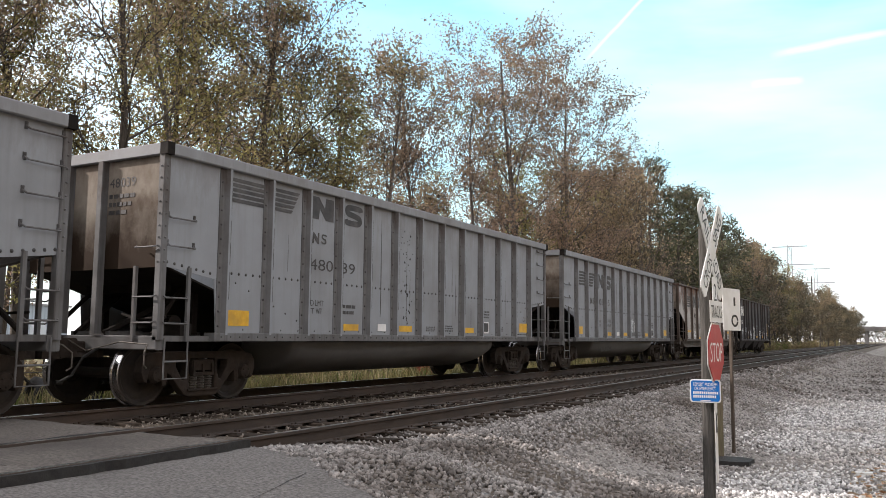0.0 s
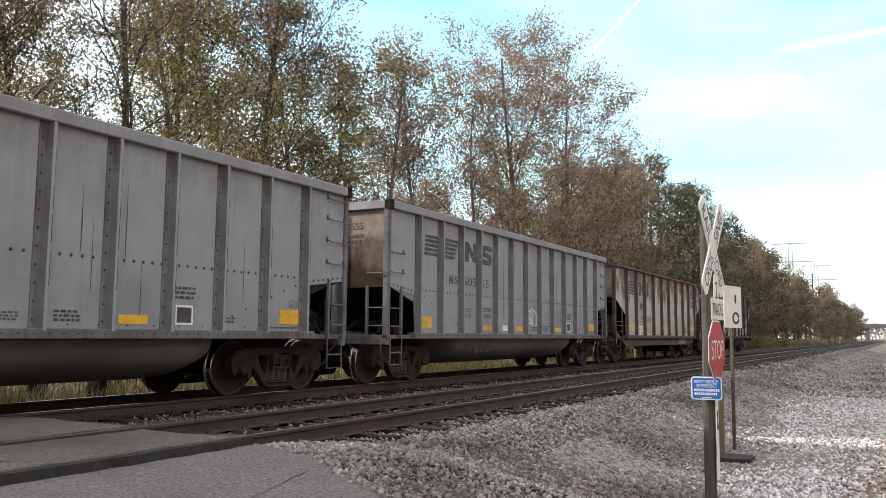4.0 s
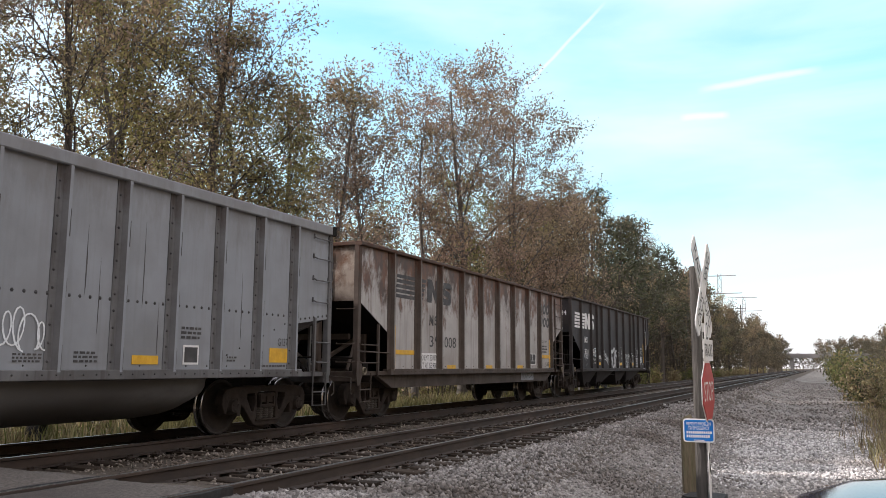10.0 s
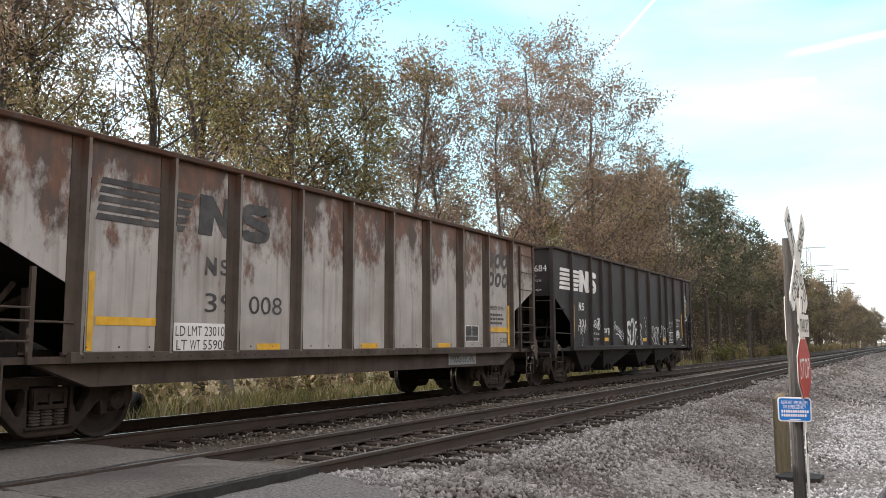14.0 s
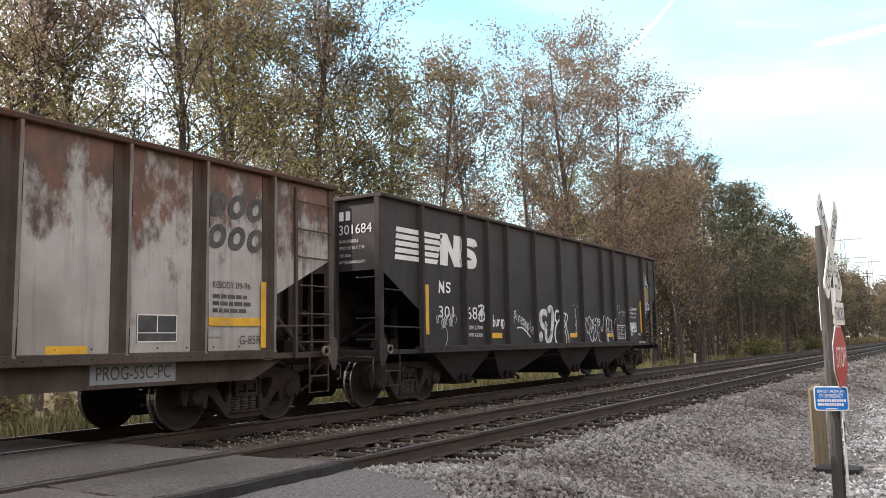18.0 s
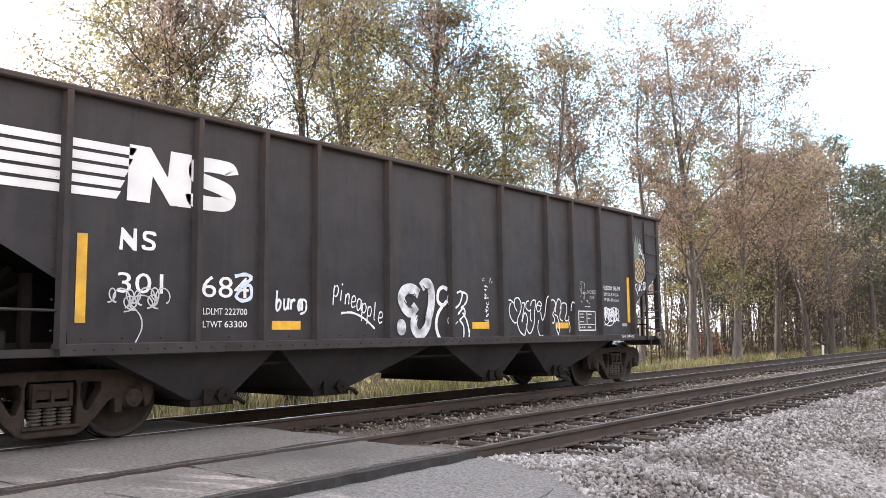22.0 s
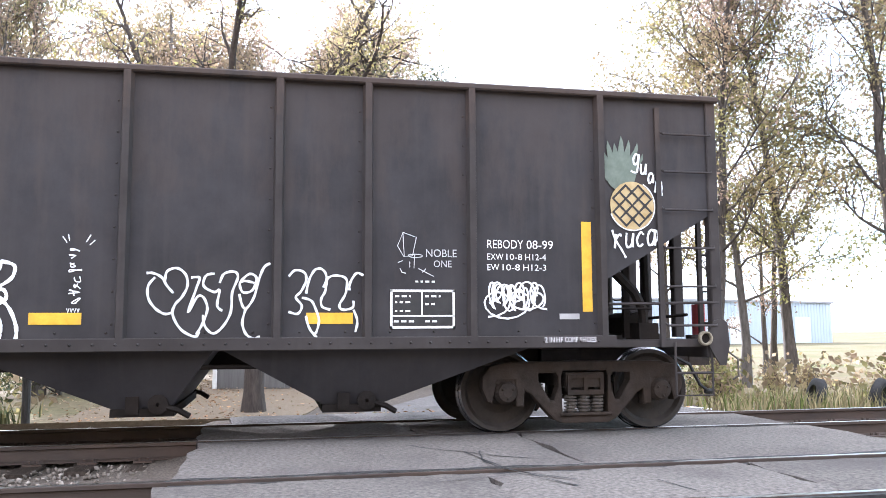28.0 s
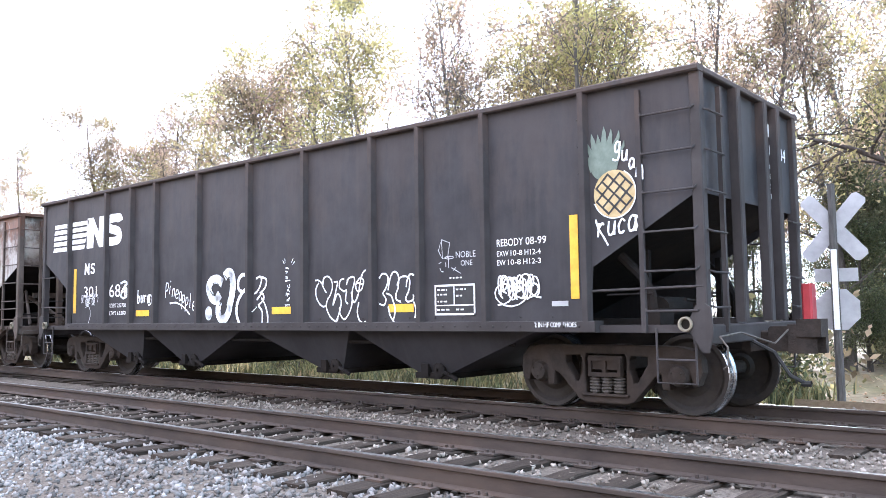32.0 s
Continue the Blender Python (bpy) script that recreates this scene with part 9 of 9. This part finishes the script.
for x, y, h in ((-17.2, 215.0, 17.0), (-15.0, 240.0, 15.5)):
    up = thing("utility_pole", "tall wooden utility pole beside the railway", "utility pole", "utility poles", (x, y, -0.6))
    part("pole", Shape().tube([(0, 0, 0), (0, 0, h)], [0.22, 0.14], 8), POLE_WOOD, up)
    part("cross_arm", Shape().box(-1.2, 1.2, -0.06, 0.06, h - 1.0, h - 0.85), POLE_WOOD, up)

# ---- the car that pulls up on the road ----
def road_car():
    """Front at x = 0, facing -x; ground at z = 0."""
    c = thing("car", "dark navy saloon car stopped on the road before the crossing", "car")
    W = 0.9
    secs = [(0.0, 0.45, 0.8, 0.72), (0.1, 0.24, 0.93, 0.82), (0.4, 0.2, 1.03, 0.88), (1.3, 0.2, 1.13, 0.9), (1.55, 0.2, 1.14, 0.9), (3.6, 0.2, 1.1, 0.9), (4.4, 0.25, 1.07, 0.86), (4.6, 0.4, 0.88, 0.8)]
    sh = Shape()
    n = 14
    rings = []
    for x, zb, zt, w in secs:
        ring = []
        for k in range(n + 1):
            u = -1 + 2 * k / n
            yy = w * math.copysign(min(1, abs(u) * 1.25), u)
            ed = max(0, abs(u) - 0.6) / 0.4
            zz = zt + 0.035 * (1 - u * u) - (zt - zb) * 0.55 * ed ** 2.2
            ring.append((x, yy, zz))
        ring += [(x, w * 1.0, zb), (x, -w * 1.0, zb)]
        rings.append(ring)
    m = len(rings[0])
    v = [p for r in rings for p in r]
    f = [(i * m + k, i * m + (k + 1) % m, (i + 1) * m + (k + 1) % m, (i + 1) * m + k) for i in range(len(rings) - 1) for k in range(m)]
    f += [tuple(range(m)), tuple(range((len(rings) - 1) * m, len(rings) * m))]
    sh.add(v, f)
    body = part("body", sh, CAR_NAVY, c, "glossy navy paint", smooth=True)
    def on_body(name, x0, x1, u0, u1, mat, lift, label, taper=0.0):
        ps = []
        for i in range(7):
            for k in range(7):
                x = x0 + (x1 - x0) * i / 6
                ua = u0 + (u1 - u0) * taper * (i / 6) ** 1.5
                u = ua + (u1 - ua) * k / 6
                j = max(q for q in range(len(secs) - 1) if secs[q][0] <= x)
                t = (x - secs[j][0]) / (secs[j + 1][0] - secs[j][0])
                zb, zt, w = (secs[j][q] * (1 - t) + secs[j + 1][q] * t for q in (1, 2, 3))
                ed = max(0, abs(u) - 0.6) / 0.4
                ps.append((x, w * math.copysign(min(1, abs(u) * 1.25), u) + math.copysign(lift, u) * (abs(u) > 0.7), zt + 0.035 * (1 - u * u) - (zt - zb) * 0.55 * ed ** 2.2 + lift))
        part(name, Shape().add(ps, [(i * 7 + k, i * 7 + k + 1, i * 7 + k + 8, i * 7 + k + 7) for i in range(6) for k in range(6)]), mat, c, label, smooth=True)
    on_body("headlamp_lens", 0.1, 0.95, -0.98, -0.6, CAR_LENS, 0.012, "large clear swept-back headlamp lens", 0.92)
    on_body("indicator", 0.5, 0.82, -0.86, -0.66, CAR_ORANGE, 0.018, "orange indicator behind the lens", 0.5)
    sh = Shape()
    cab = [(1.35, 1.08, 0.8), (2.1, 1.52, 0.62), (3.2, 1.54, 0.62), (4.0, 1.1, 0.76)]
    v = [(x, s * w, z) for x, z, w in cab for s in (-1, 1)] + [(x, s * 0.84, 0.95) for x in (1.35, 4.0) for s in (-1, 1)]
    sh.add(v, [(2, 4, 5, 3), (0, 2, 3, 1), (4, 6, 7, 5), (0, 1, 9, 8), (6, 7, 11, 10), (0, 8, 10, 6, 4, 2), (1, 3, 5, 7, 11, 9)])
    cabin = part("cabin", sh, CAR_NAVY, c)
    part("windscreen", Shape().add([(1.4, -0.74, 1.12), (1.4, 0.74, 1.12), (2.06, 0.58, 1.5), (2.06, -0.58, 1.5), (1.39, -0.74, 1.13), (1.39, 0.74, 1.13), (2.04, 0.58, 1.51), (2.04, -0.58, 1.51)], [(4, 5, 6, 7), (0, 3, 2, 1), (0, 1, 5, 4), (1, 2, 6, 5), (2, 3, 7, 6), (3, 0, 4, 7)]), CAR_GLASS, cabin)
    for s in (-1, 1):
        part("side_window", Shape().add([(1.75, s * 0.765, 1.14), (3.7, s * 0.765, 1.14), (3.15, s * 0.65, 1.48), (2.15, s * 0.65, 1.48)], [(0, 1, 2, 3)]), CAR_GLASS, cabin)
        lampm = Shape().lathe([(0, 0.001), (-0.03, 0.07), (0.0, 0.1), (0.12, 0.11)], 14, 0, centre=(0.1, s * 0.68, 0.7))
        part("headlight", lampm, CAR_CHROME, c, "clear chrome headlight")
        part("mirror", Shape().box(1.5, 1.62, *sorted((s * 0.86, s * 1.03)), 1.08, 1.2, c=0.02), CAR_NAVY, c)
        for xx in (0.85, 3.65):
            w = part("wheel", Shape().lathe([(s * 0.68, 0.2), (s * 0.68, 0.3), (s * 0.72, 0.32), (s * 0.86, 0.32), (s * 0.9, 0.3), (s * 0.9, 0.2)], 24, 1, centre=(xx, 0, 0.32)), TYRE, c)
            part("rim", Shape().lathe([(s * 0.89, 0.001), (s * 0.9, 0.05), (s * 0.88, 0.2)], 18, 1, centre=(xx, 0, 0.32)), STEEL_GALV, w)
    part("grille", Shape().box(-0.01, 0.05, -0.45, 0.45, 0.5, 0.6, c=0.01), SIGN_BLACK, c)
    return c


VEHICLE = road_car()

# ---- what moves ----
TRAVEL = (0.136, 2.576, 5.056, 7.539, 10.042, 12.535, 15.018, 17.461, 19.904, 22.358, 24.811, 27.244, 29.657, 32.030, 34.327, 36.583, 38.840, 41.076, 43.293, 45.469, 47.662, 49.846, 52.009, 54.142, 56.278, 58.463, 60.668, 62.694, 64.599, 66.574, 68.676, 70.779, 72.865)


def travelled(t):
    """Metres the train has rolled, by a smooth curve through the seconds."""
    i = min(int(t), 31)
    u = t - i
    p0, p1, p2, p3 = (TRAVEL[min(max(k, 0), 32)] for k in (i - 1, i, i + 1, i + 2))
    if i == 0:
        p0 = p1 - (p2 - p1)
    if i == 31:
        p3 = p2 + (p2 - p1)
    return p1 + 0.5 * u * (p2 - p0 + u * (2 * p0 - 5 * p1 + 4 * p2 - p3 + u * (3 * (p1 - p2) + p3 - p0)))


def motions():
    for car, y0 in CARS:
        walk(car, [(0.5 * k, pose(TRAIN_X, y0 - travelled(0.5 * k), 0)) for k in range(65)])
    for wheel, y in WHEELS:
        walk(wheel, [(0.25 * k, pose(0, y, 0.46, math.degrees(travelled(0.25 * k) / 0.46))) for k in range(129)])
    D = -0.03
    walk(VEHICLE, [(0.0, pose(11.5 + D, 4.45, -0.56)), (2.0, pose(7.4 + D, 4.45, -0.56)), (4.0, pose(3.3 + D, 4.45, -0.56)), (5.0, pose(1.55 + D, 4.45, -0.56)), (5.5, pose(0.85 + D, 4.45, -0.56)), (6.0, pose(0.4 + D, 4.45, -0.56)),
                   (6.5, pose(0.06 + D, 4.45, -0.56)), (7.0, pose(0.02 + D, 4.45, -0.56)), (10.5, pose(0.02 + D, 4.45, -0.56)), (11.0, pose(0.005 + D, 4.45, -0.56)), (12.0, pose(-0.05 + D, 4.45, -0.56)), (13.0, pose(-0.07 + D, 4.45, -0.56)), (32.0, pose(-0.07 + D, 4.45, -0.56))])


motions()
